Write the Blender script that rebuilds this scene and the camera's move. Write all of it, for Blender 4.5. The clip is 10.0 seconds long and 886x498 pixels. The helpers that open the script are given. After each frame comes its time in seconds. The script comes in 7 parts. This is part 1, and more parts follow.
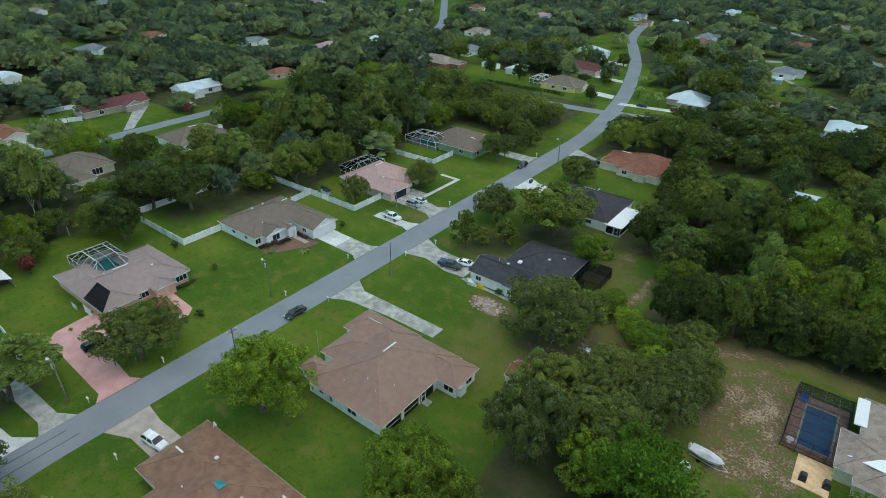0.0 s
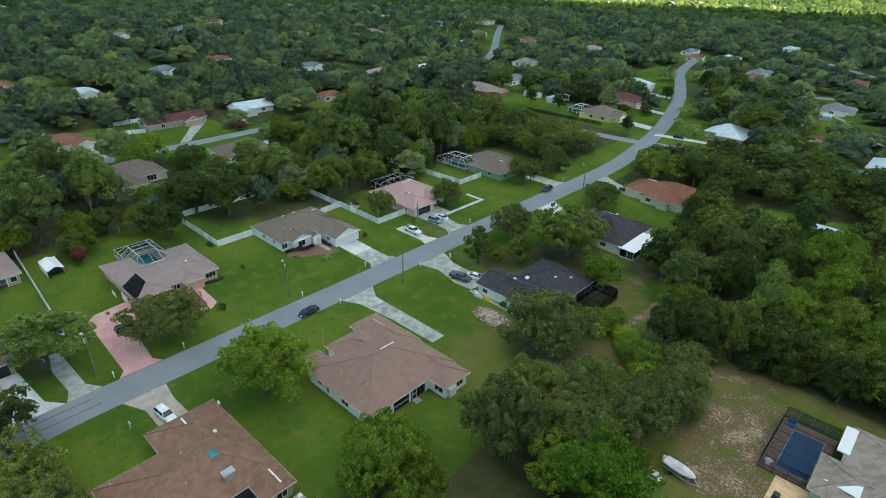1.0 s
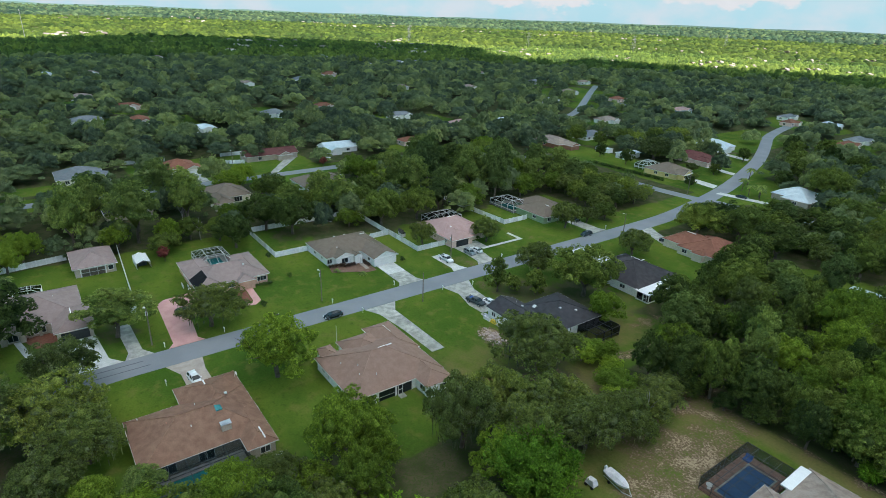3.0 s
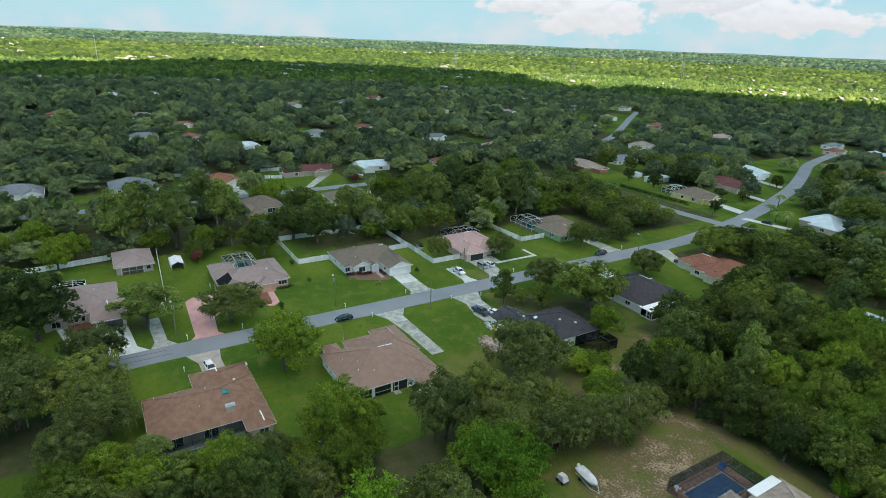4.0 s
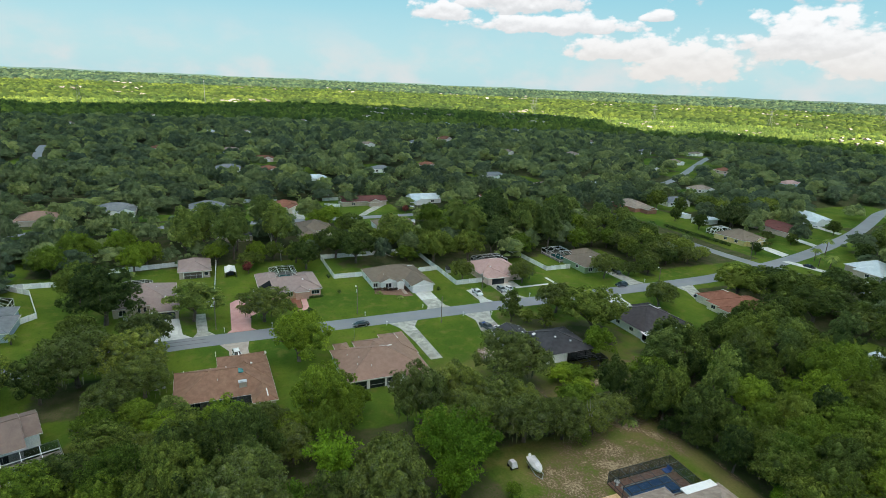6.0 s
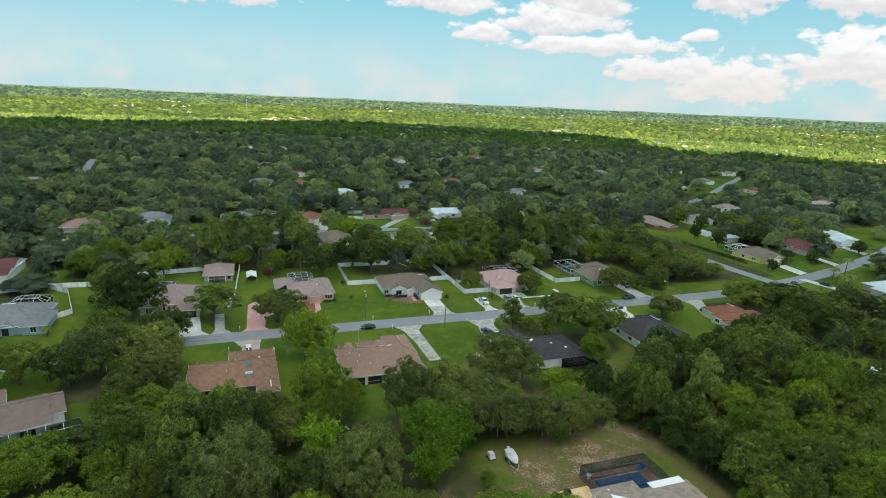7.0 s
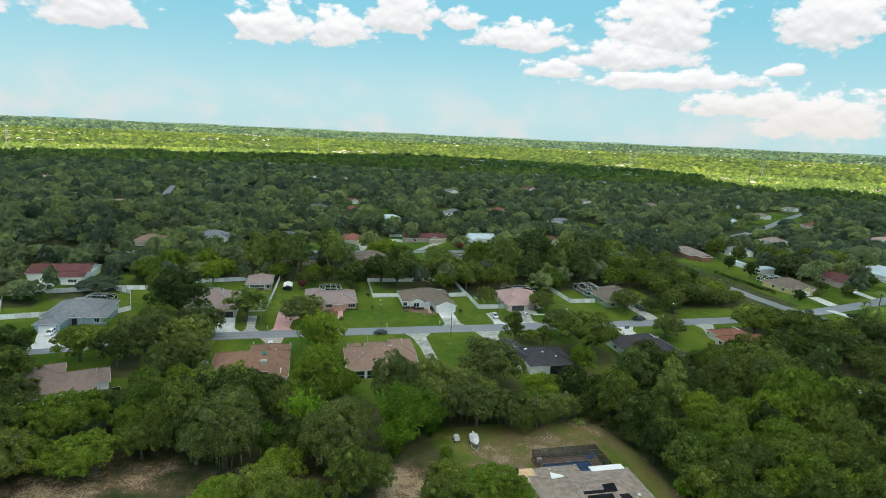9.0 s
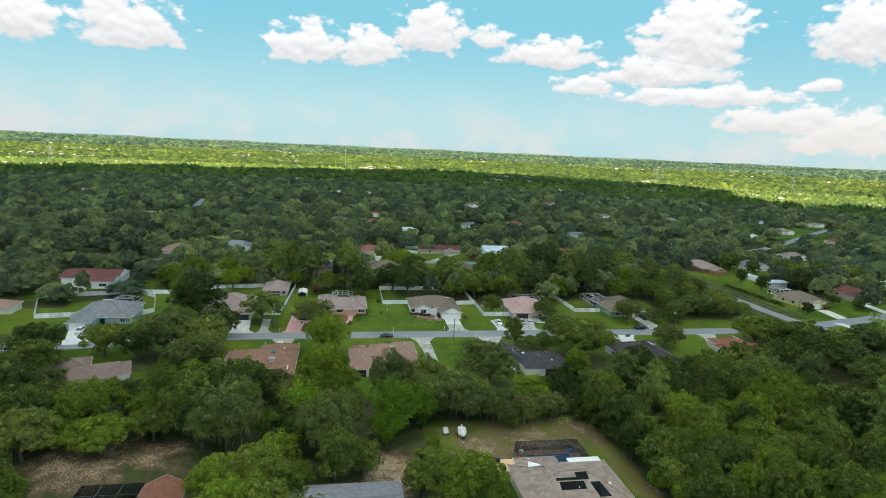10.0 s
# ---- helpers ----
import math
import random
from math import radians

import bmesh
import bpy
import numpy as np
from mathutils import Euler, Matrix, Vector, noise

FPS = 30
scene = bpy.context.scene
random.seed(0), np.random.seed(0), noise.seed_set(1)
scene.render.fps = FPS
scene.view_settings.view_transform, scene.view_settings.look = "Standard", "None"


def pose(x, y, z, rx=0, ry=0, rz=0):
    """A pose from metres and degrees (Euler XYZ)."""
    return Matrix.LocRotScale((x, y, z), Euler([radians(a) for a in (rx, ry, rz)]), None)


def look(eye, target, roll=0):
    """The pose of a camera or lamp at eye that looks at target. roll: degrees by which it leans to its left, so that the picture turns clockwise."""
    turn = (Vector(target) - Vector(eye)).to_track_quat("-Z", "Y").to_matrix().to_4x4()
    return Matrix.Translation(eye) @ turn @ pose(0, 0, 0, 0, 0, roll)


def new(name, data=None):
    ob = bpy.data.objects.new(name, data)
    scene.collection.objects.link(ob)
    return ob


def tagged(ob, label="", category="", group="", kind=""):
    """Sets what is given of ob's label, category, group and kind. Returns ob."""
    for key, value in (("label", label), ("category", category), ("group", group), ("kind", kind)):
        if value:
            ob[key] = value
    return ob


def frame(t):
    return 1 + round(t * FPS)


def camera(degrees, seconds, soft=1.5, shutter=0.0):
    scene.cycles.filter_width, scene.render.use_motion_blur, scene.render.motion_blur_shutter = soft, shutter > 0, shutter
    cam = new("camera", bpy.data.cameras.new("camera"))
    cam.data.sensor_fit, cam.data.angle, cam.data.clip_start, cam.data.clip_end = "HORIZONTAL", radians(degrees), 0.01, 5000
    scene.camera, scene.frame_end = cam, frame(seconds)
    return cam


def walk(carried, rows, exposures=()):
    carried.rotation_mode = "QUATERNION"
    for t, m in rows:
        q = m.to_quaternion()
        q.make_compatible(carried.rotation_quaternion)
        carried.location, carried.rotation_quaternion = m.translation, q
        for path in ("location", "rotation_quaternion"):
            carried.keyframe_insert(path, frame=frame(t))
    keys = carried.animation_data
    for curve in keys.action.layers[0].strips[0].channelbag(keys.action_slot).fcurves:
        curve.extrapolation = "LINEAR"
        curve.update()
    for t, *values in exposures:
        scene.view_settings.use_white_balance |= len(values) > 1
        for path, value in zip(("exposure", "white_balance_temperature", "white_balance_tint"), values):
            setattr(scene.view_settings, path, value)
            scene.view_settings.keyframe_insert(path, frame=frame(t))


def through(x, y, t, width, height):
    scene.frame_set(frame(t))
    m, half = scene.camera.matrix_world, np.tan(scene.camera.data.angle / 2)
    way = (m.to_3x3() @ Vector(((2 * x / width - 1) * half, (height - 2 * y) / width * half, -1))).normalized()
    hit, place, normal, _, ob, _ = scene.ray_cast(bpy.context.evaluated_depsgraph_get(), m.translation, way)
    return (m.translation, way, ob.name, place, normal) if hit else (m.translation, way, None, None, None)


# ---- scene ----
cam = camera(75.2, 10.0, soft=0.82)
METRES, EYE, TILT, LEAN, TURN = 125.0, 70.2, 0.917, 0.642, 36.3
ROWS = [
    (0.0, 0.0, 0.0, 0.0, 1.03, -30.64, -1.74),
    (0.5, 0.0365, -0.0254, 0.0005, 3.92, -29.38, -1.81),
    (1.0, 0.0775, -0.0515, 0.0011, 6.94, -28.05, -1.9),
    (1.5, 0.1194, -0.0764, 0.0021, 9.84, -26.77, -2.05),
    (2.0, 0.1633, -0.0999, 0.0037, 12.62, -25.53, -2.13),
    (2.5, 0.2082, -0.1217, 0.0054, 15.25, -24.34, -2.19),
    (4.0, 0.3485, -0.1792, 0.0068, 22.54, -21.03, -2.39),
    (4.5, 0.3963, -0.1942, 0.0064, 24.74, -20.01, -2.41),
    (5.0, 0.4445, -0.208, 0.0056, 26.84, -19.03, -2.42),
    (5.5, 0.4933, -0.2202, 0.0046, 28.86, -18.07, -2.45),
    (7.0, 0.6435, -0.2466, 0.0007, 34.54, -15.51, -2.47),
    (7.5, 0.6945, -0.2529, -0.0012, 36.32, -14.72, -2.48),
    (8.0, 0.7458, -0.2577, -0.0036, 38.06, -13.92, -2.47),
    (8.5, 0.7971, -0.261, -0.0061, 39.73, -13.17, -2.48),
    (9.0, 0.8484, -0.2627, -0.0087, 41.38, -12.45, -2.48),
    (9.5, 0.8998, -0.2638, -0.0113, 42.95, -11.78, -2.44),
    (10.0, 0.9453, -0.2717, -0.0141, 44.14, -10.98, -2.4),
]
walk(cam, [(t, pose(0, 0, EYE, TILT, LEAN, TURN) @ pose(METRES * x, METRES * y, METRES * z, 90 + pitch, roll, yaw)) for t, x, y, z, yaw, pitch, roll in ROWS],
     exposures=[(0.0, 1.73, 6450, 18), (2.5, 1.75, 6250, 18), (4.5, 1.77, 6550, 18), (7.0, 1.81, 6900, 18.5), (10.0, 1.82, 6900, 18.5)])

# ---- world, sun, exposure ----
SUN_EL, SUN_AZ = 58.0, 262.0   # degrees; azimuth to the left from +y
sun_dir = Vector((-math.sin(radians(SUN_AZ)) * math.cos(radians(SUN_EL)), math.cos(radians(SUN_AZ)) * math.cos(radians(SUN_EL)), math.sin(radians(SUN_EL))))
lamp = bpy.data.lights.new("sun", "SUN")
lamp.energy, lamp.angle, lamp.color = 3.9, radians(0.53), (1.0, 0.95, 0.86)
sun = new("sun", lamp)
sun.matrix_world = look(sun_dir * 900, (0, 0, 0))


class Net:
    """A small writer of node trees."""
    def __init__(self, tree):
        self.t = tree
        tree.nodes.clear()

    def node(self, kind, **props):
        n = self.t.nodes.new(kind)
        for k, v in props.items():
            setattr(n, k, v)
        return n

    def put(self, sock, v):
        if isinstance(v, (int, float, tuple, list)):
            sock.default_value = v
        else:
            self.t.links.new(v, sock)

    def math(self, op, a, b=0.0, c=0.0):
        n = self.node("ShaderNodeMath", operation=op)
        for s, v in zip(n.inputs, (a, b, c)):
            self.put(s, v)
        return n.outputs[0]

    def ramp(self, v, lo, hi, a=0.0, b=1.0):
        n = self.node("ShaderNodeMapRange", interpolation_type="SMOOTHSTEP")
        for s, w in zip(n.inputs, (v, lo, hi, a, b)):
            self.put(s, w)
        return n.outputs[0]

    def mix(self, f, a, b, blend="MIX"):
        n = self.node("ShaderNodeMix", data_type="RGBA", blend_type=blend)
        for i, v in ((0, f), (6, a), (7, b)):
            self.put(n.inputs[i], v)
        return n.outputs[2]

    def noise(self, vec, scale, detail=3.0, rough=0.55):
        n = self.node("ShaderNodeTexNoise")
        self.put(n.inputs["Vector"], vec)
        n.inputs["Scale"].default_value, n.inputs["Detail"].default_value, n.inputs["Roughness"].default_value = scale, detail, rough
        return n.outputs[0]


world = bpy.data.worlds.new("sky")
scene.world = world
world.use_nodes = True
n = Net(world.node_tree)
sky = n.node("ShaderNodeTexSky", sky_type="NISHITA", sun_disc=False, sun_elevation=radians(SUN_EL), sun_rotation=radians(-SUN_AZ), altitude=50.0, air_density=1.0, dust_density=1.2, ozone_density=1.3)
coord = n.node("ShaderNodeTexCoord").outputs["Generated"]
sep = n.node("ShaderNodeSeparateXYZ")
n.put(sep.inputs[0], coord)
az = n.math("MULTIPLY", n.math("ARCTAN2", n.math("MULTIPLY", sep.outputs[0], -1.0), sep.outputs[1]), 57.2958)
el = n.math("MULTIPLY", n.math("ARCSINE", sep.outputs[2]), 57.2958)
flat = n.node("ShaderNodeCombineXYZ")
n.put(flat.inputs[0], az), n.put(flat.inputs[1], n.math("MULTIPLY", el, 1.6))
billow = n.noise(flat.outputs[0], 0.42, 4.0, 0.5)


def cauliflower(vec):
    v = n.node("ShaderNodeTexVoronoi", feature="SMOOTH_F1", normalize=True)
    n.put(v.inputs["Vector"], vec)
    v.inputs["Scale"].default_value, v.inputs["Detail"].default_value, v.inputs["Roughness"].default_value = 0.62, 2.6, 0.48
    v.inputs["Lacunarity"].default_value, v.inputs["Smoothness"].default_value = 2.3, 0.35
    return n.math("SUBTRACT", 1.0, v.outputs["Distance"])


puff = cauliflower(flat.outputs[0])
above = n.node("ShaderNodeCombineXYZ")
n.put(above.inputs[0], az), n.put(above.inputs[1], n.math("MULTIPLY", n.math("ADD", el, 0.45), 1.6))
puff_above, billow_above = cauliflower(above.outputs[0]), n.noise(above.outputs[0], 0.42, 4.0, 0.5)
# each heap of cloud: azimuth, elevation of its middle, half width, half height, in degrees
HEAPS = [(115.5, 8.6, 3.6, 2.2), (108.6, 9.2, 5.0, 2.8), (93.4, 8.9, 4.2, 2.3), (87.6, 9.0, 3.0, 2.0), (82.0, 10.9, 4.2, 2.6), (76.6, 10.4, 2.2, 1.3),
         (70.8, 9.2, 5.6, 1.7), (67.6, 6.4, 3.6, 1.0), (58.2, 10.6, 5.4, 4.2), (60.6, 7.8, 6.6, 2.0), (57.0, 5.6, 8.2, 1.1)]
FIELD = [(48.2, 6.4, 1.6, 0.6), (45.5, 10.6, 4.2, 3.6), (50.2, 3.6, 6.4, 1.5), (45.5, 2.6, 6.0, 2.3), (36.0, 4.6, 6.0, 2.4), (30.0, 3.0, 7.0, 2.0),
         (36.0, 9.5, 5.0, 2.6), (24.0, 7.0, 6.0, 2.6), (124.0, 9.0, 4.0, 2.4), (10.0, 6.0, 7.0, 3.0), (140.0, 8.0, 7.0, 3.0),
         # wide heaps out of view, added to throw more light on the walls
         (160.0, 9.0, 12.0, 5.0), (-162.0, 8.0, 16.0, 6.0), (-128.0, 12.0, 20.0, 9.0), (-96.0, 9.0, 16.0, 7.0), (-66.0, 12.0, 18.0, 9.0), (-36.0, 8.0, 14.0, 6.0), (-12.0, 9.0, 10.0, 5.0)]
best, rel = None, 0.0
for a0, e0, w, h in HEAPS + FIELD:
    da = n.math("DIVIDE", n.math("SUBTRACT", az, a0), w)
    de = n.math("SUBTRACT", el, e0 - 0.25 * h)
    up = n.math("DIVIDE", n.math("MAXIMUM", de, 0.0), h * 1.25)
    down = n.math("DIVIDE", n.math("MINIMUM", de, 0.0), h * 0.6)
    d2 = n.math("ADD", n.math("MULTIPLY", da, da), n.math("ADD", n.math("MULTIPLY", up, up), n.math("MULTIPLY", down, down)))
    heap = n.math("SUBTRACT", 0.96, n.math("SQRT", d2))
    high = n.math("DIVIDE", de, h)
    if best is None:
        best, rel = heap, high
    else:
        over = n.ramp(n.math("SUBTRACT", heap, best), -0.08, 0.08)
        rel = n.math("ADD", n.math("MULTIPLY", rel, n.math("SUBTRACT", 1.0, over)), n.math("MULTIPLY", high, over))
        best = n.math("MAXIMUM", best, heap)
wobble = n.math("ADD", n.math("MULTIPLY", n.math("SUBTRACT", billow, 0.5), 1.5), n.math("MULTIPLY", n.math("SUBTRACT", puff, 0.62), 1.5))
dens = n.math("ADD", best, wobble)
cover = n.ramp(dens, 0.1, 0.4)
# high up and out of view the sky goes on with scattered cloud
upper = n.math("MULTIPLY", n.ramp(n.noise(coord, 3.2, 6.0), 0.5, 0.66), n.ramp(el, 13.0, 20.0))
cover = n.math("MAXIMUM", cover, upper)
relief = n.math("ADD", n.math("SUBTRACT", puff, puff_above), n.math("MULTIPLY", n.math("SUBTRACT", billow, billow_above), 1.4))
thick = n.ramp(n.math("ADD", n.math("MULTIPLY", rel, 0.55), n.math("MULTIPLY", relief, 0.9)), -0.35, 0.5)
white = n.mix(thick, (3.95, 4.42, 4.55, 1), (5.2, 5.75, 5.85, 1))
white = n.mix(n.ramp(el, 1.0, 6.0, 0.75, 0.0), white, (4.5, 4.72, 4.5, 1))
haze = n.ramp(el, 0.0, 6.5, 1.0, 0.0)
streak = n.math("MULTIPLY", haze, n.ramp(n.noise(flat.outputs[0], 0.16, 4.0), 0.38, 0.68))
tint = n.mix(n.ramp(el, 0.5, 12.0), (2.6, 4.45, 4.75, 1), (1.15, 3.65, 4.5, 1))
clear = n.mix(n.math("MULTIPLY", streak, 0.75), n.mix(0.92, sky.outputs[0], tint), (4.2, 4.5, 4.5, 1))
allsky = n.mix(cover, clear, white)
back = n.node("ShaderNodeBackground")
n.put(back.inputs[0], allsky)
back.inputs[1].default_value = 0.05
n.t.links.new(back.outputs[0], n.node("ShaderNodeOutputWorld").inputs[0])


# ---- materials ----
def mat(name, a, b, scale=1.0, rough=0.8, bump=0.0, bump_scale=20.0, metal=0.0, fine=None, per=None, lo=0.35, hi=0.65, spec=0.4, coat=0.0, speck=0.38):
    """Two tones mixed by noise of a real size, finer grain, relief; per: 'object' or 'island' varies brightness piece by piece."""
    m = bpy.data.materials.new(name)
    m.use_nodes = True
    n = Net(m.node_tree)
    pos = n.node("ShaderNodeNewGeometry")
    p = pos.outputs["Position"]
    col = n.mix(n.ramp(n.noise(p, scale, 4.0), lo, hi), (*a, 1), (*b, 1))
    grain = n.noise(p, fine or scale * 9, 3.0)
    col = n.mix(1.0, col, n.mix(grain, (1 - speck, 1 - speck, 1 - speck, 1), (1 + speck, 1 + speck, 1 + speck, 1)), "MULTIPLY")
    if per:
        r = pos.outputs["Random Per Island"] if per == "island" else n.node("ShaderNodeObjectInfo").outputs["Random"]
        col = n.mix(1.0, col, n.mix(r, (0.8, 0.8, 0.8, 1), (1.2, 1.2, 1.2, 1)), "MULTIPLY")
    s = n.node("ShaderNodeBsdfPrincipled")
    n.put(s.inputs["Base Color"], col)
    n.put(s.inputs["Roughness"], n.ramp(grain, 0.2, 0.8, max(0.02, rough - 0.1), min(1, rough + 0.1)))
    s.inputs["Metallic"].default_value, s.inputs["Specular IOR Level"].default_value, s.inputs["Coat Weight"].default_value = metal, spec, coat
    if bump:
        bn = n.node("ShaderNodeBump")
        bn.inputs["Strength"].default_value, bn.inputs["Distance"].default_value = 1.0, bump
        n.put(bn.inputs["Height"], n.noise(p, bump_scale, 4.0))
        n.put(s.inputs["Normal"], bn.outputs[0])
    n.t.links.new(s.outputs[0], n.node("ShaderNodeOutputMaterial").inputs[0])
    return m


def leaf_mat(name, dark, light, through=0.33, moss=None, tints=False, low=(0.62, 0.7, 0.72, 1), high=(1.5, 1.44, 1.02, 1), relief=None, shade_streaks=False):
    """Foliage: leaf by leaf, bough by bough and tree by tree variation, lit from both sides."""
    m = bpy.data.materials.new(name)
    m.use_nodes = True
    n = Net(m.node_tree)
    g = n.node("ShaderNodeNewGeometry")
    p = g.outputs["Position"]
    r = n.math("ADD", n.math("MULTIPLY", g.outputs["Random Per Island"], 0.4 if tints else 0.6), n.math("ADD", n.math("MULTIPLY", n.noise(p, 0.04, 2.0), 0.8), n.math("MULTIPLY", n.noise(p, 0.55, 3.0), 0.5)))
    col = n.mix(n.ramp(r, 0.35 if tints else 0.45, 1.15 if tints else 1.4), (*dark, 1), (*light, 1))
    tree = n.node("ShaderNodeObjectInfo").outputs["Random"]
    if tints:
        tree = n.math("POWER", n.node("ShaderNodeAttribute", attribute_name="tint").outputs["Fac"], 1.6)
    col = n.mix(1.0, col, n.mix(tree, low, high), "MULTIPLY")
    # wide dark bluish tone in the leaf colour imitates streaks of cloud shadow
    if shade_streaks:
        stand = n.math("ADD", n.math("MULTIPLY", n.noise(p, 0.0035, 3.0), 0.7), n.math("MULTIPLY", n.noise(p, 0.02, 2.0), 0.3))
        col = n.mix(1.0, col, n.mix(n.ramp(stand, 0.36, 0.64), (0.55, 0.68, 0.8, 1), (1.3, 1.22, 1.1, 1)), "MULTIPLY")
    if moss:
        col = n.mix(n.ramp(n.noise(p, 0.7, 3.0), 0.5, 0.68), col, (*moss, 1))
    col = n.mix(1.0, col, n.mix(n.ramp(n.noise(p, 4.5, 2.0), 0.3, 0.7), (0.6, 0.6, 0.6, 1), (1.4, 1.4, 1.4, 1)), "MULTIPLY")
    s = n.node("ShaderNodeBsdfPrincipled")
    n.put(s.inputs["Base Color"], col)
    s.inputs["Roughness"].default_value, s.inputs["Specular IOR Level"].default_value = 0.75, 0.05
    if relief:
        bn = n.node("ShaderNodeBump")
        bn.inputs["Distance"].default_value = relief[1]
        n.put(bn.inputs["Height"], n.noise(p, relief[0], 3.0, 0.6))
        n.put(s.inputs["Normal"], bn.outputs[0])
    t = n.node("ShaderNodeBsdfTranslucent")
    n.put(t.inputs[0], n.mix(1.0, col, (1.3, 1.35, 0.7, 1), "MULTIPLY"))
    mx = n.node("ShaderNodeMixShader")
    mx.inputs[0].default_value = through
    n.t.links.new(s.outputs[0], mx.inputs[1]), n.t.links.new(t.outputs[0], mx.inputs[2])
    n.t.links.new(mx.outputs[0], n.node("ShaderNodeOutputMaterial").inputs[0])
    return m


def screen_mat(name, tone, see):
    """Insect screen: partly see-through dark mesh."""
    m = bpy.data.materials.new(name)
    m.use_nodes = True
    n = Net(m.node_tree)
    d = n.node("ShaderNodeBsdfDiffuse")
    d.inputs[0].default_value = (*tone, 1)
    mx = n.node("ShaderNodeMixShader")
    mx.inputs[0].default_value = see
    n.t.links.new(d.outputs[0], mx.inputs[1]), n.t.links.new(n.node("ShaderNodeBsdfTransparent").outputs[0], mx.inputs[2])
    n.t.links.new(mx.outputs[0], n.node("ShaderNodeOutputMaterial").inputs[0])
    return m


def ground_mat():
    """Lawn, leaf litter and sand, by the sheet's own attributes and noise."""
    m = bpy.data.materials.new("ground")
    m.use_nodes = True
    n = Net(m.node_tree)
    p = n.node("ShaderNodeNewGeometry").outputs["Position"]
    litter, sand, dry = (n.node("ShaderNodeAttribute", attribute_name=k).outputs["Fac"] for k in ("litter", "sand", "dry"))
    wide, mid, small = n.noise(p, 0.035, 4.0), n.noise(p, 0.28, 4.0), n.noise(p, 2.5, 4.0, 0.65)
    grass = n.mix(n.ramp(wide, 0.35, 0.65), (0.058, 0.118, 0.016, 1), (0.116, 0.165, 0.022, 1))
    grass = n.mix(n.ramp(mid, 0.5, 0.72, 0.0, 0.75), grass, (0.145, 0.15, 0.038, 1))
    grass = n.mix(n.ramp(n.noise(p, 0.9, 4.0, 0.6), 0.5, 0.74, 0.0, 0.6), grass, (0.05, 0.085, 0.014, 1))
    grass = n.mix(n.ramp(n.math("ADD", dry, n.math("MULTIPLY", n.math("SUBTRACT", mid, 0.5), 0.8)), 0.25, 0.8), grass, (0.165, 0.15, 0.052, 1))
    grass = n.mix(1.0, grass, n.mix(small, (0.6, 0.6, 0.6, 1), (1.4, 1.4, 1.4, 1)), "MULTIPLY")
    under = n.mix(n.ramp(mid, 0.35, 0.65), (0.055, 0.066, 0.026, 1), (0.1, 0.09, 0.05, 1))
    under = n.mix(n.ramp(small, 0.45, 0.7), under, (0.05, 0.085, 0.018, 1))
    col = n.mix(n.ramp(n.math("ADD", litter, n.math("MULTIPLY", n.math("SUBTRACT", mid, 0.5), 0.7)), 0.35, 0.65), grass, under)
    fine = n.noise(p, 3.6, 4.0, 0.7)
    blot = n.math("ADD", sand, n.math("ADD", n.math("MULTIPLY", n.math("SUBTRACT", mid, 0.5), 0.9), n.math("ADD", n.math("MULTIPLY", n.math("SUBTRACT", small, 0.5), 0.8), n.math("MULTIPLY", n.math("SUBTRACT", fine, 0.5), 0.7))))
    earth = n.mix(n.ramp(small, 0.3, 0.7), (0.12, 0.074, 0.048, 1), (0.2, 0.138, 0.092, 1))
    col = n.mix(n.ramp(blot, 0.36, 0.6), col, earth)
    col = n.mix(n.ramp(blot, 0.53, 0.74), col, n.mix(fine, (0.28, 0.205, 0.12, 1), (0.48, 0.385, 0.26, 1)))
    s = n.node("ShaderNodeBsdfPrincipled")
    n.put(s.inputs["Base Color"], col)
    s.inputs["Roughness"].default_value, s.inputs["Specular IOR Level"].default_value = 1.0, 0.02
    bn = n.node("ShaderNodeBump")
    bn.inputs["Distance"].default_value = 0.12
    n.put(bn.inputs["Height"], n.noise(p, 5.0, 5.0, 0.7))
    n.put(s.inputs["Normal"], bn.outputs[0])
    n.t.links.new(s.outputs[0], n.node("ShaderNodeOutputMaterial").inputs[0])
    return m


def cloud_mat():
    m = bpy.data.materials.new("cloud_vapour")
    m.use_nodes = True
    n = Net(m.node_tree)
    d, t = n.node("ShaderNodeBsdfDiffuse"), n.node("ShaderNodeBsdfTranslucent")
    d.inputs[0].default_value, t.inputs[0].default_value = (0.9, 0.9, 0.92, 1), (0.87, 0.885, 0.91, 1)
    mx = n.node("ShaderNodeMixShader")
    mx.inputs[0].default_value = 0.78
    n.t.links.new(d.outputs[0], mx.inputs[1]), n.t.links.new(t.outputs[0], mx.inputs[2])
    n.t.links.new(mx.outputs[0], n.node("ShaderNodeOutputMaterial").inputs[0])
    return m


GROUND = ground_mat()
ASPHALT = mat("asphalt", (0.215, 0.228, 0.248), (0.245, 0.258, 0.278), 0.12, 0.9, 0.01, 30, fine=4, speck=0.13)
PATCH = mat("asphalt_patch", (0.1, 0.11, 0.125), (0.13, 0.14, 0.15), 0.6, 0.9)
CONCRETE = mat("old_concrete", (0.3, 0.3, 0.275), (0.47, 0.46, 0.42), 0.6, 0.9, 0.01, 20, fine=3, speck=0.24)
CONCRETE_NEW = mat("pale_concrete", (0.52, 0.53, 0.51), (0.64, 0.64, 0.62), 0.5, 0.85)
CONCRETE_TAN = mat("tan_concrete", (0.37, 0.31, 0.27), (0.46, 0.39, 0.34), 0.5, 0.9, speck=0.25)
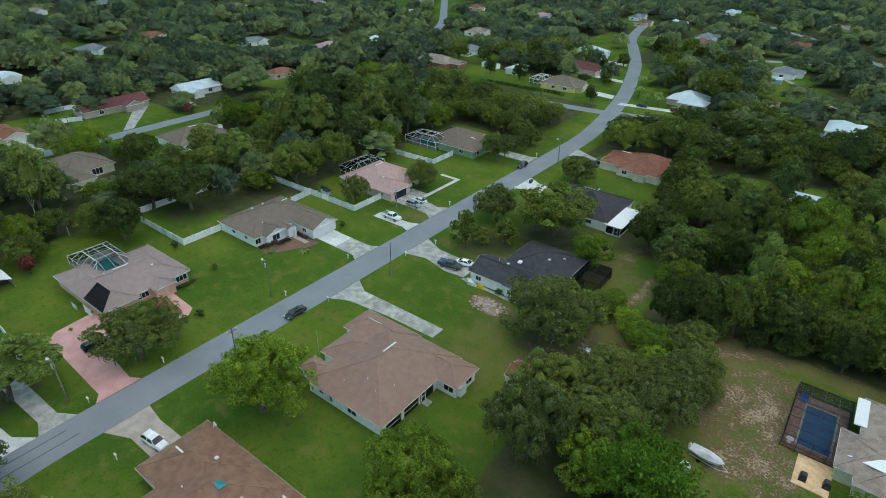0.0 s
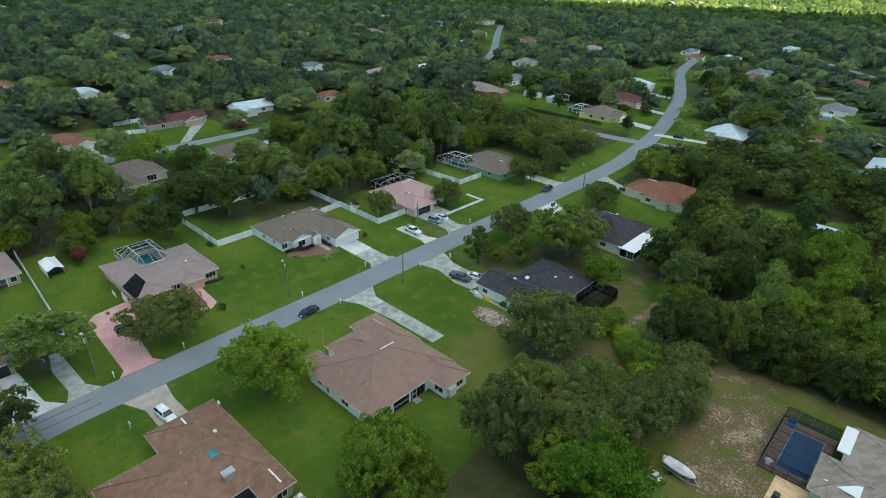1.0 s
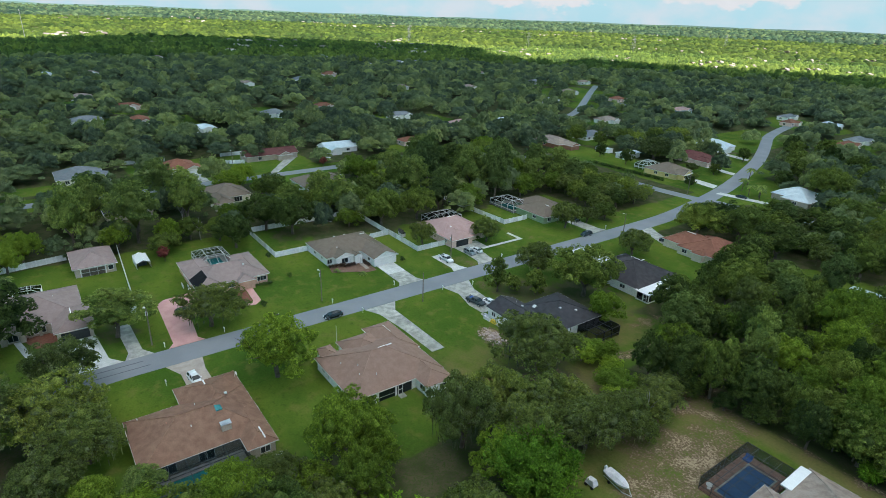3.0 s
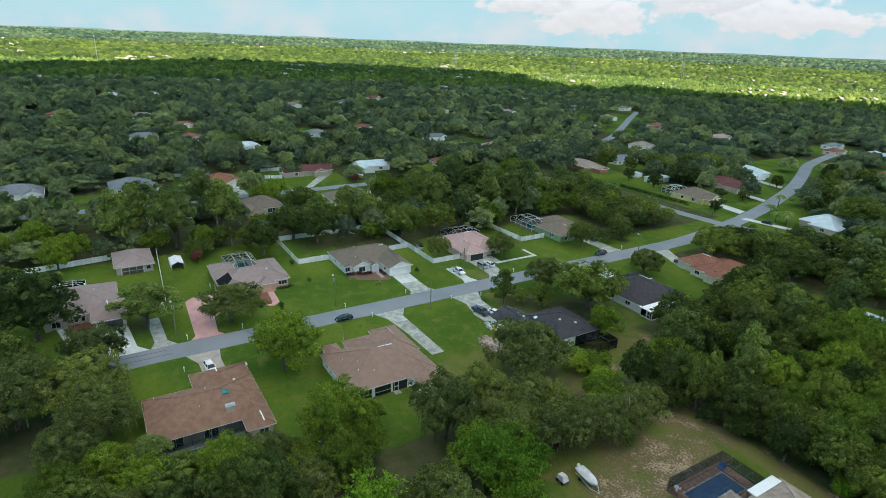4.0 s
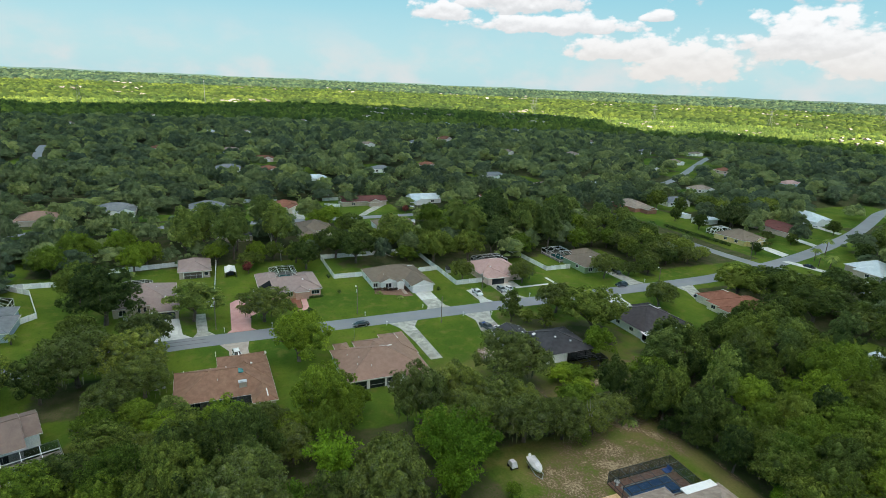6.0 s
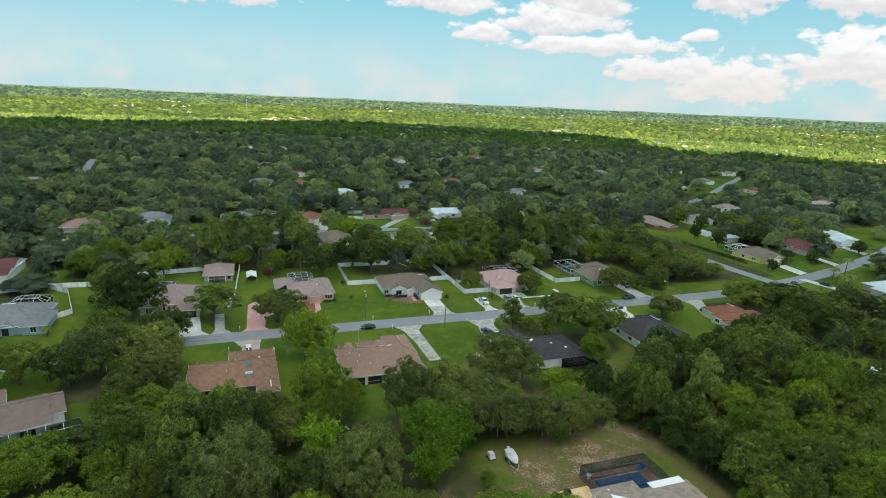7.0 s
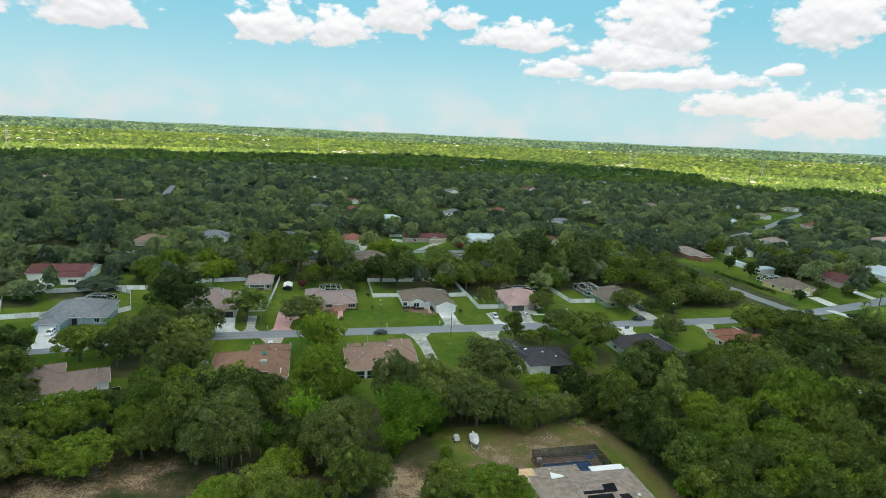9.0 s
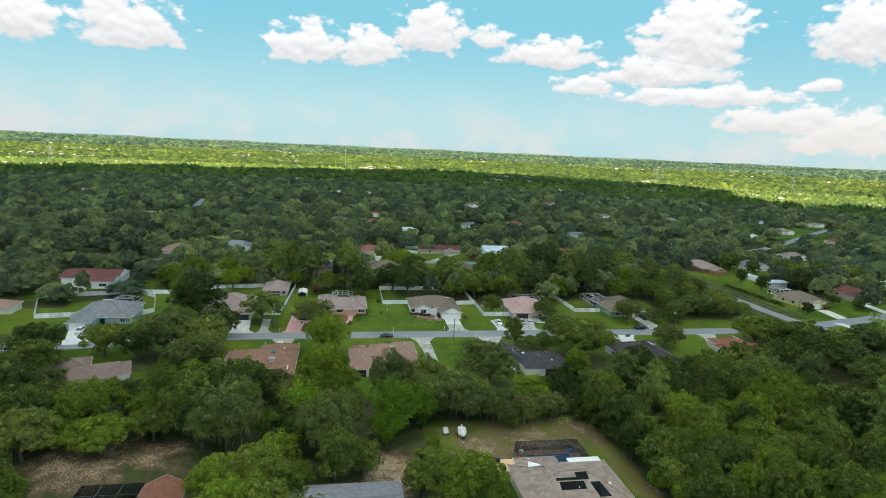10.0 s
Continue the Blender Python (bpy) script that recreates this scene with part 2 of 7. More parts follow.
CONCRETE_PINK = mat("pink_concrete", (0.56, 0.29, 0.27), (0.64, 0.36, 0.33), 0.35, 0.85, fine=4, speck=0.16)
SLAB = mat("old_slab_concrete", (0.3, 0.3, 0.275), (0.47, 0.46, 0.42), 0.6, 0.9, 0.01, 20, fine=3, per="object")
SLAB_NEW = mat("pale_slab_concrete", (0.54, 0.55, 0.53), (0.66, 0.66, 0.64), 0.5, 0.85, per="object")
PATIO = mat("orange_patio", (0.66, 0.42, 0.22), (0.78, 0.56, 0.34), 1.2, 0.8)
DECK = mat("brick_deck", (0.27, 0.14, 0.1), (0.38, 0.22, 0.16), 1.5, 0.85)
DECK_GREY = mat("grey_deck", (0.26, 0.25, 0.24), (0.34, 0.33, 0.31), 0.8, 0.85)
MULCH = mat("mulch", (0.16, 0.085, 0.06), (0.24, 0.14, 0.1), 1.6, 0.95, 0.05, 12)
MULCH_RED = mat("red_mulch", (0.2, 0.075, 0.045), (0.27, 0.11, 0.07), 1.6, 0.95, 0.05, 12)


CAPS = {}


def shingle(name, a, b, streak=0.5, speck=0.24):
    m = mat(name, a, b, 0.8, 0.92, 0.03, 14, fine=7.0, lo=0.5 - streak / 2, hi=0.5 + streak / 2, spec=0.15, speck=speck)
    CAPS[name] = mat(name + "_cap", tuple(1.08 * v for v in a), tuple(1.12 * v for v in b), 1.3, 0.92, spec=0.2)
    return m


R_BEIGE = shingle("beige_shingle", (0.268, 0.169, 0.13), (0.32, 0.209, 0.164))
R_BROWN = shingle("brown_shingle", (0.214, 0.118, 0.081), (0.296, 0.172, 0.12), 0.5, 0.38)
R_PINK = shingle("dusty_pink_shingle", (0.29, 0.215, 0.2), (0.34, 0.26, 0.245))
R_ROSE = shingle("rose_shingle", (0.42, 0.27, 0.25), (0.48, 0.33, 0.31))
R_GREY = shingle("grey_brown_shingle", (0.17, 0.135, 0.105), (0.21, 0.17, 0.135))
R_DARK = shingle("charcoal_shingle", (0.045, 0.045, 0.05), (0.07, 0.07, 0.078))
R_BLACK = shingle("black_shingle", (0.05, 0.045, 0.05), (0.075, 0.07, 0.075))
R_SLATE = shingle("slate_grey_shingle", (0.17, 0.185, 0.2), (0.23, 0.245, 0.26))
R_COCOA = shingle("cocoa_shingle", (0.19, 0.138, 0.118), (0.235, 0.175, 0.15))
R_ORANGE = shingle("orange_tile", (0.215, 0.09, 0.06), (0.28, 0.125, 0.085))
R_MAROON = shingle("maroon_metal", (0.125, 0.05, 0.047), (0.17, 0.07, 0.064))
R_METAL = mat("pale_metal_roof", (0.5, 0.58, 0.62), (0.6, 0.67, 0.7), 0.4, 0.45, metal=0.2)
R_TAUPE = shingle("taupe_shingle", (0.25, 0.195, 0.16), (0.37, 0.3, 0.255), 0.4, 0.55)
W_WHITE = mat("white_stucco", (0.82, 0.83, 0.82), (0.87, 0.875, 0.87), 0.6, 0.9, 0.005, 40)
W_CREAM = mat("cream_stucco", (0.68, 0.63, 0.5), (0.74, 0.69, 0.56), 0.6, 0.9, 0.005, 40)
W_YELLOW = mat("yellow_stucco", (0.68, 0.53, 0.24), (0.74, 0.6, 0.3), 0.6, 0.9)
W_PEACH = mat("peach_stucco", (0.66, 0.4, 0.31), (0.72, 0.47, 0.37), 0.6, 0.9)
W_PINK = mat("pale_pink_stucco", (0.66, 0.5, 0.45), (0.72, 0.57, 0.52), 0.6, 0.9)
W_TAN = mat("tan_stucco", (0.45, 0.38, 0.31), (0.52, 0.45, 0.38), 0.6, 0.9)
W_GREEN = mat("sage_stucco", (0.24, 0.34, 0.2), (0.29, 0.4, 0.25), 0.6, 0.9)
W_BLUE = mat("blue_grey_stucco", (0.3, 0.4, 0.5), (0.36, 0.46, 0.56), 0.6, 0.9)
W_BRICK = mat("red_brick_wall", (0.34, 0.15, 0.1), (0.42, 0.2, 0.14), 1.0, 0.9)
TRIM = mat("white_trim", (0.8, 0.8, 0.79), (0.84, 0.84, 0.83), 1.0, 0.6)
VINYL = mat("white_vinyl", (0.76, 0.79, 0.8), (0.82, 0.84, 0.84), 0.3, 0.55, per="object")
GLASS = mat("dark_window_glass", (0.02, 0.026, 0.03), (0.035, 0.042, 0.05), 0.5, 0.08, spec=0.6)
SCREEN_DARK = screen_mat("dark_screen", (0.012, 0.014, 0.016), 0.42)
SCREEN_THIN = screen_mat("thin_screen", (0.02, 0.032, 0.035), 0.58)
BRONZE = mat("bronze_frame", (0.03, 0.03, 0.032), (0.045, 0.045, 0.048), 1.0, 0.5)
WATER = mat("pool_water", (0.02, 0.2, 0.21), (0.03, 0.26, 0.26), 0.4, 0.05, 0.01, 3, spec=0.5)
POOL_COVER = mat("blue_pool_cover", (0.025, 0.09, 0.22), (0.035, 0.12, 0.28), 0.7, 0.6, 0.03, 2)
SOLAR = mat("black_solar_mat", (0.01, 0.011, 0.013), (0.016, 0.017, 0.019), 0.7, 0.85, spec=0.1)
BARK = mat("bark", (0.09, 0.07, 0.055), (0.16, 0.13, 0.105), 1.0, 0.95, 0.05, 8)
BARK_PALE = mat("pale_bark", (0.3, 0.28, 0.25), (0.42, 0.4, 0.36), 1.0, 0.95)
POLE_WOOD = mat("weathered_pole", (0.15, 0.125, 0.1), (0.22, 0.19, 0.16), 2.0, 0.95)
DULL_STEEL = mat("dull_weathered_steel", (0.16, 0.17, 0.17), (0.24, 0.25, 0.25), 1.0, 0.8)
STONE = mat("grey_garden_stone", (0.22, 0.21, 0.19), (0.42, 0.4, 0.36), 3.0, 0.95, 0.03, 12)
STEEL = mat("galvanised_steel", (0.5, 0.52, 0.54), (0.6, 0.62, 0.63), 1.0, 0.4, metal=0.6)
L_OAK = leaf_mat("oak_leaves", (0.064, 0.094, 0.030), (0.173, 0.224, 0.054))
L_MOSS = leaf_mat("mossy_oak_leaves", (0.077, 0.101, 0.034), (0.179, 0.216, 0.060), moss=(0.15, 0.178, 0.088))
L_BRIGHT = leaf_mat("bright_leaves", (0.108, 0.180, 0.023), (0.225, 0.315, 0.045))
L_BAMBOO = leaf_mat("bamboo_leaves", (0.078, 0.160, 0.017), (0.157, 0.274, 0.034))
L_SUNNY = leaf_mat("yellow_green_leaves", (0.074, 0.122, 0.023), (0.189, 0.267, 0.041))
L_PINE = leaf_mat("pine_needles", (0.076, 0.115, 0.046), (0.188, 0.243, 0.081))
L_BUSH = leaf_mat("shrub_leaves", (0.051, 0.084, 0.029), (0.114, 0.168, 0.057), 0.25)
L_HEDGE = leaf_mat("maroon_hedge_leaves", (0.057, 0.035, 0.031), (0.103, 0.062, 0.057), 0.2)
L_RED = leaf_mat("dark_red_leaves", (0.114, 0.028, 0.035), (0.217, 0.067, 0.071), 0.2)
L_PALM = leaf_mat("palm_fronds", (0.091, 0.135, 0.043), (0.205, 0.258, 0.100), 0.3)
MOSS = leaf_mat("hanging_moss", (0.1, 0.115, 0.075), (0.17, 0.185, 0.13), 0.35)
L_WOOD = leaf_mat("woodland_leaves", (0.045, 0.070, 0.025), (0.135, 0.180, 0.047))
# blue is raised in these leaf tones to suggest haze over the woods
L_MASS = leaf_mat("hazy_woodland_mass_leaves", (0.070, 0.102, 0.078), (0.176, 0.217, 0.127), tints=True, low=(0.6, 0.68, 0.68, 1), high=(1.5, 1.48, 0.9, 1), relief=(1.3, 0.95))
L_FAR = leaf_mat("far_canopy_leaves", (0.040, 0.064, 0.018), (0.088, 0.122, 0.026), 0.18, tints=True, low=(0.58, 0.64, 0.7, 1), high=(1.32, 1.34, 1.08, 1), relief=(0.45, 1.0), shade_streaks=True)
# lit copy of the woodland leaves: yellower colour for the ring in sun
L_NEARSUN = leaf_mat("sunlit_canopy_leaves", (0.063, 0.102, 0.030), (0.132, 0.180, 0.039), 0.18, tints=True, low=(0.62, 0.68, 0.72, 1), high=(1.28, 1.3, 1.05, 1), relief=(0.45, 0.9), shade_streaks=True)
# haze over the farthest woods is put into this bluer leaf colour
L_HAZE = leaf_mat("distant_haze_canopy", (0.037, 0.073, 0.045), (0.075, 0.110, 0.057), 0.1, tints=True, low=(0.5, 0.55, 0.6, 1), high=(1.3, 1.3, 1.1, 1), shade_streaks=True)


# ---- mesh writing ----
class Shape:
    """Collects faces and becomes one mesh object."""
    def __init__(self, o=(0, 0, 0)):
        self.v, self.f, self.o = [], [], Vector(o)

    def face(self, *pts):
        k = len(self.v)
        self.v += [Vector(p) - self.o for p in pts]
        self.f.append(tuple(range(k, k + len(pts))))
        return self

    def box(self, x0, y0, z0, x1, y1, z1):
        k = len(self.v)
        self.v += [Vector((x, y, z)) - self.o for z in (z0, z1) for x, y in ((x0, y0), (x1, y0), (x1, y1), (x0, y1))]
        self.f += [tuple(k + i for i in q) for q in ((3, 2, 1, 0), (4, 5, 6, 7), (0, 1, 5, 4), (1, 2, 6, 5), (2, 3, 7, 6), (3, 0, 4, 7))]
        return self

    def prism(self, pts, z0, z1):
        """A slab over a flat outline given anticlockwise."""
        k, m = len(self.v), len(pts)
        self.v += [Vector((p[0], p[1], z)) - self.o for z in (z0, z1) for p in pts]
        self.f += [tuple(range(k + m, k + 2 * m)), tuple(range(k + m - 1, k - 1, -1))]
        self.f += [(k + i, k + (i + 1) % m, k + m + (i + 1) % m, k + m + i) for i in range(m)]
        return self

    def tube(self, p, q, r0, r1=None, sides=6):
        p, q, r1 = Vector(p) - self.o, Vector(q) - self.o, r0 if r1 is None else r1
        d = (q - p).normalized()
        a = d.orthogonal().normalized() if abs(d.z) < 0.98 else Vector((1, 0, 0))
        if sides == 4 and abs(d.z) < 0.98:
            a = Vector((0, 0, 1)).cross(d).normalized()
            a = (a + d.cross(a)).normalized()
        elif sides == 4:
            a = Vector((1, 1, 0)).normalized()
        b, k = d.cross(a), len(self.v)
        for c, r in ((p, r0), (q, r1)):
            self.v += [c + r * (math.cos(2 * math.pi * i / sides) * a + math.sin(2 * math.pi * i / sides) * b) for i in range(sides)]
        self.f += [(k + i, k + (i + 1) % sides, k + sides + (i + 1) % sides, k + sides + i) for i in range(sides)]
        self.f += [tuple(range(k + sides - 1, k - 1, -1)), tuple(range(k + sides, k + 2 * sides))]
        return self

    def loft(self, rings, closed=True):
        """Skin over rings of equally many points, capped."""
        k, m = len(self.v), len(rings[0])
        self.v += [Vector(p) - self.o for r in rings for p in r]
        for j in range(len(rings) - 1):
            self.f += [(k + j * m + i, k + j * m + (i + 1) % m, k + (j + 1) * m + (i + 1) % m, k + (j + 1) * m + i) for i in range(m)]
        if closed:
            self.f += [tuple(range(k + m - 1, k - 1, -1)), tuple(range(k + (len(rings) - 1) * m, k + len(rings) * m))]
        return self

    def mesh(self, name, material, smooth=False):
        me = bpy.data.meshes.new(name)
        me.from_pydata([tuple(p) for p in self.v], [], self.f)
        me.materials.append(material)
        if smooth:
            me.shade_smooth()
        return me


def part(name, shape, material, parent, label="", smooth=False):
    ob = new(name, shape if isinstance(shape, bpy.types.Mesh) else shape.mesh(name, material, smooth))
    ob.parent = parent
    return tagged(ob, label)


def thing(name, at, label, category, group="", turn=0.0):
    ob = new(name)
    ob.empty_display_size = 0.5
    ob.matrix_basis = pose(*at, 0, 0, turn)
    return tagged(ob, label, category, group)


def solid(name, shape, material, label, category, group="", kind="", smooth=False):
    return tagged(new(name, shape.mesh(name, material, smooth)), label, category, group, kind)


def smooth01(v):
    v = np.clip(v, 0, 1)
    return v * v * (3 - 2 * v)


def land(x, y):
    """Height of the ground: level along the street, a rise towards the pool house, and lifted far off towards the horizon."""
    x, y = np.asarray(x, float), np.asarray(y, float)
    far = np.clip((np.hypot(x, y) - 1500) / 3100, 0, 1.2)
    return 2.4 * smooth01((x + 38) / 42) + 41 * far ** 1.5


# ---- ground ----
def blot(x, y, cx, cy, rx, ry, soft=0.6):
    """1 within an ellipse, falling off to 0 round it."""
    return 1 - smooth01((np.sqrt(((x - cx) / rx) ** 2 + ((y - cy) / ry) ** 2) - (1 - soft)) / (2 * soft))


def inside(x, y, x0, x1, y0, y1, soft=4.0):
    return smooth01((x - x0) / soft + 0.5) * smooth01((x1 - x) / soft + 0.5) * smooth01((y - y0) / soft + 0.5) * smooth01((y1 - y) / soft + 0.5)


# open grass, each as x from, x to, y from, y to
LAWNS_NEAR = ((-47, -38, -10, 46), (-46, -29, 44, 98), (-70, -44, 96, 195), (-40, -28, 96, 126), (-36, -27, 100, 124), (-12, 40, 62, 103), (-35, -25, 84, 110), (-26, -10, 82, 96), (-98, -76, 165, 300), (-196, -88, 246, 276), (-134, -96, 270, 345), (-88, -54, 250, 273), (-262, -172, 84, 118), (-240, -204, 16, 40), (-224, -208, -120, 140), (-262, -226, 40, 120), (-242, -230, -30, 30), (-118, -88, -85, -40), (-170, -130, -84, -40), (-300, -230, 270, 300))
LAWNS_FAR = ((-330, -270, 236, 262), (-330, -280, 395, 440), (-420, -330, 430, 520), (-175, -130, 350, 440), (-400, -345, 50, 100), (-420, -360, 190, 215), (-345, -300, 215, 245), (-410, -350, 140, 165), (-470, -420, -110, -70), (-2, 16, -17, 12), (3, 12, 28, 37), (4, 14, 49, 58), (-34, -22, -38, -16), (-58, -20, 310, 345), (-70, -35, 438, 470), (-188, -130, 478, 500), (-122, -92, 416, 438), (-70, -30, 395, 412), (-30, 30, 172, 196))

# places of the houses farther off, and the kind of each
FAR = [(-276, 250, 0), (-269, 282, 1), (-206, 300, 2), (-337, 399, 1), (-375, 464, 3), (-316, 468, 4), (-282, 430, 2), (-241, 360, 3), (-243, 187, 4), (-247, 464, 0), (-566, 503, 3), (-459, 499, 2), (-739, 517, 2), (-184, 519, 2), (-168, 489, 4), (-147, 503, 1), (-106, 428, 4), (-109, 455, 2), (-52, 462, 4), (-42, 575, 3), (-43, 368, 2), (-131, 614, 1), (-148, 624, 4), (-6, 262, 1), (-437, 557, 3), (-384, 198, 4),
       (-366, 152, 2), (-497, 48, 3), (-514, -13, 4), (-374, 67, 4), (-384, 39, 2), (-436, 70, 4), (-330, 93, 1)]
FAR2 = [(-681, 36, 1), (-682, 74, 3), (-546, 191, 3), (-561, 255, 2), (-613, 313, 4), (-779, -125, 3), (-335, -138, 3), (-728, -260, 3), (-600, -250, 5), (-532, -135, 1), (-393, -113, 3), (-323, 230, 2), (-600, 306, 4), (-721, 423, 2), (-745, 491, 2), (-581, 504, 3), (-469, 323, 3), (-442, 387, 3), (-1258, 245, 3), (-1230, 288, 3), (-880, 180, 3), (-960, -40, 5), (-1040, 330, 3), (-860, 420, 1)]


def lawn(x, y):
    """Where grass is kept open (1) and where woods stand (0)."""
    g = inside(x, y, -150, -42, -62, 182)
    for r in LAWNS_NEAR + LAWNS_FAR:
        g = np.maximum(g, inside(x, y, *r))
    for hx, hy, _ in FAR + FAR2:
        d = math.hypot(40 - hx, 20 - hy)
        g = np.maximum(g, 0.85 * blot(x, y, hx + 6 * (40 - hx) / d, hy + 6 * (20 - hy) / d, 16, 16, 0.3))
    for x0, x1, y0, y1 in ((-150, -128, 76, 150), (-62, -47, 114, 128), (-70, -52, -20, 0), (-152, -128, -62, -42), (-50, -36, -30, -14), (-152, -130, 150, 182), (-100, -92, 176, 182)):
        g = g * (1 - inside(x, y, x0, x1, y0, y1))
    return g


def axis(lo, hi, step):
    near = np.arange(lo, hi + step / 2, step)
    out = np.geomspace(step, 4700, 26).cumsum()
    out = out * (4700 / out[-1])
    return np.r_[(lo - out)[::-1], near, hi + out]


xs, ys = axis(-262, 42, 2.0), axis(-90, 320, 2.0)
xs = np.r_[xs[xs < -620], np.arange(-615, -262, 5.0), xs[xs >= -262]]
ys = np.r_[ys[ys < -150], np.arange(-145, -90, 5.0), ys[(ys >= -90) & (ys <= 320)], np.arange(325, 620, 5.0), ys[ys > 622]]
X, Y = np.meshgrid(xs, ys, indexing="ij")
Z = land(X, Y)
bare = (1 - lawn(X, Y)) * 0.8
for cx, cy, r in ((-35, 84, 11), (-140, 72, 9), (-55, 121, 13), (-66, 108, 9), (-131, 100, 10), (-100, 13, 6)):
    bare = np.maximum(bare, 0.6 * blot(X, Y, cx, cy, r, r))
for cx, cy, r in ((3, -6, 14), (4, 8, 10), (8, 32, 8), (9, 53, 7), (-28, -27, 9)):
    bare = np.maximum(bare, 0.95 * blot(X, Y, cx, cy, r, r, 0.3))
pale = np.zeros_like(X)
SAND_STREET = ((-51.6, 85.5, 6, 3.4, 0.7), (-29, 103, 2.6, 6, 0.6), (-27.5, 112, 2.4, 9, 0.62), (-36, 124, 3, 9, 0.5), (-26, 86, 9, 8, 0.4), (-10, 99, 4, 12, 0.55), (0, 86, 8, 15, 0.56), (2, 74, 8, 9, 0.54), (-6, 84, 8, 9, 0.46), (-34, 78, 9, 16, 0.36), (-8, 98.6, 8, 2.0, 0.62))
SAND_EAST = ((-2, 100.6, 8, 1.8, 0.55), (14, 103.6, 24, 1.5, 0.52), (0, -8, 14, 13, 0.56), (-2, 6, 9, 9, 0.5), (4, 20, 7, 9, 0.46), (8, 32, 8, 7, 0.68), (9.5, 53, 10, 6, 0.68), (-43, 150, 3, 8, 0.5), (-76, 101, 5, 3, 0.36), (-102, 137, 12, 9, 0.26), (-90, 107, 5, 4, 0.34), (-66, 108, 6, 4, 0.3))
for cx, cy, rx, ry, k in SAND_STREET + SAND_EAST:
    pale = np.maximum(pale, k * blot(X, Y, cx, cy, rx, ry))
dry = np.zeros_like(X)
for cx, cy, rx, ry, k in ((-42, 76, 14, 18, 0.55), (-26, 84, 12, 16, 0.8), (-4, 82, 14, 22, 0.62), (-100, 140, 20, 12, 0.3), (-90, 106, 8, 7, 0.5), (-66, 108, 12, 12, 0.55), (-98, 64, 10, 10, 0.25), (-46, 122, 8, 22, 0.5), (-70, 84, 14, 14, 0.22), (-90, 200, 12, 26, 0.3), (-95, 225, 16, 30, 0.3), (-38, 112, 10, 14, 0.6), (-70, 130, 8, 16, 0.4), (10, 102.5, 30, 4.0, 0.75), (-10, 98, 10, 4, 0.8)):
    dry = np.maximum(dry, k * blot(X, Y, cx, cy, rx, ry))
me = bpy.data.meshes.new("ground")
nx, ny = X.shape
idx = np.arange(nx * ny).reshape(nx, ny)
quads = np.stack([idx[:-1, :-1], idx[1:, :-1], idx[1:, 1:], idx[:-1, 1:]], -1).reshape(-1, 4)
me.from_pydata(np.stack([X, Y, Z], -1).reshape(-1, 3).tolist(), [], quads.tolist())
for key, val in (("litter", bare), ("sand", pale), ("dry", dry)):
    me.attributes.new(key, "FLOAT", "POINT").data.foreach_set("value", val.ravel().astype(np.float32))
me.materials.append(GROUND)
me.shade_smooth()
tagged(new("ground", me), "flat grassy ground with leaf litter and sandy patches", "ground", kind="structure")


# ---- roads ----
def strip(name, line, width, z, material, label, step=6.0):
    """A paved band along a line, bent smoothly."""
    pts = [Vector((*p, 0)) for p in line]
    fine = []
    for i in range(len(pts) - 1):
        a, b, c, d = pts[max(i - 1, 0)], pts[i], pts[i + 1], pts[min(i + 2, len(pts) - 1)]
        k = max(2, int((c - b).length / step))
        for j in range(k):
            t = j / k
            fine.append(0.5 * ((2 * b) + (c - a) * t + (2 * a - 5 * b + 4 * c - d) * t * t + (3 * b - a - 3 * c + d) * t ** 3))
    fine.append(pts[-1])
    s = Shape()
    rings = []
    for i, p in enumerate(fine):
        d = (fine[min(i + 1, len(fine) - 1)] - fine[max(i - 1, 0)]).normalized()
        n = Vector((-d.y, d.x, 0)) * width / 2
        g = float(land(p.x, p.y))
        l, r = p + n, p - n
        rings.append([(l.x, l.y, g - 0.2), (r.x, r.y, g - 0.2), (r.x, r.y, g + z - 0.02), (p.x, p.y, g + z), (l.x, l.y, g + z - 0.02)])
    s.loft(rings)
    return solid(name, s, material, label, "road", kind="structure")


strip("road_main", [(-60, -420), (-66, -180), (-70, -90), (-75, -45), (-79.5, -18), (-82.6, 6), (-83, 30), (-83, 120), (-83, 180), (-84, 205), (-88.5, 235), (-94, 262), (-100, 285), (-107, 308), (-116, 336), (-127, 364), (-139, 392), (-151, 420), (-160, 452), (-168, 490)], 7.0, 0.05, ASPHALT, "grey asphalt street, worn, without markings")
strip("road_west", [(-89, 237), (-109, 234.5), (-132, 234), (-161, 229), (-190, 224), (-217, 215)], 6.2, 0.044, ASPHALT, "grey asphalt side street")
strip("road_east", [(-88, 239), (-73, 241), (-54, 247), (-25, 256), (20, 262), (120, 270)], 6.2, 0.04, ASPHALT, "grey asphalt side street")
strip("road_rear", [(-216, -220), (-216, 0), (-215.5, 80), (-216, 130), (-217, 215)], 6.4, 0.036, ASPHALT, "grey asphalt street between the rear gardens")
strip("road_far", [(-268, 341), (-294, 387), (-340, 450), (-383, 508), (-420, 560)], 6.4, 0.05, ASPHALT, "grey asphalt street far off")
strip("road_bend", [(-432, -70), (-440, -88), (-465, -96), (-500, -103), (-560, -110)], 6.4, 0.05, ASPHALT, "grey asphalt street bend far off")
strip("road_north", [(-110, 590), (-78, 547), (-48, 513), (-20, 465), (0, 420), (40, 360)], 6.4, 0.05, ASPHALT, "grey asphalt street among far gardens")
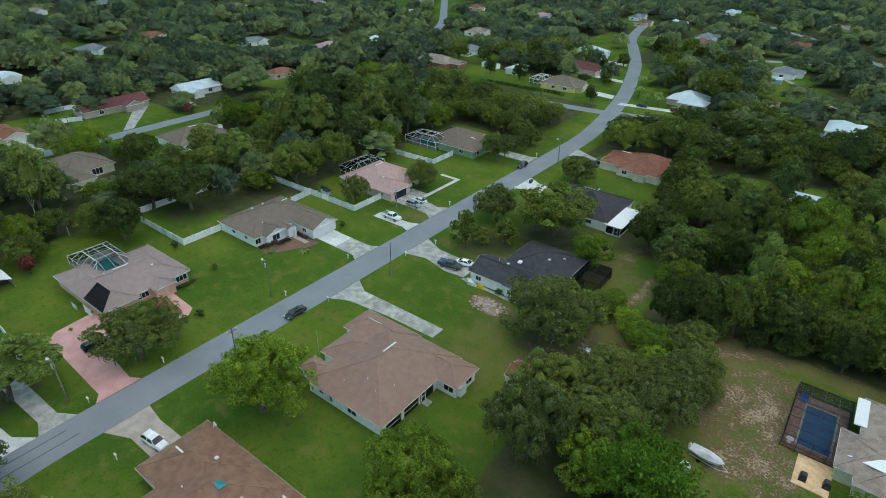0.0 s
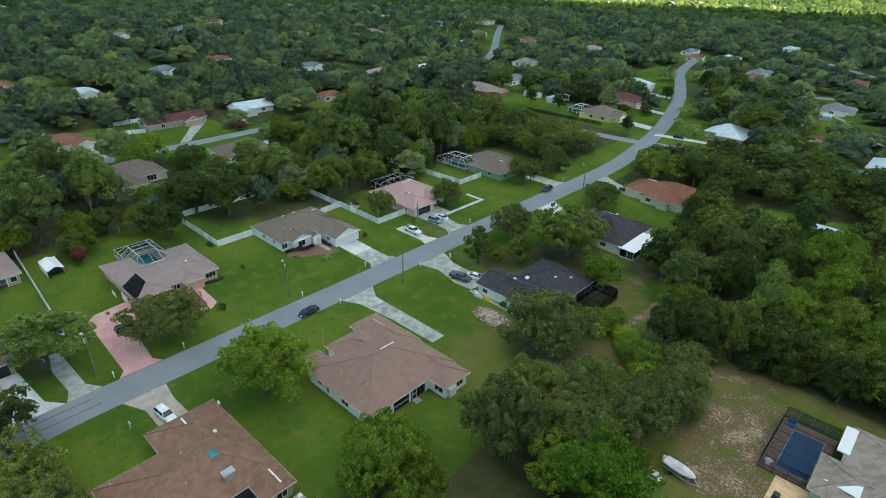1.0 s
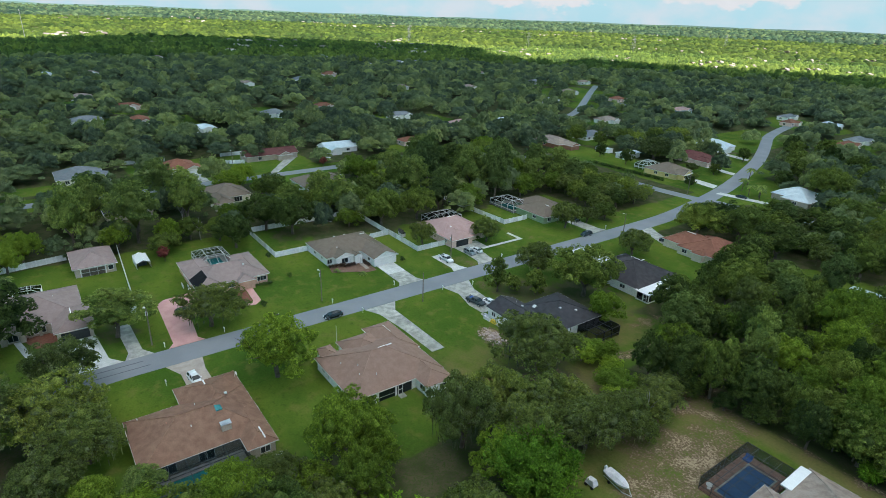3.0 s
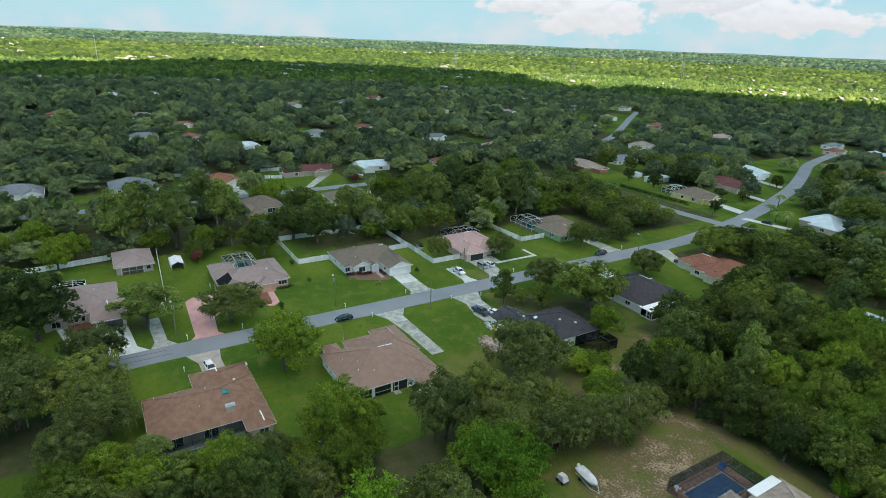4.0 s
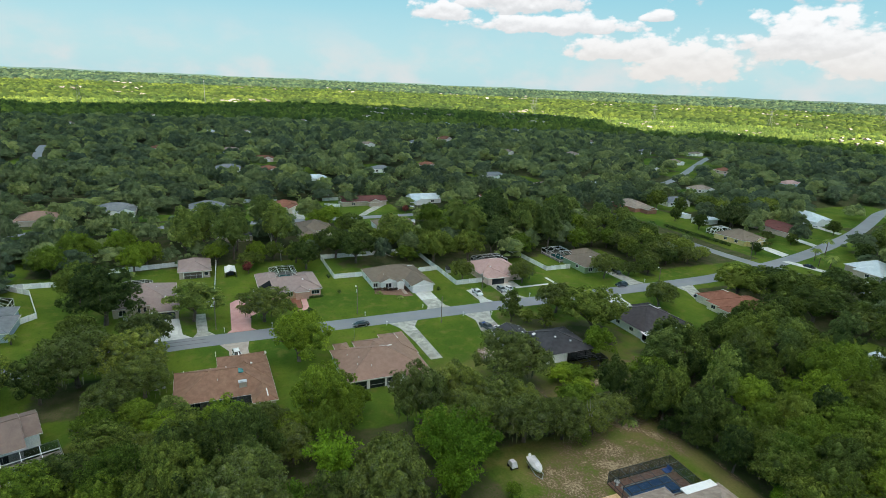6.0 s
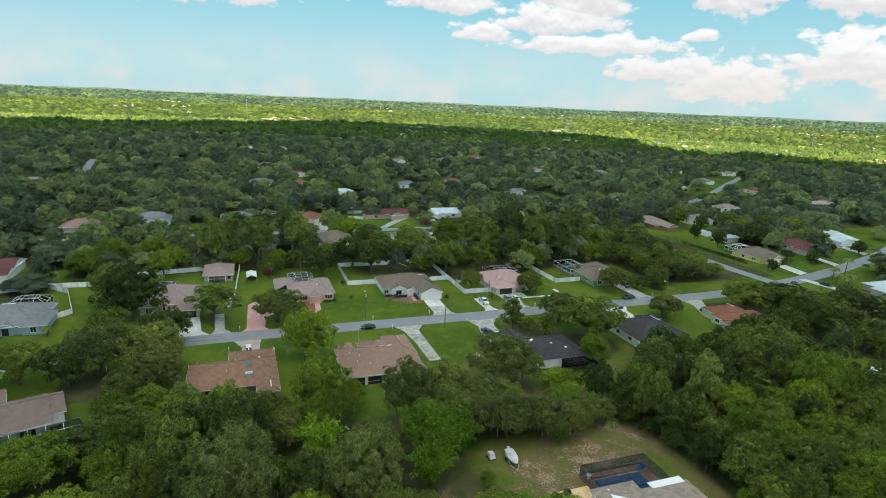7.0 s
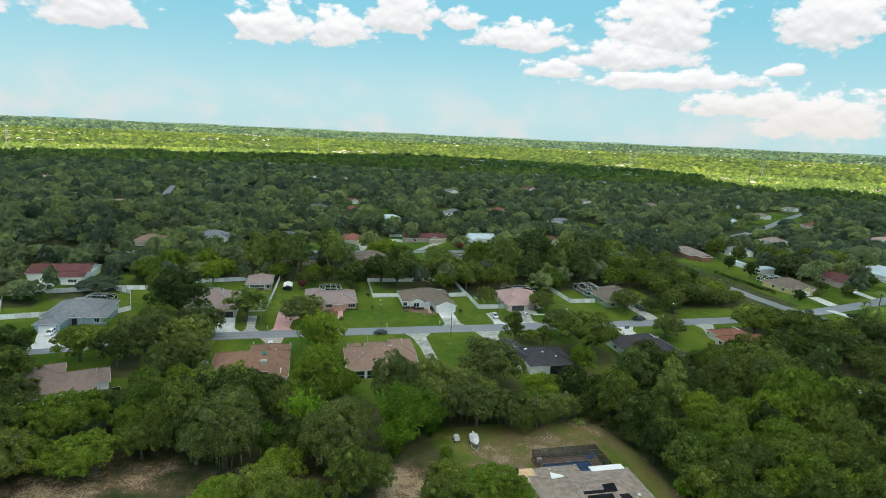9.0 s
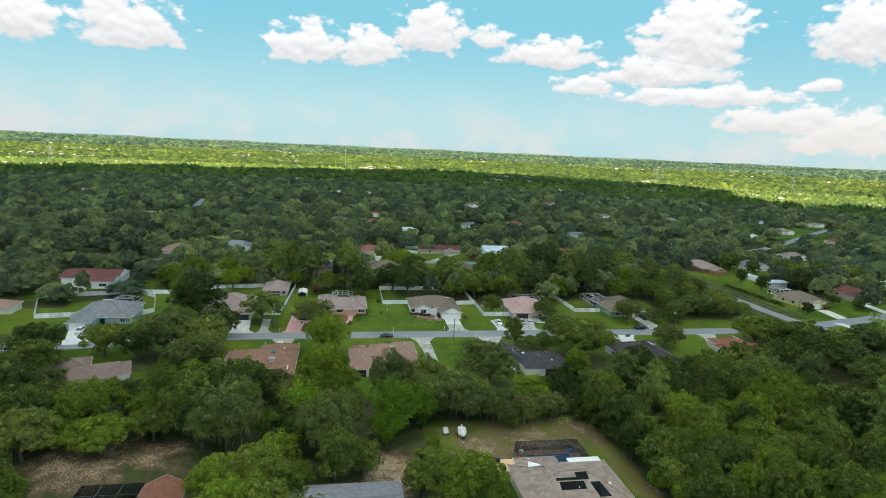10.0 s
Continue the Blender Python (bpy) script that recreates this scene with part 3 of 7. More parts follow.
strip("road_cross", [(-96, 392), (-71, 400), (-37, 417.5), (-4, 432)], 6.0, 0.04, ASPHALT, "grey asphalt cross street among far gardens")
strip("lane", [(-45, 362), (-37.6, 352.7), (-24, 322), (-10.6, 305), (6, 292)], 2.6, 0.04, CONCRETE, "narrow pale concrete lane over grass")
for x, y0, y1 in ((-84.4, 3, 16), (-82.2, -1, 17)):
    solid("tar_line", Shape().box(x - 0.11, y0, 0.02, x + 0.11, y1, 0.056), PATCH, "dark tar-sealed crack along the asphalt", "road patch", kind="structure")


def slab(name, pts, material, label, z=0.06, category="driveway"):
    g = [float(land(*p)) for p in pts]
    return solid(name, Shape().prism(pts, min(g) - 0.2, max(g) + z), material, label, category, kind="structure")


def paving(base, x0, x1, y0, y1, nx_, ny_, material, z):
    """Cast slabs with open joints on a driveway."""
    dx, dy = (x1 - x0) / nx_, (y1 - y0) / ny_
    me = Shape().box(0.02, 0.02, 0, dx - 0.02, dy - 0.02, 0.035).mesh("slab", material)
    for i in range(nx_):
        for j in range(ny_):
            p = new("slab", me)
            p.parent = base
            p.matrix_basis = Matrix.Translation((x0 + i * dx, y0 + j * dy, z))


slab("driveway", [(-86.6, 21.6), (-86.6, 29.4), (-88.4, 28.2), (-97, 29.0), (-101, 33.0), (-112.6, 33.4), (-111.6, 25.6), (-109.6, 23.7), (-88.4, 22.9)], CONCRETE_PINK, "pink painted concrete driveway")
drive = slab("driveway", [(-101.6, 82.9), (-94.6, 82.7), (-94.6, 88.5), (-101.6, 88.7)], CONCRETE_NEW, "bright new concrete driveway apron")
paving(drive, -101.5, -94.7, 82.9, 88.5, 2, 2, SLAB_NEW, 0.055)
drive = slab("driveway", [(-94.6, 82.7), (-88.6, 82.6), (-86.6, 81.4), (-86.6, 89.6), (-88.6, 88.5), (-94.6, 88.5)], CONCRETE, "stained grey concrete driveway", 0.056)
paving(drive, -94.5, -88.6, 82.8, 88.4, 2, 2, SLAB, 0.05)
slab("driveway", [(-99.2, 101.2), (-89, 101.3), (-86.6, 100.4), (-86.6, 105.4), (-89, 104.3), (-99.2, 104)], CONCRETE_NEW, "pale concrete parking strip")
slab("driveway", [(-103, 111.6), (-96, 111.8), (-89, 111.4), (-86.6, 109.8), (-86.6, 118.2), (-89, 116.6), (-97, 118.4), (-97, 122), (-103, 122)], CONCRETE, "pale grey concrete driveway")
slab("driveway", [(-104, 163.6), (-89, 163.6), (-86.6, 162.6), (-86.6, 169.8), (-89, 168.8), (-104, 168.8)], CONCRETE, "grey concrete driveway")
drive = slab("driveway", [(-54, 69.8), (-54, 73.2), (-75.4, 73.2), (-79.4, 75.6), (-79.4, 66.6), (-75.4, 68.6), (-66, 69.6)], CONCRETE, "worn grey concrete driveway with weeds in its joints")
paving(drive, -75.2, -54, 69.9, 73.1, 8, 1, SLAB, 0.055)
drive = slab("driveway", [(-62, 91.2), (-62, 97.2), (-74, 98), (-79.4, 100.4), (-79.4, 91.2), (-74, 92.6), (-67, 90.8)], CONCRETE, "cracked old concrete driveway")
paving(drive, -73.6, -62.2, 92.4, 97.2, 4, 2, SLAB, 0.055)
slab("driveway", [(-63, 144), (-63, 149), (-75, 150), (-79.4, 152.6), (-79.4, 142), (-75, 144)], CONCRETE_NEW, "pale concrete driveway")
slab("driveway", [(-64, 174), (-64, 179), (-75, 184), (-79.8, 187), (-79.4, 178.6), (-75, 179)], CONCRETE, "grey concrete driveway")
slab("driveway", [(-66, 21.4), (-66, 26.4), (-75, 26.2), (-79.4, 26.8), (-79.4, 19.4), (-75, 21.4)], CONCRETE_TAN, "tan concrete driveway")
drive = slab("driveway", [(-101.4, 3), (-89.4, 4.2), (-86.2, 3.2), (-86.4, 12.6), (-89.4, 10.3), (-101.4, 9.2)], CONCRETE_NEW, "wide pale concrete driveway")
paving(drive, -101.2, -89.6, 4.3, 9.1, 4, 2, SLAB_NEW, 0.055)
slab("driveway", [(-103, 13.4), (-89.4, 14), (-86.4, 12.9), (-86.5, 18.6), (-89.4, 16.8), (-103, 16.4)], CONCRETE, "narrow grey concrete parking strip")
slab("driveway", [(-91.5, -49), (-82, -46), (-75.8, -46), (-77.2, -36), (-82, -40), (-91.5, -42.6)], CONCRETE_NEW, "pale concrete driveway")
slab("driveway", [(-112, 262), (-97.6, 259.6), (-99, 266), (-112, 268)], CONCRETE_NEW, "pale concrete driveway")
slab("driveway", [(-128, 296), (-106, 292.6), (-107.6, 297.4), (-128, 301)], CONCRETE_NEW, "pale concrete driveway")
slab("driveway", [(-140, 336), (-119.6, 332), (-121, 337), (-140, 341)], CONCRETE, "grey concrete driveway")
slab("driveway", [(-92, 252), (-60, 258), (-60, 262), (-92, 256)], CONCRETE_NEW, "pale gravel drive")
slab("driveway", [(-234, 26), (-219, 30), (-219, 36), (-234, 31)], CONCRETE_NEW, "pale concrete driveway")
slab("driveway", [(-233, 62), (-219, 62), (-219, 67), (-233, 67)], CONCRETE, "grey concrete driveway")
slab("driveway", [(-219.5, 98), (-245, 118), (-247, 113), (-219.5, 94)], CONCRETE, "grey concrete driveway")
slab("front_path", [(-108.6, 45.4), (-99.6, 44.8), (-98.2, 44.2), (-98.6, 42.6), (-97.4, 42.4), (-96.9, 44.6), (-98.6, 46.6), (-108.6, 47.2)], CONCRETE_PINK, "pink concrete front path", 0.05, "path")
slab("front_path", [(-107, 79.4), (-101.6, 79.2), (-101.6, 80.4), (-107, 80.6)], CONCRETE_TAN, "tan concrete front path", 0.05, "path")
slab("front_path", [(-97, 119.5), (-95.8, 119.5), (-95.8, 137), (-103, 137), (-103, 135.8), (-97, 135.8)], CONCRETE_NEW, "pale concrete side path", 0.05, "path")
slab("front_path", [(-101.4, 1.6), (-101.4, 2.8), (-98.6, -2.6), (-108, -5), (-108, -6.2), (-97.4, -3.8), (-96.8, -2)], CONCRETE_NEW, "pale concrete front path", 0.05, "path")
slab("side_path", [(-62, 90.4), (-62, 91.2), (-46, 90.4), (-46, 89.4)], CONCRETE, "narrow concrete side path", 0.05, "path")
slab("patio", [(7.2, 73.6), (11.8, 73.6), (11.8, 80.0), (7.2, 80.0)], PATIO, "orange stained concrete patio", 0.1, "patio")
slab("planting_bed", [(-108.6, 70.6), (-104.4, 69.6), (-101.4, 76), (-99.4, 79), (-99.4, 81.6), (-108.6, 81.6)], MULCH, "brown mulched planting bed", 0.04, "planting bed")
slab("planting_bed", [(-108.2, 42.0), (-104, 42.2), (-99.6, 43.0), (-99.2, 44.6), (-108.2, 45.2)], MULCH_RED, "red mulched planting bed", 0.04, "planting bed")
slab("planting_bed", [(-108, -4.6), (-101.8, -2), (-101.8, 2.4), (-108, 1.6)], MULCH_RED, "red mulched planting bed", 0.04, "planting bed")


# ---- houses ----
def roof_z(blocks, x, y, h, pitch):
    """Height of the roof's surface at a place."""
    top = h
    for x0, x1, y0, y1, kind in blocks:
        if x0 <= x <= x1 and y0 <= y <= y1:
            dx, dy = min(x - x0, x1 - x), min(y - y0, y1 - y)
            if kind == "hip":
                k = min(dx, dy)
            elif kind[0] == "x":
                k = dy if kind == "x" else min(dy, x - x0) if kind == "x+" else min(dy, x1 - x)
            else:
                k = dx if kind == "y" else min(dx, y - y0) if kind == "y+" else min(dx, y1 - y)
            top = max(top, h + pitch * k)
    return top


def window(home, o, axis_, c, p, z, w, h, bars=1, trim=None):
    """A framed window on a wall: axis_ '+x', '-x', '+y' or '-y' is the way it faces, c the wall's plane, p its middle along the wall."""
    s, g = Shape(o), Shape(o)
    sign = 1 if axis_[0] == "+" else -1

    def put(shape, a0, z0, a1, z1, d0, d1):
        lo, hi = sorted((c + sign * d0, c + sign * d1))
        if axis_[1] == "x":
            shape.box(lo, a0, z0, hi, a1, z1)
        else:
            shape.box(a0, lo, z0, a1, hi, z1)
    t = 0.09
    a0, a1, z0, z1 = p - w / 2, p + w / 2, z - h / 2, z + h / 2

    def loop(k, d):
        d = c + sign * d
        return [(d, a, b) if axis_[1] == "x" else (a, d, b) for a, b in ((a0 - k, z0 - k), (a1 + k, z0 - k), (a1 + k, z1 + k), (a0 - k, z1 + k))]
    s.loft([loop(t, -0.05), loop(t, 0.07), loop(0, 0.07), loop(0, -0.05)], closed=False)
    put(g, a0, z0, a1, z1, -0.04, 0.02)
    win = part("window", s, trim or TRIM, home)
    part("pane", g, GLASS, win)
    for i in range(bars):
        m = a0 + (i + 1) * w / (bars + 1)
        bar = Shape(o)
        put(bar, m - 0.04, z0, m + 0.04, z1, -0.05, 0.05)
        part("mullion", bar, trim or TRIM, win)
    return win


def garage_door(home, o, x, y0, y1, z, material):
    gate = part("garage_door", Shape(o).box(x - 0.06, y0, z + 0.05, x + 0.02, y1, z + 2.2), material, home, "white panelled garage door")
    for i in range(4):
        part("panel", Shape(o).box(x - 0.05, y0 + 0.03, z + 0.05 + i * 0.54, x + 0.05, y1 - 0.03, z + 0.56 + i * 0.54), material, gate)
    return gate


def house(label, roof, wall, blocks, h=2.7, pitch=0.42, over=0.5, windows=(), doors=(), garage=None, vents=(), trim=TRIM, z=None, turn=0.0, name="house", group="houses", ridge=None):
    """A one-storey house of joined roof blocks (x0, x1, y0, y1, kind) given by their eaves."""
    cx, cy = sum(b[0] + b[1] for b in blocks) / 2 / len(blocks), sum(b[2] + b[3] for b in blocks) / 2 / len(blocks)
    g = float(land(cx, cy)) if z is None else z
    o = (cx, cy, 0)
    home = thing(name, (cx, cy, g), label, "house" if name == "house" else name.replace("_", " "), group, turn)
    for i, (x0, x1, y0, y1, kind) in enumerate(blocks):
        w, r, f, vb_ = Shape(o), Shape(o), Shape(o), []
        a0, a1, b0, b1 = x0 + over, x1 - over, y0 + over, y1 - over
        t = 0.2
        base = -0.25
        w.box(a0, b0, base, a0 + t, b1, h - 0.03), w.box(a1 - t, b0, base, a1, b1, h - 0.03)
        w.box(a0 + t, b0, base, a1 - t, b0 + t, h - 0.03), w.box(a0 + t, b1 - t, base, a1 - t, b1, h - 0.03)
        e = 0.004 * i
        lo = h - 0.16 - e
        f.box(x0 - 0.03, y0 - 0.03, lo, x1 + 0.03, y1 + 0.03, h - 0.01 - e)
        along = kind[0] if kind != "hip" else ("x" if x1 - x0 > y1 - y0 else "y")
        P = lambda u, v, k: (u, v, k) if along == "x" else (v, u, k)
        u0, u1, v0, v1 = (x0, x1, y0, y1) if along == "x" else (y0, y1, x0, x1)
        half, mid = (v1 - v0) / 2, (v0 + v1) / 2
        top = h + pitch * half
        r0 = u0 if kind in ("x", "y", "x-", "y-") else u0 + half
        r1 = u1 if kind in ("x", "y", "x+", "y+") else u1 - half
        r0, r1 = (r0, r1) if r0 <= r1 else ((r0 + r1) / 2,) * 2
        A, B, C, D = P(u0, v0, h), P(u1, v0, h), P(u1, v1, h), P(u0, v1, h)
        E, F = P(r0, mid, top), P(r1, mid, top)
        r.face(A, B, F, E), r.face(C, D, E, F)
        for (p1, p2, q, gable, uu, inn) in ((A, D, E, r0 == u0, u0, over), (B, C, F, r1 == u1, u1, -over)):
            if not gable:
                r.face(p1, p2, q)
            else:
                k = h + pitch * (half - over)
                for uo in (uu + inn, uu + inn * 0.7):
                    w.face(P(uo, v0 + over, h - 0.04), P(uo, v1 - over, h - 0.04), P(uo, mid, h + pitch * (half - over * 0.3)))
                for va, vb in ((v0, mid), (mid, v1)):
                    za, zb = (h, top) if va == v0 else (top, h)
                    vb_.append(Shape(o).face(P(uu + (0.02 if inn < 0 else -0.02), va, za - 0.2), P(uu + (0.02 if inn < 0 else -0.02), vb, zb - 0.2), P(uu + (0.02 if inn < 0 else -0.02), vb, zb + 0.02), P(uu + (0.02 if inn < 0 else -0.02), va, za + 0.02)))
        caps = Shape(o)
        for p1, p2 in [(E, F)] + ([(A, E), (D, E)] if r0 > u0 else []) + ([(B, F), (C, F)] if r1 < u1 else []):
            if (Vector(p1) - Vector(p2)).length > 0.3:
                caps.tube(Vector(p1) + Vector((0, 0, 0.02)), Vector(p2) + Vector((0, 0, 0.02)), 0.1, sides=4)
        part("wall", w, wall, home)
        if roof.name in CAPS:
            part("ridge_cap", caps, CAPS[roof.name], home)
        part("roof", r, roof, home)
        part("fascia", f, trim, home)
        for vb in vb_:
            part("verge_board", vb, trim, home)
    for (x, y, kind) in vents:
        k = roof_z(blocks, x, y, h, pitch)
        if kind == "pipe":
            part("vent_pipe", Shape(o).tube((x, y, k - 0.1), (x, y, k + 0.35), 0.07), TRIM, home)
        elif kind == "cap":
            part("vent_cap", Shape(o).box(x - 0.25, y - 0.25, k - 0.05, x + 0.25, y + 0.25, k + 0.22), TRIM, home)
        elif kind == "ridge":
            part("ridge_vent", Shape(o).box(x - 1.6, y - 0.12, k - 0.04, x + 1.6, y + 0.12, k + 0.1), TRIM, home)
        elif kind == "ridgey":
            part("ridge_vent", Shape(o).box(x - 0.12, y - 1.6, k - 0.04, x + 0.12, y + 1.6, k + 0.1), TRIM, home)
        elif kind == "chimney":
            c = part("chimney", Shape(o).box(x - 0.55, y - 0.8, k - 0.8, x + 0.55, y + 0.8, k + 1.0), wall if wall is W_WHITE else W_TAN, home)
            part("chimney_cap", Shape(o).box(x - 0.62, y - 0.88, k + 1.0, x + 0.62, y + 0.88, k + 1.08).box(x - 0.4, y - 0.62, k + 1.08, x + 0.4, y + 0.62, k + 1.22), STEEL, c)
    for spec in windows:
        window(home, o, *spec)
    for ax, c, p, wd in doors:
        s = Shape(o)
        if ax[1] == "x":
            s.box(c - 0.03, p - wd / 2, 0.05, c + 0.06, p + wd / 2, 2.15)
        else:
            s.box(p - wd / 2, c - 0.06, 0.05, p + wd / 2, c + 0.03, 2.15)
        part("door", s, GLASS if wd > 1.3 else TRIM, home)
    if garage:
        garage_door(home, o, *garage)
    return home, o, (lambda x, y: roof_z(blocks, x, y, h, pitch))


def arch_front(home, o, x, y0, y1, openings, h, material, name="porch_arch", label=""):
    """A porch wall facing +x with round-headed openings (middle, width)."""
    s, t = Shape(o), 0.22
    at = y0
    for c, w in sorted(openings):
        a, b, spring = c - w / 2, c + w / 2, h - w / 2 - 0.3
        s.box(x - t, at, 0, x, a, h)
        rim = [(c - w / 2 * math.cos(math.pi * i / 10), spring + w / 2 * math.sin(math.pi * i / 10)) for i in range(11)]
        for (p, q), (u, v) in zip(rim, rim[1:]):
            s.face((x, p, q), (x, u, v), (x, u, h), (x, p, h)).face((x - t, u, v), (x - t, p, q), (x - t, p, h), (x - t, u, h)).face((x - t, p, q), (x - t, u, v), (x, u, v), (x, p, q))
        at = b
    s.box(x - t, at, 0, x, y1, h)
    return part(name, s, material, home, label)


def panel(home, o, height, pts, material, name="solar_panel", thick=0.08, label="black solar heating panel"):
    """A thin sheet lying on a roof's slope over a flat outline."""
    s = Shape(o)
    top = [(x, y, height(x, y) + thick) for x, y in pts]
    low = [(x, y, height(x, y) + 0.01) for x, y in pts]
    s.face(*top)
    for i in range(len(pts)):
        j = (i + 1) % len(pts)
        s.face(low[i], low[j], top[j], top[i])
    return part(name, s, material, home, label)


def cage(x0, x1, y0, y1, h, label, frame_mat, screen, g=0.0, rise=1.2, nx_=3, ny_=3, shape="mansard", bar=0.06, turn=0.0):
    """A screened pool enclosure of thin aluminium bars."""
    cx, cy = (x0 + x1) / 2, (y0 + y1) / 2
    o = (cx, cy, 0)
    c = thing("pool_enclosure", (cx, cy, g), label, "pool enclosure", turn=turn)
    k_in = 0.24 if shape == "mansard" else 0.0
    inx, iny = (x1 - x0) * k_in, (y1 - y0) * k_in
    top = h + (rise if k_in else 0.0)
    px, py = [x0 + (x1 - x0) * i / nx_ for i in range(nx_ + 1)], [y0 + (y1 - y0) * i / ny_ for i in range(ny_ + 1)]

    def up(x, y):
        if k_in:
            return (min(max(x, x0 + inx), x1 - inx), min(max(y, y0 + iny), y1 - iny), top)
        return (x, y, top)

    def bars(name, pairs):
        for p, q in pairs:
            if (Vector(p) - Vector(q)).length > 0.1:
                part(name, Shape(o).tube(p, q, bar, sides=4), frame_mat, c)
    edge = [(x, y0) for x in px] + [(x1, y) for y in py[1:]] + [(x, y1) for x in px[-2::-1]] + [(x0, y) for y in py[-2:0:-1]]
    bars("post", [((x, y, 0), (x, y, h)) for x, y in edge])
    loop = edge + edge[:1]
    bars("eave_beam", [((*a, h), (*b, h)) for a, b in ((edge[0], (x1, y0)), ((x1, y0), (x1, y1)), ((x1, y1), (x0, y1)), ((x0, y1), edge[0]))])
    bars("rail", [((*a, 0.9), (*b, 0.9)) for a, b in (((x0, y0), (x1, y0)), ((x1, y0), (x1, y1)), ((x1, y1), (x0, y1)), ((x0, y1), (x0, y0)))])
    if shape == "mansard":
        bars("rafter", [((*e, h), up(*e)) for e in edge])
    bars("purlin", [(up(x, y0), up(x, y1)) for x in px] + [(up(x0, y), up(x1, y)) for y in py])
    s = Shape(o)
    for a, b in (((x0, y0), (x1, y0)), ((x1, y0), (x1, y1)), ((x1, y1), (x0, y1)), ((x0, y1), (x0, y0))):
        s.face((*a, 0.05), (*b, 0.05), (*b, h), (*a, h))
        if shape == "mansard":
            s.face((*a, h), (*b, h), up(*b), up(*a))
    s.face(up(x0, y0), up(x1, y0), up(x1, y1), up(x0, y1))
    part("screen", s, screen, c, "dark insect screen")
    return c


def pool(x0, x1, y0, y1, deck, px0, px1, py0, py1, g=0.0, deck_mat=DECK_GREY, water=WATER, label="turquoise swimming pool with pale coping", turn=0.0):
    """A paved deck with a basin let into it."""
    z0, z1 = g - 0.1, g + 0.32
    s = Shape().box(x0, y0, z0, px0, y1, z1).box(px1, y0, z0, x1, y1, z1).box(px0, y0, z0, px1, py0, z1).box(px0, py1, z0, px1, y1, z1)
    cx, cy = (x0 + x1) / 2, (y0 + y1) / 2
    m = pose(cx, cy, 0, 0, 0, turn) @ Matrix.Translation((-cx, -cy, 0))
    solid("pool_deck", s, deck_mat, deck, "pool deck", kind="structure").matrix_basis = m
    t = thing("swimming_pool", ((px0 + px1) / 2, (py0 + py1) / 2, g), label, "swimming pool")
    o = ((px0 + px1) / 2, (py0 + py1) / 2, g)
    part("water", Shape(o).box(px0, py0, g + 0.05, px1, py1, g + 0.24), water, t)
    s = Shape(o)
    for a, b, c_, d in ((px0 - 0.25, py0 - 0.25, px1 + 0.25, py0), (px0 - 0.25, py1, px1 + 0.25, py1 + 0.25), (px0 - 0.25, py0, px0, py1), (px1, py0, px1 + 0.25, py1)):
        s.box(a, b, g + 0.325, c_, d, g + 0.37)
    part("coping", s, CONCRETE, t)
    t.matrix_basis = m @ t.matrix_basis
    return t


# pink house with the arched porch
hA = house("one-storey peach stucco house with dusty pink hip roof", R_PINK, W_PEACH,
           [(-121.5, -108, 33.2, 52.4, "hip"), (-128.2, -106.4, 32.9, 40.6, "hip"), (-125.8, -108.4, 45.6, 52.7, "hip"), (-113, -106.2, 43.4, 48.2, "hip")],
           windows=[("+x", -108.5, 50.4, 1.45, 2.4, 1.2, 2), ("+x", -108.5, 41.9, 1.45, 2.2, 1.2, 2), ("-y", 33.4, -122, 1.5, 1.2, 1.0), ("-y", 33.4, -116, 1.5, 1.2, 1.0)], doors=[("+x", -107.4, 45.8, 2.0)],
           vents=[(-117, 38.8, "pipe"), (-112.8, 47, "cap"), (-119, 43, "ridgey")])
panel(hA[0], hA[1], hA[2], [(-114.4, 33.0), (-106.5, 33.0), (-110.2, 36.7), (-115.6, 36.7)], SOLAR, thick=0.13)
arch_front(hA[0], hA[1], -106.5, 43.7, 47.9, [(45.8, 2.1)], 2.6, W_PEACH, label="coral stucco entrance arch")
pool(-135, -121.4, 38.6, 47.4, "grey pool deck", -132, -124.5, 40.6, 45.6)
cage(-135, -121.2, 38.6, 47.4, 2.5, "white-framed screened pool enclosure with sloped sides", TRIM, SCREEN_THIN, rise=1.5, nx_=6, ny_=4, bar=0.045)

# grey-brown house with gabled garage
hB = house("one-storey white house with grey-brown hip roof and gabled garage", R_GREY, W_WHITE,
           [(-124, -108.8, 70, 90.2, "hip"), (-117, -101.2, 81.6, 90.2, "x+"), (-116, -107.2, 72.2, 78.8, "x+"), (-112, -106.3, 78.0, 80.6, "x+")],
           windows=[("+x", -107.7, 75.4, 1.4, 2.0, 1.5, 1), ("+x", -109.3, 71.2, 1.4, 1.4, 1.3, 1), ("-y", 70.5, -118, 1.5, 1.2, 0.8), ("-y", 70.5, -113, 1.5, 1.0, 0.8), ("-y", 82.1, -105, 1.5, 1.2, 1.0)],
           doors=[("+x", -106.8, 79.3, 1.0)], garage=(-101.7, 83.4, 88.3, 0, TRIM), vents=[(-118, 86, "ridgey"), (-121, 82, "cap"), (-112, 75, "pipe"), (-120, 78, "cap")])

arch_front(hB[0], hB[1], -106.15, 78.1, 80.5, [(79.3, 1.2)], 2.6, W_WHITE)

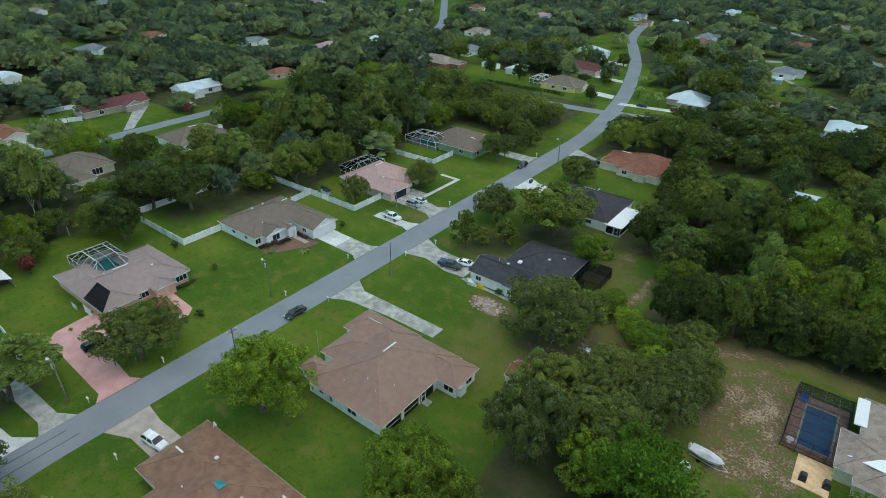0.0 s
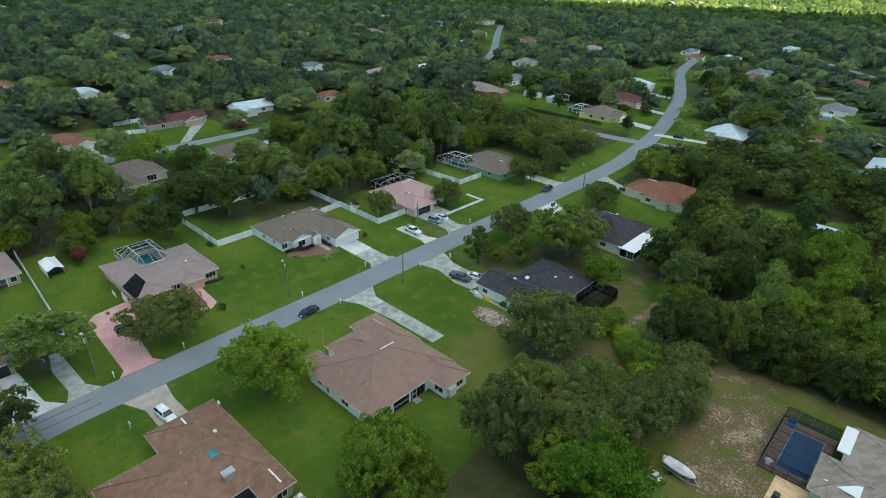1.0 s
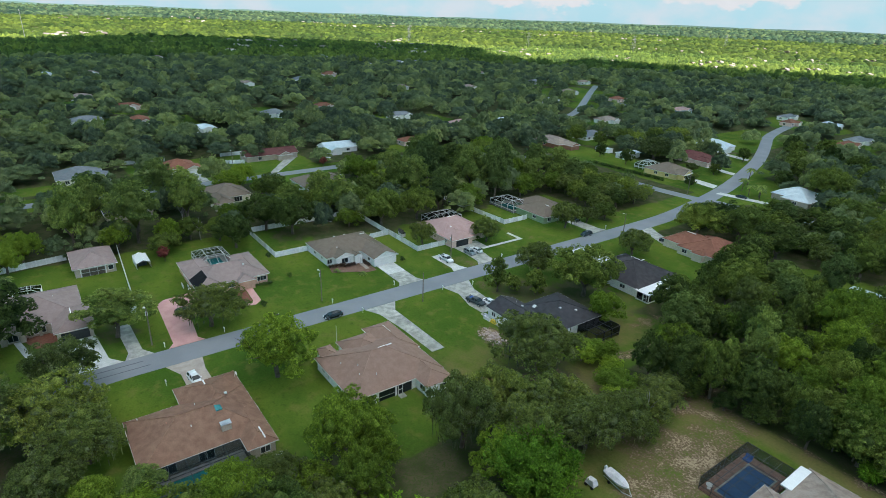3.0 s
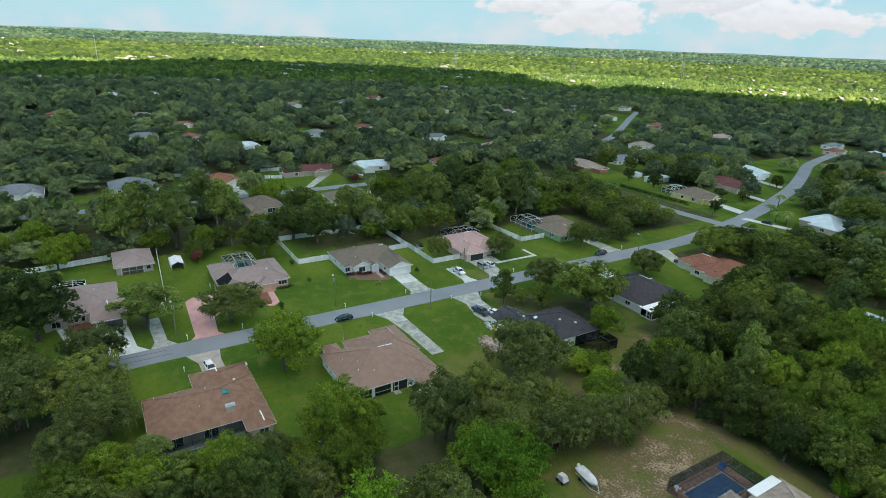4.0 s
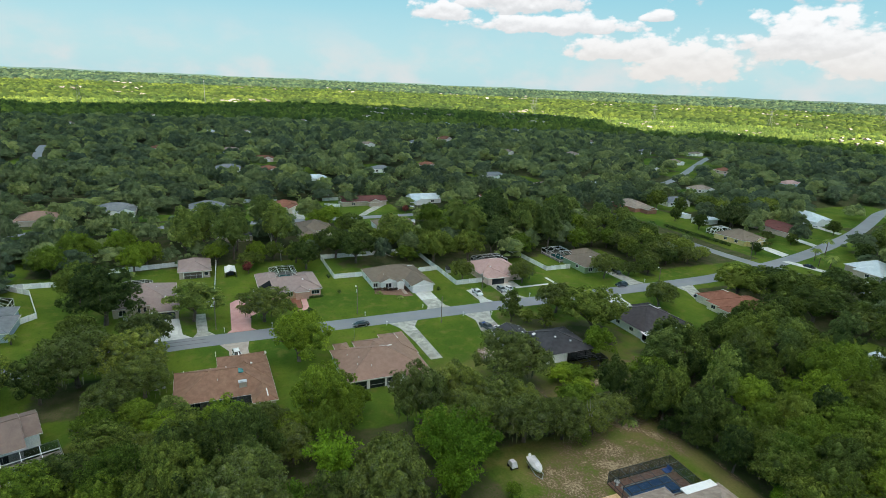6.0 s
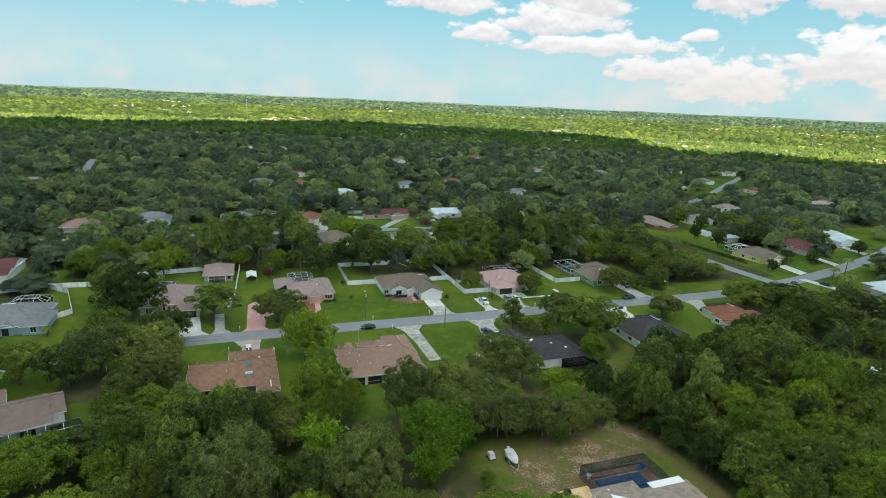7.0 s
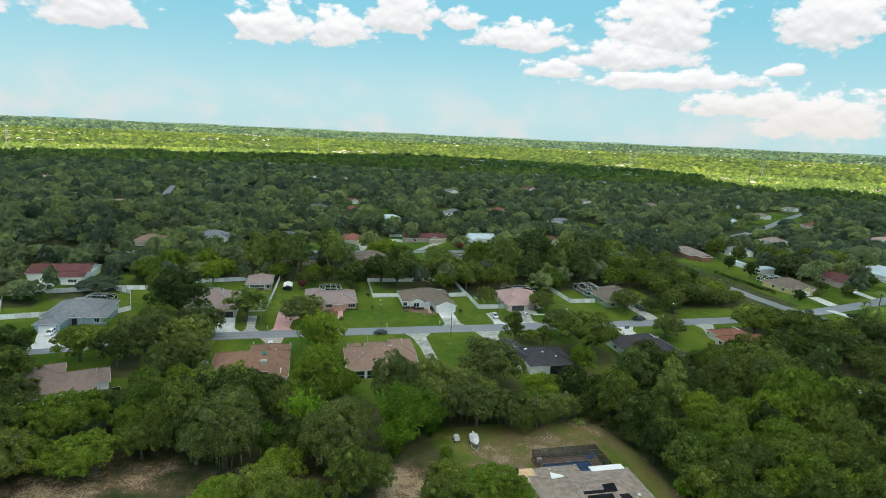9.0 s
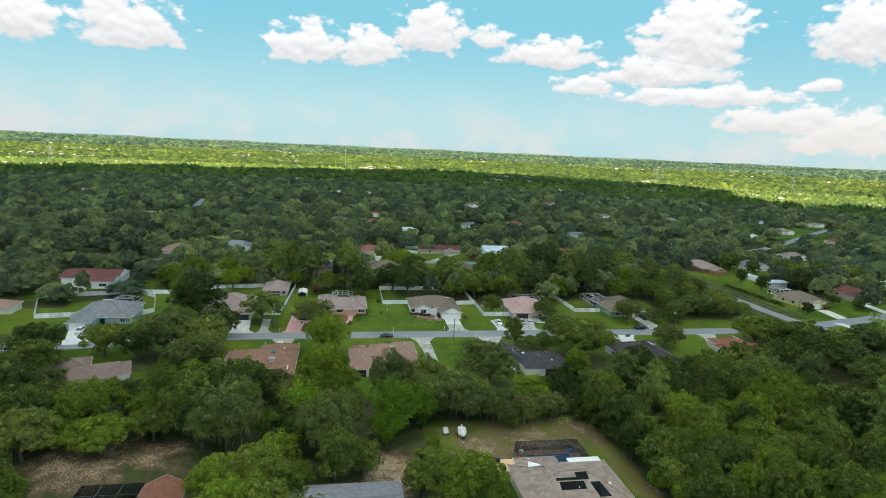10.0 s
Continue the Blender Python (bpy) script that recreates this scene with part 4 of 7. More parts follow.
# rose house
house("one-storey pale pink house with rose hip roof", R_ROSE, W_PINK,
           [(-121.6, -105.5, 110.2, 128, "hip"), (-114, -101, 110.4, 119.8, "hip"), (-112, -103.4, 119, 127, "hip")],
           windows=[("+x", -106, 124, 1.4, 1.6, 1.3), ("-y", 110.9, -112, 1.5, 1.2, 1.0), ("-y", 110.9, -105, 1.5, 0.9, 1.0)], doors=[("+x", -101.5, 115.1, 5.0)],
           vents=[(-113.5, 119, "ridgey"), (-108, 115, "cap")])
cage(-128.5, -121.4, 117, 130, 2.6, "white-framed screened pool enclosure behind the rose house", TRIM, SCREEN_DARK, rise=1.0, nx_=3, ny_=5, bar=0.05)

# green house
hD = house("one-storey sage green house with grey-brown hip roof", R_GREY, W_GREEN,
           [(-118.4, -102.4, 153.8, 170, "hip"), (-124.5, -110, 158.5, 172, "hip")],
           windows=[("+x", -102.9, 157, 1.4, 1.6, 1.3), ("-y", 154.3, -108, 1.5, 1.6, 1.0), ("+x", -102.9, 161.5, 1.4, 1.0, 1.2)], doors=[("+x", -102.9, 164.5, 1.0)], vents=[(-108, 160, "ridge")])
panel(hD[0], hD[1], hD[2], [(-123.9, 160), (-121, 161.5), (-121, 168.5), (-123.9, 170)], SOLAR)
pool(-132, -118.2, 153, 162, "grey pool deck", -129, -121, 155, 159.6)
cage(-132, -118.2, 153, 162, 2.6, "white-framed screened pool enclosure beside the green house", TRIM, SCREEN_THIN, rise=1.2, nx_=4, ny_=3, bar=0.07)

# big beige house
hE = house("large one-storey white house with beige hip roof", R_BEIGE, W_WHITE,
           [(-62, -44.4, 45, 65.9, "hip"), (-67.4, -54, 59.2, 66.3, "hip"), (-54, -40.4, 58.9, 65.6, "hip"), (-65.4, -56, 51.6, 60.4, "hip"), (-65.2, -60.5, 46.4, 50.2, "hip")],
           windows=[("-y", 45.5, -58.5, 1.5, 1.0, 0.8), ("-y", 45.5, -56.2, 1.3, 0.7, 1.2), ("-y", 45.5, -51.4, 1.35, 1.9, 1.0, 1), ("-y", 59.4, -42.4, 1.4, 1.9, 1.1, 1), ("+x", -40.9, 63.2, 1.4, 1.6, 1.1, 1), ("+x", -40.9, 60.3, 1.4, 0.6, 1.0, 0)],
           doors=[("+x", -44.9, 48.2, 3.6), ("+x", -44.9, 52.6, 3.6), ("+x", -44.9, 56.6, 3.4)], vents=[(-62.4, 62.8, "ridge"), (-53.6, 57.2, "ridgey"), (-52, 50, "pipe"), (-55.5, 48, "pipe"), (-48, 52, "pipe"), (-49.4, 49, "pipe")], pitch=0.4)
for y in (46.2, 50.3, 54.55, 58.4):
    part("lanai_post", Shape(hE[1]).box(-44.98, y - 0.12, 0, -44.78, y + 0.12, 2.6), TRIM, hE[0])
part("lanai_beam", Shape(hE[1]).box(-44.97, 46.3, 2.15, -44.8, 58.3, 2.5).box(-44.95, 46.3, 0.85, -44.82, 54.5, 0.93), TRIM, hE[0])
part("screen_door", Shape(hE[1]).box(-44.96, 55.1, 0.1, -44.8, 55.2, 2.15).box(-44.96, 56.1, 0.1, -44.8, 56.2, 2.15).box(-44.96, 55.2, 1.0, -44.8, 56.1, 1.15), TRIM, hE[0])
part("bay_window_box", Shape(hE[1]).box(-40.9, 59.9, 0.2, -40.2, 61.6, 2.1), W_WHITE, hE[0])
slab("step", [(-44.7, 54.9), (-43.4, 54.9), (-43.4, 56.3), (-44.7, 56.3)], CONCRETE, "concrete step by the lanai door", 0.15, "step")
house("small shed with orange-brown roof under the trees", R_ORANGE, W_WHITE, [(-36.4, -32.2, 67.4, 72.4, "x")], h=2.2, name="garden_shed", over=0.2)

# charcoal house with the junk by its wall
hF = house("one-storey white house with charcoal roof, unkempt", R_DARK, W_WHITE,
           [(-60.6, -46, 90.8, 100.2, "x-"), (-56.5, -41.4, 97.2, 112.4, "hip"), (-51.5, -46.8, 90.4, 97, "hip")],
           windows=[("-y", 91.3, -58, 1.4, 1.3, 1.0), ("-y", 90.9, -49.4, 1.3, 1.6, 1.2, 1)], doors=[("-y", 91.3, -54.6, 1.0)],
           vents=[(-54, 97, "cap"), (-56.5, 97.4, "pipe"), (-47, 103, "cap"), (-45, 106.6, "cap")], pitch=0.38)
panel(hF[0], hF[1], hF[2], [(-53.0, 99.4), (-52.1, 99.4), (-52.1, 100.2), (-53.0, 100.2)], TRIM, "skylight", 0.12, "pale skylight")
cage(-41.2, -35.6, 103.5, 112, 2.7, "old bronze-framed patio enclosure with sagging roof", BRONZE, SCREEN_DARK, shape="flat", nx_=2, ny_=3, bar=0.09)

# black-roofed house with the white patio roof
house("one-storey white house with black hip roof", R_BLACK, W_WHITE, [(-63.4, -45.4, 132.4, 151.2, "hip"), (-64.6, -56, 144, 151.4, "hip")],
           windows=[("-y", 132.9, -51, 1.5, 1.6, 1.0), ("-y", 132.9, -57, 1.5, 1.6, 1.0)], vents=[(-57, 146, "ridge"), (-54.4, 145, "ridgey")])
lan = thing("patio_room", (-43.7, 138.5, float(land(-43.7, 138.5))), "screened patio room with flat white metal roof", "patio room")
o = (-43.7, 138.5, 0)
part("roof", Shape(o).box(-46.2, 131.7, 2.62, -41.4, 145.2, 2.78), TRIM, lan)
part("screen", Shape(o).box(-45.7, 132.3, 0.3, -45.66, 144.8, 2.6).box(-41.9, 132.3, 0.3, -41.86, 144.8, 2.6).box(-45.7, 132.3, 0.3, -41.9, 132.34, 2.6), SCREEN_DARK, lan)
part("kerb_wall", Shape(o).box(-45.8, 132.2, -0.2, -41.8, 144.9, 0.3), W_WHITE, lan)
for x, y in ((-45.7, 132.3), (-43.7, 132.3), (-41.9, 132.3), (-41.9, 136.4), (-41.9, 140.6), (-41.9, 144.8)):
    part("post", Shape(o).box(x - 0.08, y - 0.08, 0, x + 0.08, y + 0.08, 2.62), TRIM, lan)
part("screen_door", Shape(o).box(-43.5, 132.22, 0.25, -43.42, 132.3, 2.3).box(-42.6, 132.22, 0.25, -42.52, 132.3, 2.3).box(-43.5, 132.22, 2.22, -42.5, 132.3, 2.3).box(-43.5, 132.22, 1.1, -42.5, 132.3, 1.2), TRIM, lan)

# orange-roofed house
house("one-storey house with orange tile hip roof", R_ORANGE, W_CREAM, [(-60, -45.4, 172, 190.5, "hip"), (-66.6, -50, 174, 187.5, "hip"), (-54, -49.5, 170.6, 176, "hip")], windows=[("-y", 172.5, -57, 1.5, 1.6, 1.1)], vents=[(-60, 180.4, "ridge")])

# brown house with the pool
hN = house("one-storey house with brown shingle hip roof and skylight", R_BROWN, W_TAN,
           [(-61.2, -46.2, 8.9, 29.7, "hip"), (-66.6, -52, 18.2, 29.66, "hip"), (-55, -42.3, 24.4, 29.74, "hip")],
           windows=[("+x", -42.8, 27.5, 1.4, 1.6, 1.2), ("+x", -46.7, 13, 1.3, 2.4, 1.9), ("+x", -46.7, 19, 1.3, 2.4, 1.9)], vents=[(-48.8, 23.0, "chimney"), (-62.2, 23.2, "ridge"), (-44.6, 27.7, "ridge"), (-57, 20, "pipe"), (-59.4, 11, "pipe"), (-51, 18, "pipe"), (-57.6, 25.6, "cap")], pitch=0.42)
panel(hN[0], hN[1], hN[2], [(-53.3, 22.4), (-52.1, 22.4), (-52.1, 23.5), (-53.3, 23.5)], WATER, "skylight", 0.2, "turquoise skylight")
panel(hN[0], hN[1], hN[2], [(-53.9, 14.6), (-53.5, 14.6), (-53.5, 20.8), (-53.9, 20.8)], W_BRICK, "ridge_cap", 0.06, "reddish patched ridge cap")
part("satellite_dish", Shape(hN[1]).tube((-64.2, 29.2, 2.9), (-64.2, 29.3, 3.5), 0.04).tube((-64.2, 29.3, 3.5), (-64.1, 29.5, 3.62), 0.06, 0.42, 10), TRIM, hN[0])
pool(-46.4, -36.4, 9.6, 25.6, "grey concrete pool deck", -44.8, -39.6, 12.4, 22.4)
cage(-46.2, -36.4, 9.6, 24.6, 2.6, "bronze-framed flat screened pool enclosure over turquoise water", BRONZE, SCREEN_THIN, shape="flat", nx_=3, ny_=5)

# beige house with the arched windows
hO = house("one-storey tan house with dusty pink hip roof and arched windows", R_PINK, W_TAN,
           [(-126.4, -107.6, -9, 8.4, "hip"), (-114, -101.2, 1.6, 9.6, "hip"), (-112, -106.4, -8.6, -3, "hip")],
           windows=[("+x", -108.1, -0.8, 1.5, 2.2, 1.8, 2), ("+x", -106.9, -5.8, 1.4, 1.8, 1.9, 1)], doors=[("+x", -101.7, 5.6, 5.4)], vents=[(-120, 1, "ridge"), (-117, 3, "pipe"), (-108, 5.6, "ridge")])
cage(-131.5, -126, -8, 1, 2.6, "white-framed screened pool enclosure with sloped roof", TRIM, SCREEN_DARK, rise=0.8, nx_=2, ny_=3, bar=0.05)
arch_front(hO[0], hO[1], -106.3, -8.1, -3.5, [(-5.8, 2.3)], 2.6, W_TAN)
arch_front(hO[0], hO[1], -107.5, -3.0, 1.5, [(-1.7, 1.4), (0.3, 1.4)], 2.6, W_TAN)
hP = house("detached tan garage with dusty pink hip roof", R_PINK, W_TAN, [(-151.8, -137, 8.4, 19.4, "hip")], windows=[("+x", -137.5, 17.6, 1.5, 1.2, 1.2, 0)], name="detached_garage")
part("screen_door", Shape(hP[1]).box(-137.52, 10.4, 0.1, -137.4, 16.2, 2.2), SCREEN_DARK, hP[0], "wide screened garage door")
s = Shape(hP[1])
for y, w in ((10.15, 0.3), (12.3, 0.1), (14.3, 0.1), (16.15, 0.3)):
    s.box(-137.5, y, 0.05, -137.34, y + w, 2.2)
s.box(-137.5, 10.15, 2.2, -137.33, 16.45, 2.48).box(-137.5, 10.45, 1.1, -137.36, 16.15, 1.2)
part("door_frame", s, TRIM, hP[0])

# slate house and its neighbours to the south
house("one-storey blue-grey house with slate grey hip roof", R_SLATE, W_BLUE, [(-117, -98, -51.5, -32.5, "hip"), (-108, -90.6, -50.2, -42, "hip"), (-110, -97, -37.4, -30.8, "hip"), (-108, -97.4, -43, -38.4, "x+")],
           windows=[("+x", -97.5, -34, 1.5, 1.4, 1.5), ("+x", -98.4, -39.6, 1.4, 1.2, 1.6)], doors=[("+x", -97.9, -40.8, 1.6)], garage=(-91.05, -48.6, -43.6, 0, TRIM), vents=[(-107, -42, "ridgey")])
cage(-125, -117, -46, -36, 2.6, "white-framed screened pool enclosure with sloped roof", TRIM, SCREEN_DARK, nx_=3, ny_=3)
house("long house with maroon metal roof and white porch", R_MAROON, W_WHITE, [(-172, -156, -80, -56, "y"), (-158, -149, -70, -55.5, "y")], pitch=0.3, h=3.2, windows=[("+x", -149.5, -60, 1.6, 3.0, 1.2, 2), ("+x", -149.5, -66, 1.6, 2.0, 1.2, 1)])
house("low white flat-roofed porch", TRIM, W_WHITE, [(-150, -143.5, -71, -65.6, "y")], pitch=0.04, h=2.2, name="porch")
house("one-storey tan house with brown hip roof", R_BEIGE, W_CREAM, [(-119, -110, -90, -76, "hip")])
house("one-storey white house with brown gable roof", R_COCOA, W_WHITE, [(-51.31, -37.21, -35.94, -17.94, "y"), (-50.81, -40.71, -19.94, -15.04, "y"), (-58.31, -48.31, -34.94, -24.94, "hip")], h=2.9, pitch=0.36, turn=18,
      windows=[("+x", -37.71, -32, 1.5, 2.0, 1.2, 1), ("+x", -37.71, -22, 1.4, 2.6, 1.6, 2), ("+x", -37.71, -27, 1.4, 1.6, 1.2, 1)])
pool(-39.0, -32.9, -23.87, -9.07, "tan pool deck", -37.3, -33.7, -17.4, -10.5, g=0.05, deck_mat=CONCRETE_TAN, turn=18)
cage(-39.0, -32.9, -23.87, -9.07, 2.6, "white-framed flat screened pool enclosure", TRIM, SCREEN_THIN, shape="flat", nx_=2, ny_=5, turn=18)

# pool house by the camera's way, on the rise
G2 = 2.4
hT = house("one-storey house with taupe shingle hip roof and white patio roof", R_TAUPE, W_CREAM, [(13.6, 29, 75.5, 96.2, "hip"), (11.2, 24, 77.4, 86.4, "hip")], z=G2, windows=[("-x", 11.7, 82, 1.4, 2.4, 1.8, 1)], vents=[(25, 86, "pipe"), (24, 92.4, "cap")], pitch=0.36)
for quad in ([(21.7, 82.2), (23.3, 82.2), (23.3, 88.6), (21.7, 88.6)], [(23.6, 82.6), (25.2, 82.6), (25.2, 87.4), (23.6, 87.4)], [(23.9, 88.5), (26.9, 89.3), (26.9, 91.5), (23.9, 90.4)]):
    panel(hT[0], hT[1], hT[2], quad, SOLAR)
part("patio_roof", Shape(hT[1]).box(12.6, 88.4, 2.74, 16.5, 95.3, 2.94), TRIM, hT[0], "flat bright white patio roof")
panel(hT[0], hT[1], hT[2], [(12.4, 80.2), (16.9, 78.9), (16.9, 81.4)], TRIM, "patio_roof", 0.1, "bright white roof patch")
pool(4.6, 12.4, 80, 94, "brick red pool deck", 6.6, 10.9, 81.6, 91.6, g=G2, deck_mat=DECK, water=POOL_COVER, label="swimming pool under a dark blue cover")
cage(4.6, 12.4, 80, 94, 2.6, "bronze-framed screened pool enclosure beside the taupe house", BRONZE, SCREEN_THIN, g=G2, shape="flat", nx_=4, ny_=6, bar=0.05)
house("house with grey-green standing seam metal roof", R_SLATE, W_WHITE, [(17.6, 30, 34, 53.8, "y")], z=G2, h=3.0, pitch=0.18)
house("house with orange tile gable roof", R_ORANGE, W_CREAM, [(14.6, 26, 8.6, 16, "x")], z=G2, h=3.0, pitch=0.5)
cage(14, 24, -2, 8.4, 3.0, "bronze-framed enclosure beside the orange roof", BRONZE, SCREEN_DARK, g=G2, shape="flat", nx_=3, ny_=3)

# houses past the crossing
house("one-storey yellow house with grey-brown hip roof", R_GREY, W_YELLOW, [(-134, -116, 256, 272, "hip"), (-122, -113, 258, 267, "x+")], windows=[("-y", 256.5, -127, 1.5, 1.6, 1.2), ("-y", 256.5, -121, 1.5, 1.6, 1.2)], garage=(-113.45, 260.4, 264.6, 0, TRIM), turn=4)
cage(-142, -134.4, 260, 271, 2.6, "white-framed pool enclosure behind the yellow house", TRIM, SCREEN_THIN, nx_=3, ny_=3, bar=0.1)
house("one-storey brick house with maroon roof", R_MAROON, W_PINK, [(-146, -124, 297, 311, "hip"), (-132, -122, 295, 303, "hip")], windows=[("-y", 297.5, -138, 1.5, 1.6, 1.2)])
house("white house with pale blue metal roof", R_METAL, W_WHITE, [(-159, -139, 339, 355, "hip"), (-146, -136, 337, 346, "x+")], windows=[("+x", -136.6, 341, 1.5, 1.4, 1.2)])
house("long white metal storage trailer", R_METAL, W_WHITE, [(-181, -171, 275, 279, "x")], h=2.4, pitch=0.1, over=0.1, name="trailer")
house("white workshop with metal carport roof", R_METAL, W_WHITE, [(-163, -155.6, 270, 284, "y")], h=2.8, pitch=0.12, name="workshop")
house("low house with pale blue metal roof", R_METAL, W_TAN, [(-76, -60, 268, 284, "hip"), (-70, -58, 264, 274, "hip")], windows=[("-y", 264.5, -64, 1.4, 1.6, 1.2)])
house("brick house with taupe roof and screened porch", R_TAUPE, W_BRICK, [(-214, -192, 256, 270, "hip"), (-198, -186, 260, 268, "x+")], windows=[("-y", 256.5, -204, 1.5, 1.6, 1.2)])
house("white trailer home with awning", R_METAL, W_WHITE, [(-12, -2, 178.6, 183, "x")], h=2.7, pitch=0.08, over=0.1, windows=[("-y", 178.7, -8, 1.5, 1.2, 1.0), ("-y", 178.7, -4, 1.5, 1.2, 1.0)], name="trailer_home")

# houses along the rear street
house("cream house with dark grey hip roof and white garage", R_SLATE, W_CREAM, [(-254, -238, 12, 30, "hip"), (-246, -234.6, 24, 32, "x+")], windows=[("+x", -238.5, 16, 1.4, 1.4, 1.3), ("+x", -238.5, 20, 1.4, 1.4, 1.3)], garage=(-235.05, 25.6, 30.4, 0, W_CREAM))
house("house with orange-brown hip roof", R_ORANGE, W_CREAM, [(-250, -236, 52, 67, "hip"), (-242, -231.6, 60, 68.4, "x+")], garage=(-232.1, 62, 66.6, 0, TRIM))
house("long house with maroon roof", R_MAROON, W_TAN, [(-254, -243, 91, 118, "y"), (-248, -240, 106, 114, "x+")], windows=[("+x", -243.5, 98, 1.4, 1.6, 1.2)])
house("white house with pale metal roof", R_METAL, W_WHITE, [(-254, -242, 133, 152, "y"), (-246, -238, 134, 141, "x+")], windows=[("+x", -242.5, 146, 1.4, 1.8, 1.2)])
house("house with grey-brown hip roof and white chimney", R_GREY, W_WHITE, [(-197, -181, 94.4, 115, "hip")], windows=[("+x", -181.5, 100, 1.4, 4.0, 1.8, 2), ("-y", 94.9, -188, 1.4, 1.2, 1.1)], vents=[(-188.5, 104, "ridgey"), (-186, 113, "chimney")])
house("house with dark brown hip roof", R_GREY, W_CREAM, [(-200, -183, 58, 73.6, "hip"), (-190, -175.4, 57, 65, "hip")], windows=[("+x", -183.5, 68, 1.4, 3.0, 1.8, 2)])
house("house with grey hip roof", R_SLATE, W_WHITE, [(-258, -244, -31, -12, "hip"), (-250, -240, -20, -12, "x+")], windows=[("+x", -244.5, -26, 1.4, 1.4, 1.2)])
house("house with brown hip roof", R_BEIGE, W_TAN, [(-244, -230, -60, -43, "hip")], windows=[("+x", -230.5, -50, 1.4, 1.4, 1.2)])
house("house with dark roof and pool enclosure", R_DARK, W_TAN, [(-196, -182, 22, 38, "hip")])

house("small blue-grey garden shed on the grass", R_METAL, W_BLUE, [(-47, -42, 345, 350, "x")], h=2.3, over=0.2, name="garden_shed")
house("small shed with orange-brown roof on the grass", R_ORANGE, W_CREAM, [(-40, -34, 293, 299, "hip")], h=2.2, over=0.2, name="garden_shed")

# scattered houses farther off
KINDS = [("house with rose-brown hip roof", R_ROSE, W_BLUE), ("white house with pale metal roof", R_METAL, W_WHITE), ("house with grey hip roof", R_SLATE, W_WHITE), ("white house with light roof", R_TAUPE, W_WHITE), ("pink house with orange-brown roof", R_ORANGE, W_PINK), ("house with brown roof", R_BEIGE, W_CREAM)]
rng = random.Random(5)
for x, y, k in FAR + FAR2:
    a, b = rng.uniform(5.6, 8), rng.uniform(6.5, 9.5)
    text, roof, wall = KINDS[k]
    house(text + " among trees", roof, wall, [(x - a, x + a * 0.6, y - b, y + b, "hip"), (x, x + a, y - b * 0.1, y + b * 0.8, "x+")], windows=[("+x", x + a * 0.6 - 0.5, y - b * 0.6, 1.4, 1.8, 1.2), ("-y", y - b + 0.5, x - 2, 1.4, 1.8, 1.2)], garage=(x + a - 0.45, y + b * 0.1, y + b * 0.55, 0, TRIM), group="far houses")


# ---- fences ----
def fence(label, *pts, h=1.8, step=2.4):
    """White vinyl privacy fence: posts with caps and boards between them."""
    f = thing("fence", (*pts[0], float(land(*pts[0]))), label, "fence", "white fences")
    o = Vector((*pts[0], 0))
    post = Shape().box(-0.07, -0.07, -0.2, 0.07, 0.07, h + 0.06).box(-0.09, -0.09, h + 0.06, 0.09, 0.09, h + 0.12).mesh("post", VINYL)
    for a, b in zip(pts, pts[1:]):
        d = Vector((b[0] - a[0], b[1] - a[1]))
        k = max(1, round(d.length / step))
        w = d.length / k
        board = Shape().box(0.07, -0.025, 0.06, w - 0.07, 0.025, h - 0.1).box(0.07, -0.045, 0.04, w - 0.07, 0.045, 0.18).box(0.07, -0.045, h - 0.14, w - 0.07, 0.045, h).mesh("board", VINYL)
        ang = math.atan2(d.y, d.x)
        for i in range(k + 1):
            p = Vector((a[0], a[1], 0)) + Vector((d.x, d.y, 0)) * i / k - o
            if i < k:
                part("board", board, VINYL, f).matrix_local = Matrix.Translation(p) @ Matrix.Rotation(ang, 4, "Z")
            if i < k or (a, b) == (pts[-2], pts[-1]):
                part("post", post, VINYL, f).matrix_local = Matrix.Translation(p + Vector((0, 0, 0.002)))
    return f


fence("white vinyl privacy fence round the grey-brown house's back garden", (-123.6, 70.4), (-123.6, 60), (-148.4, 60), (-148.4, 86), (-148.4, 105.5))
fence("white vinyl privacy fence between back gardens", (-148, 99.6), (-123, 99.6), (-122.6, 92.5), (-121, 91))
fence("white vinyl privacy fence beside the rose house", (-123, 99.9), (-105.2, 99.9), (-105.2, 110.6))
fence("white vinyl privacy fence behind the rose house", (-146, 140), (-110.4, 141.6), (-110.4, 152.6))
fence("white vinyl privacy fence by the detached garage", (-153, 21.4), (-108.2, 19), (-108.2, 13))
fence("white vinyl privacy fence along the rear boundary", (-153, 8), (-150, -14), (-140, -20), (-141, -42), (-134, -78), (-105, -66), (-107.4, -52.5))
fence("white vinyl privacy fence beside the slate house", (-141, -42), (-134, -34), (-113, -28), (-109.5, -31.2))
fence("white vinyl privacy fence on the rear street", (-262, 84), (-262, 104))
fence("white vinyl privacy fence on the rear street", (-246, 82), (-243, 90))
fence("white vinyl privacy fence on the rear street", (-266, 40), (-262, 58))


# ---- trees ----
def ico(sub):
    bm = bmesh.new()
    bmesh.ops.create_icosphere(bm, subdivisions=sub, radius=1.0)
    bm.verts.ensure_lookup_table()
    v = np.array([p.co[:] for p in bm.verts])
    f = np.array([[q.index for q in t.verts] for t in bm.faces])
    bm.free()
    return v, f


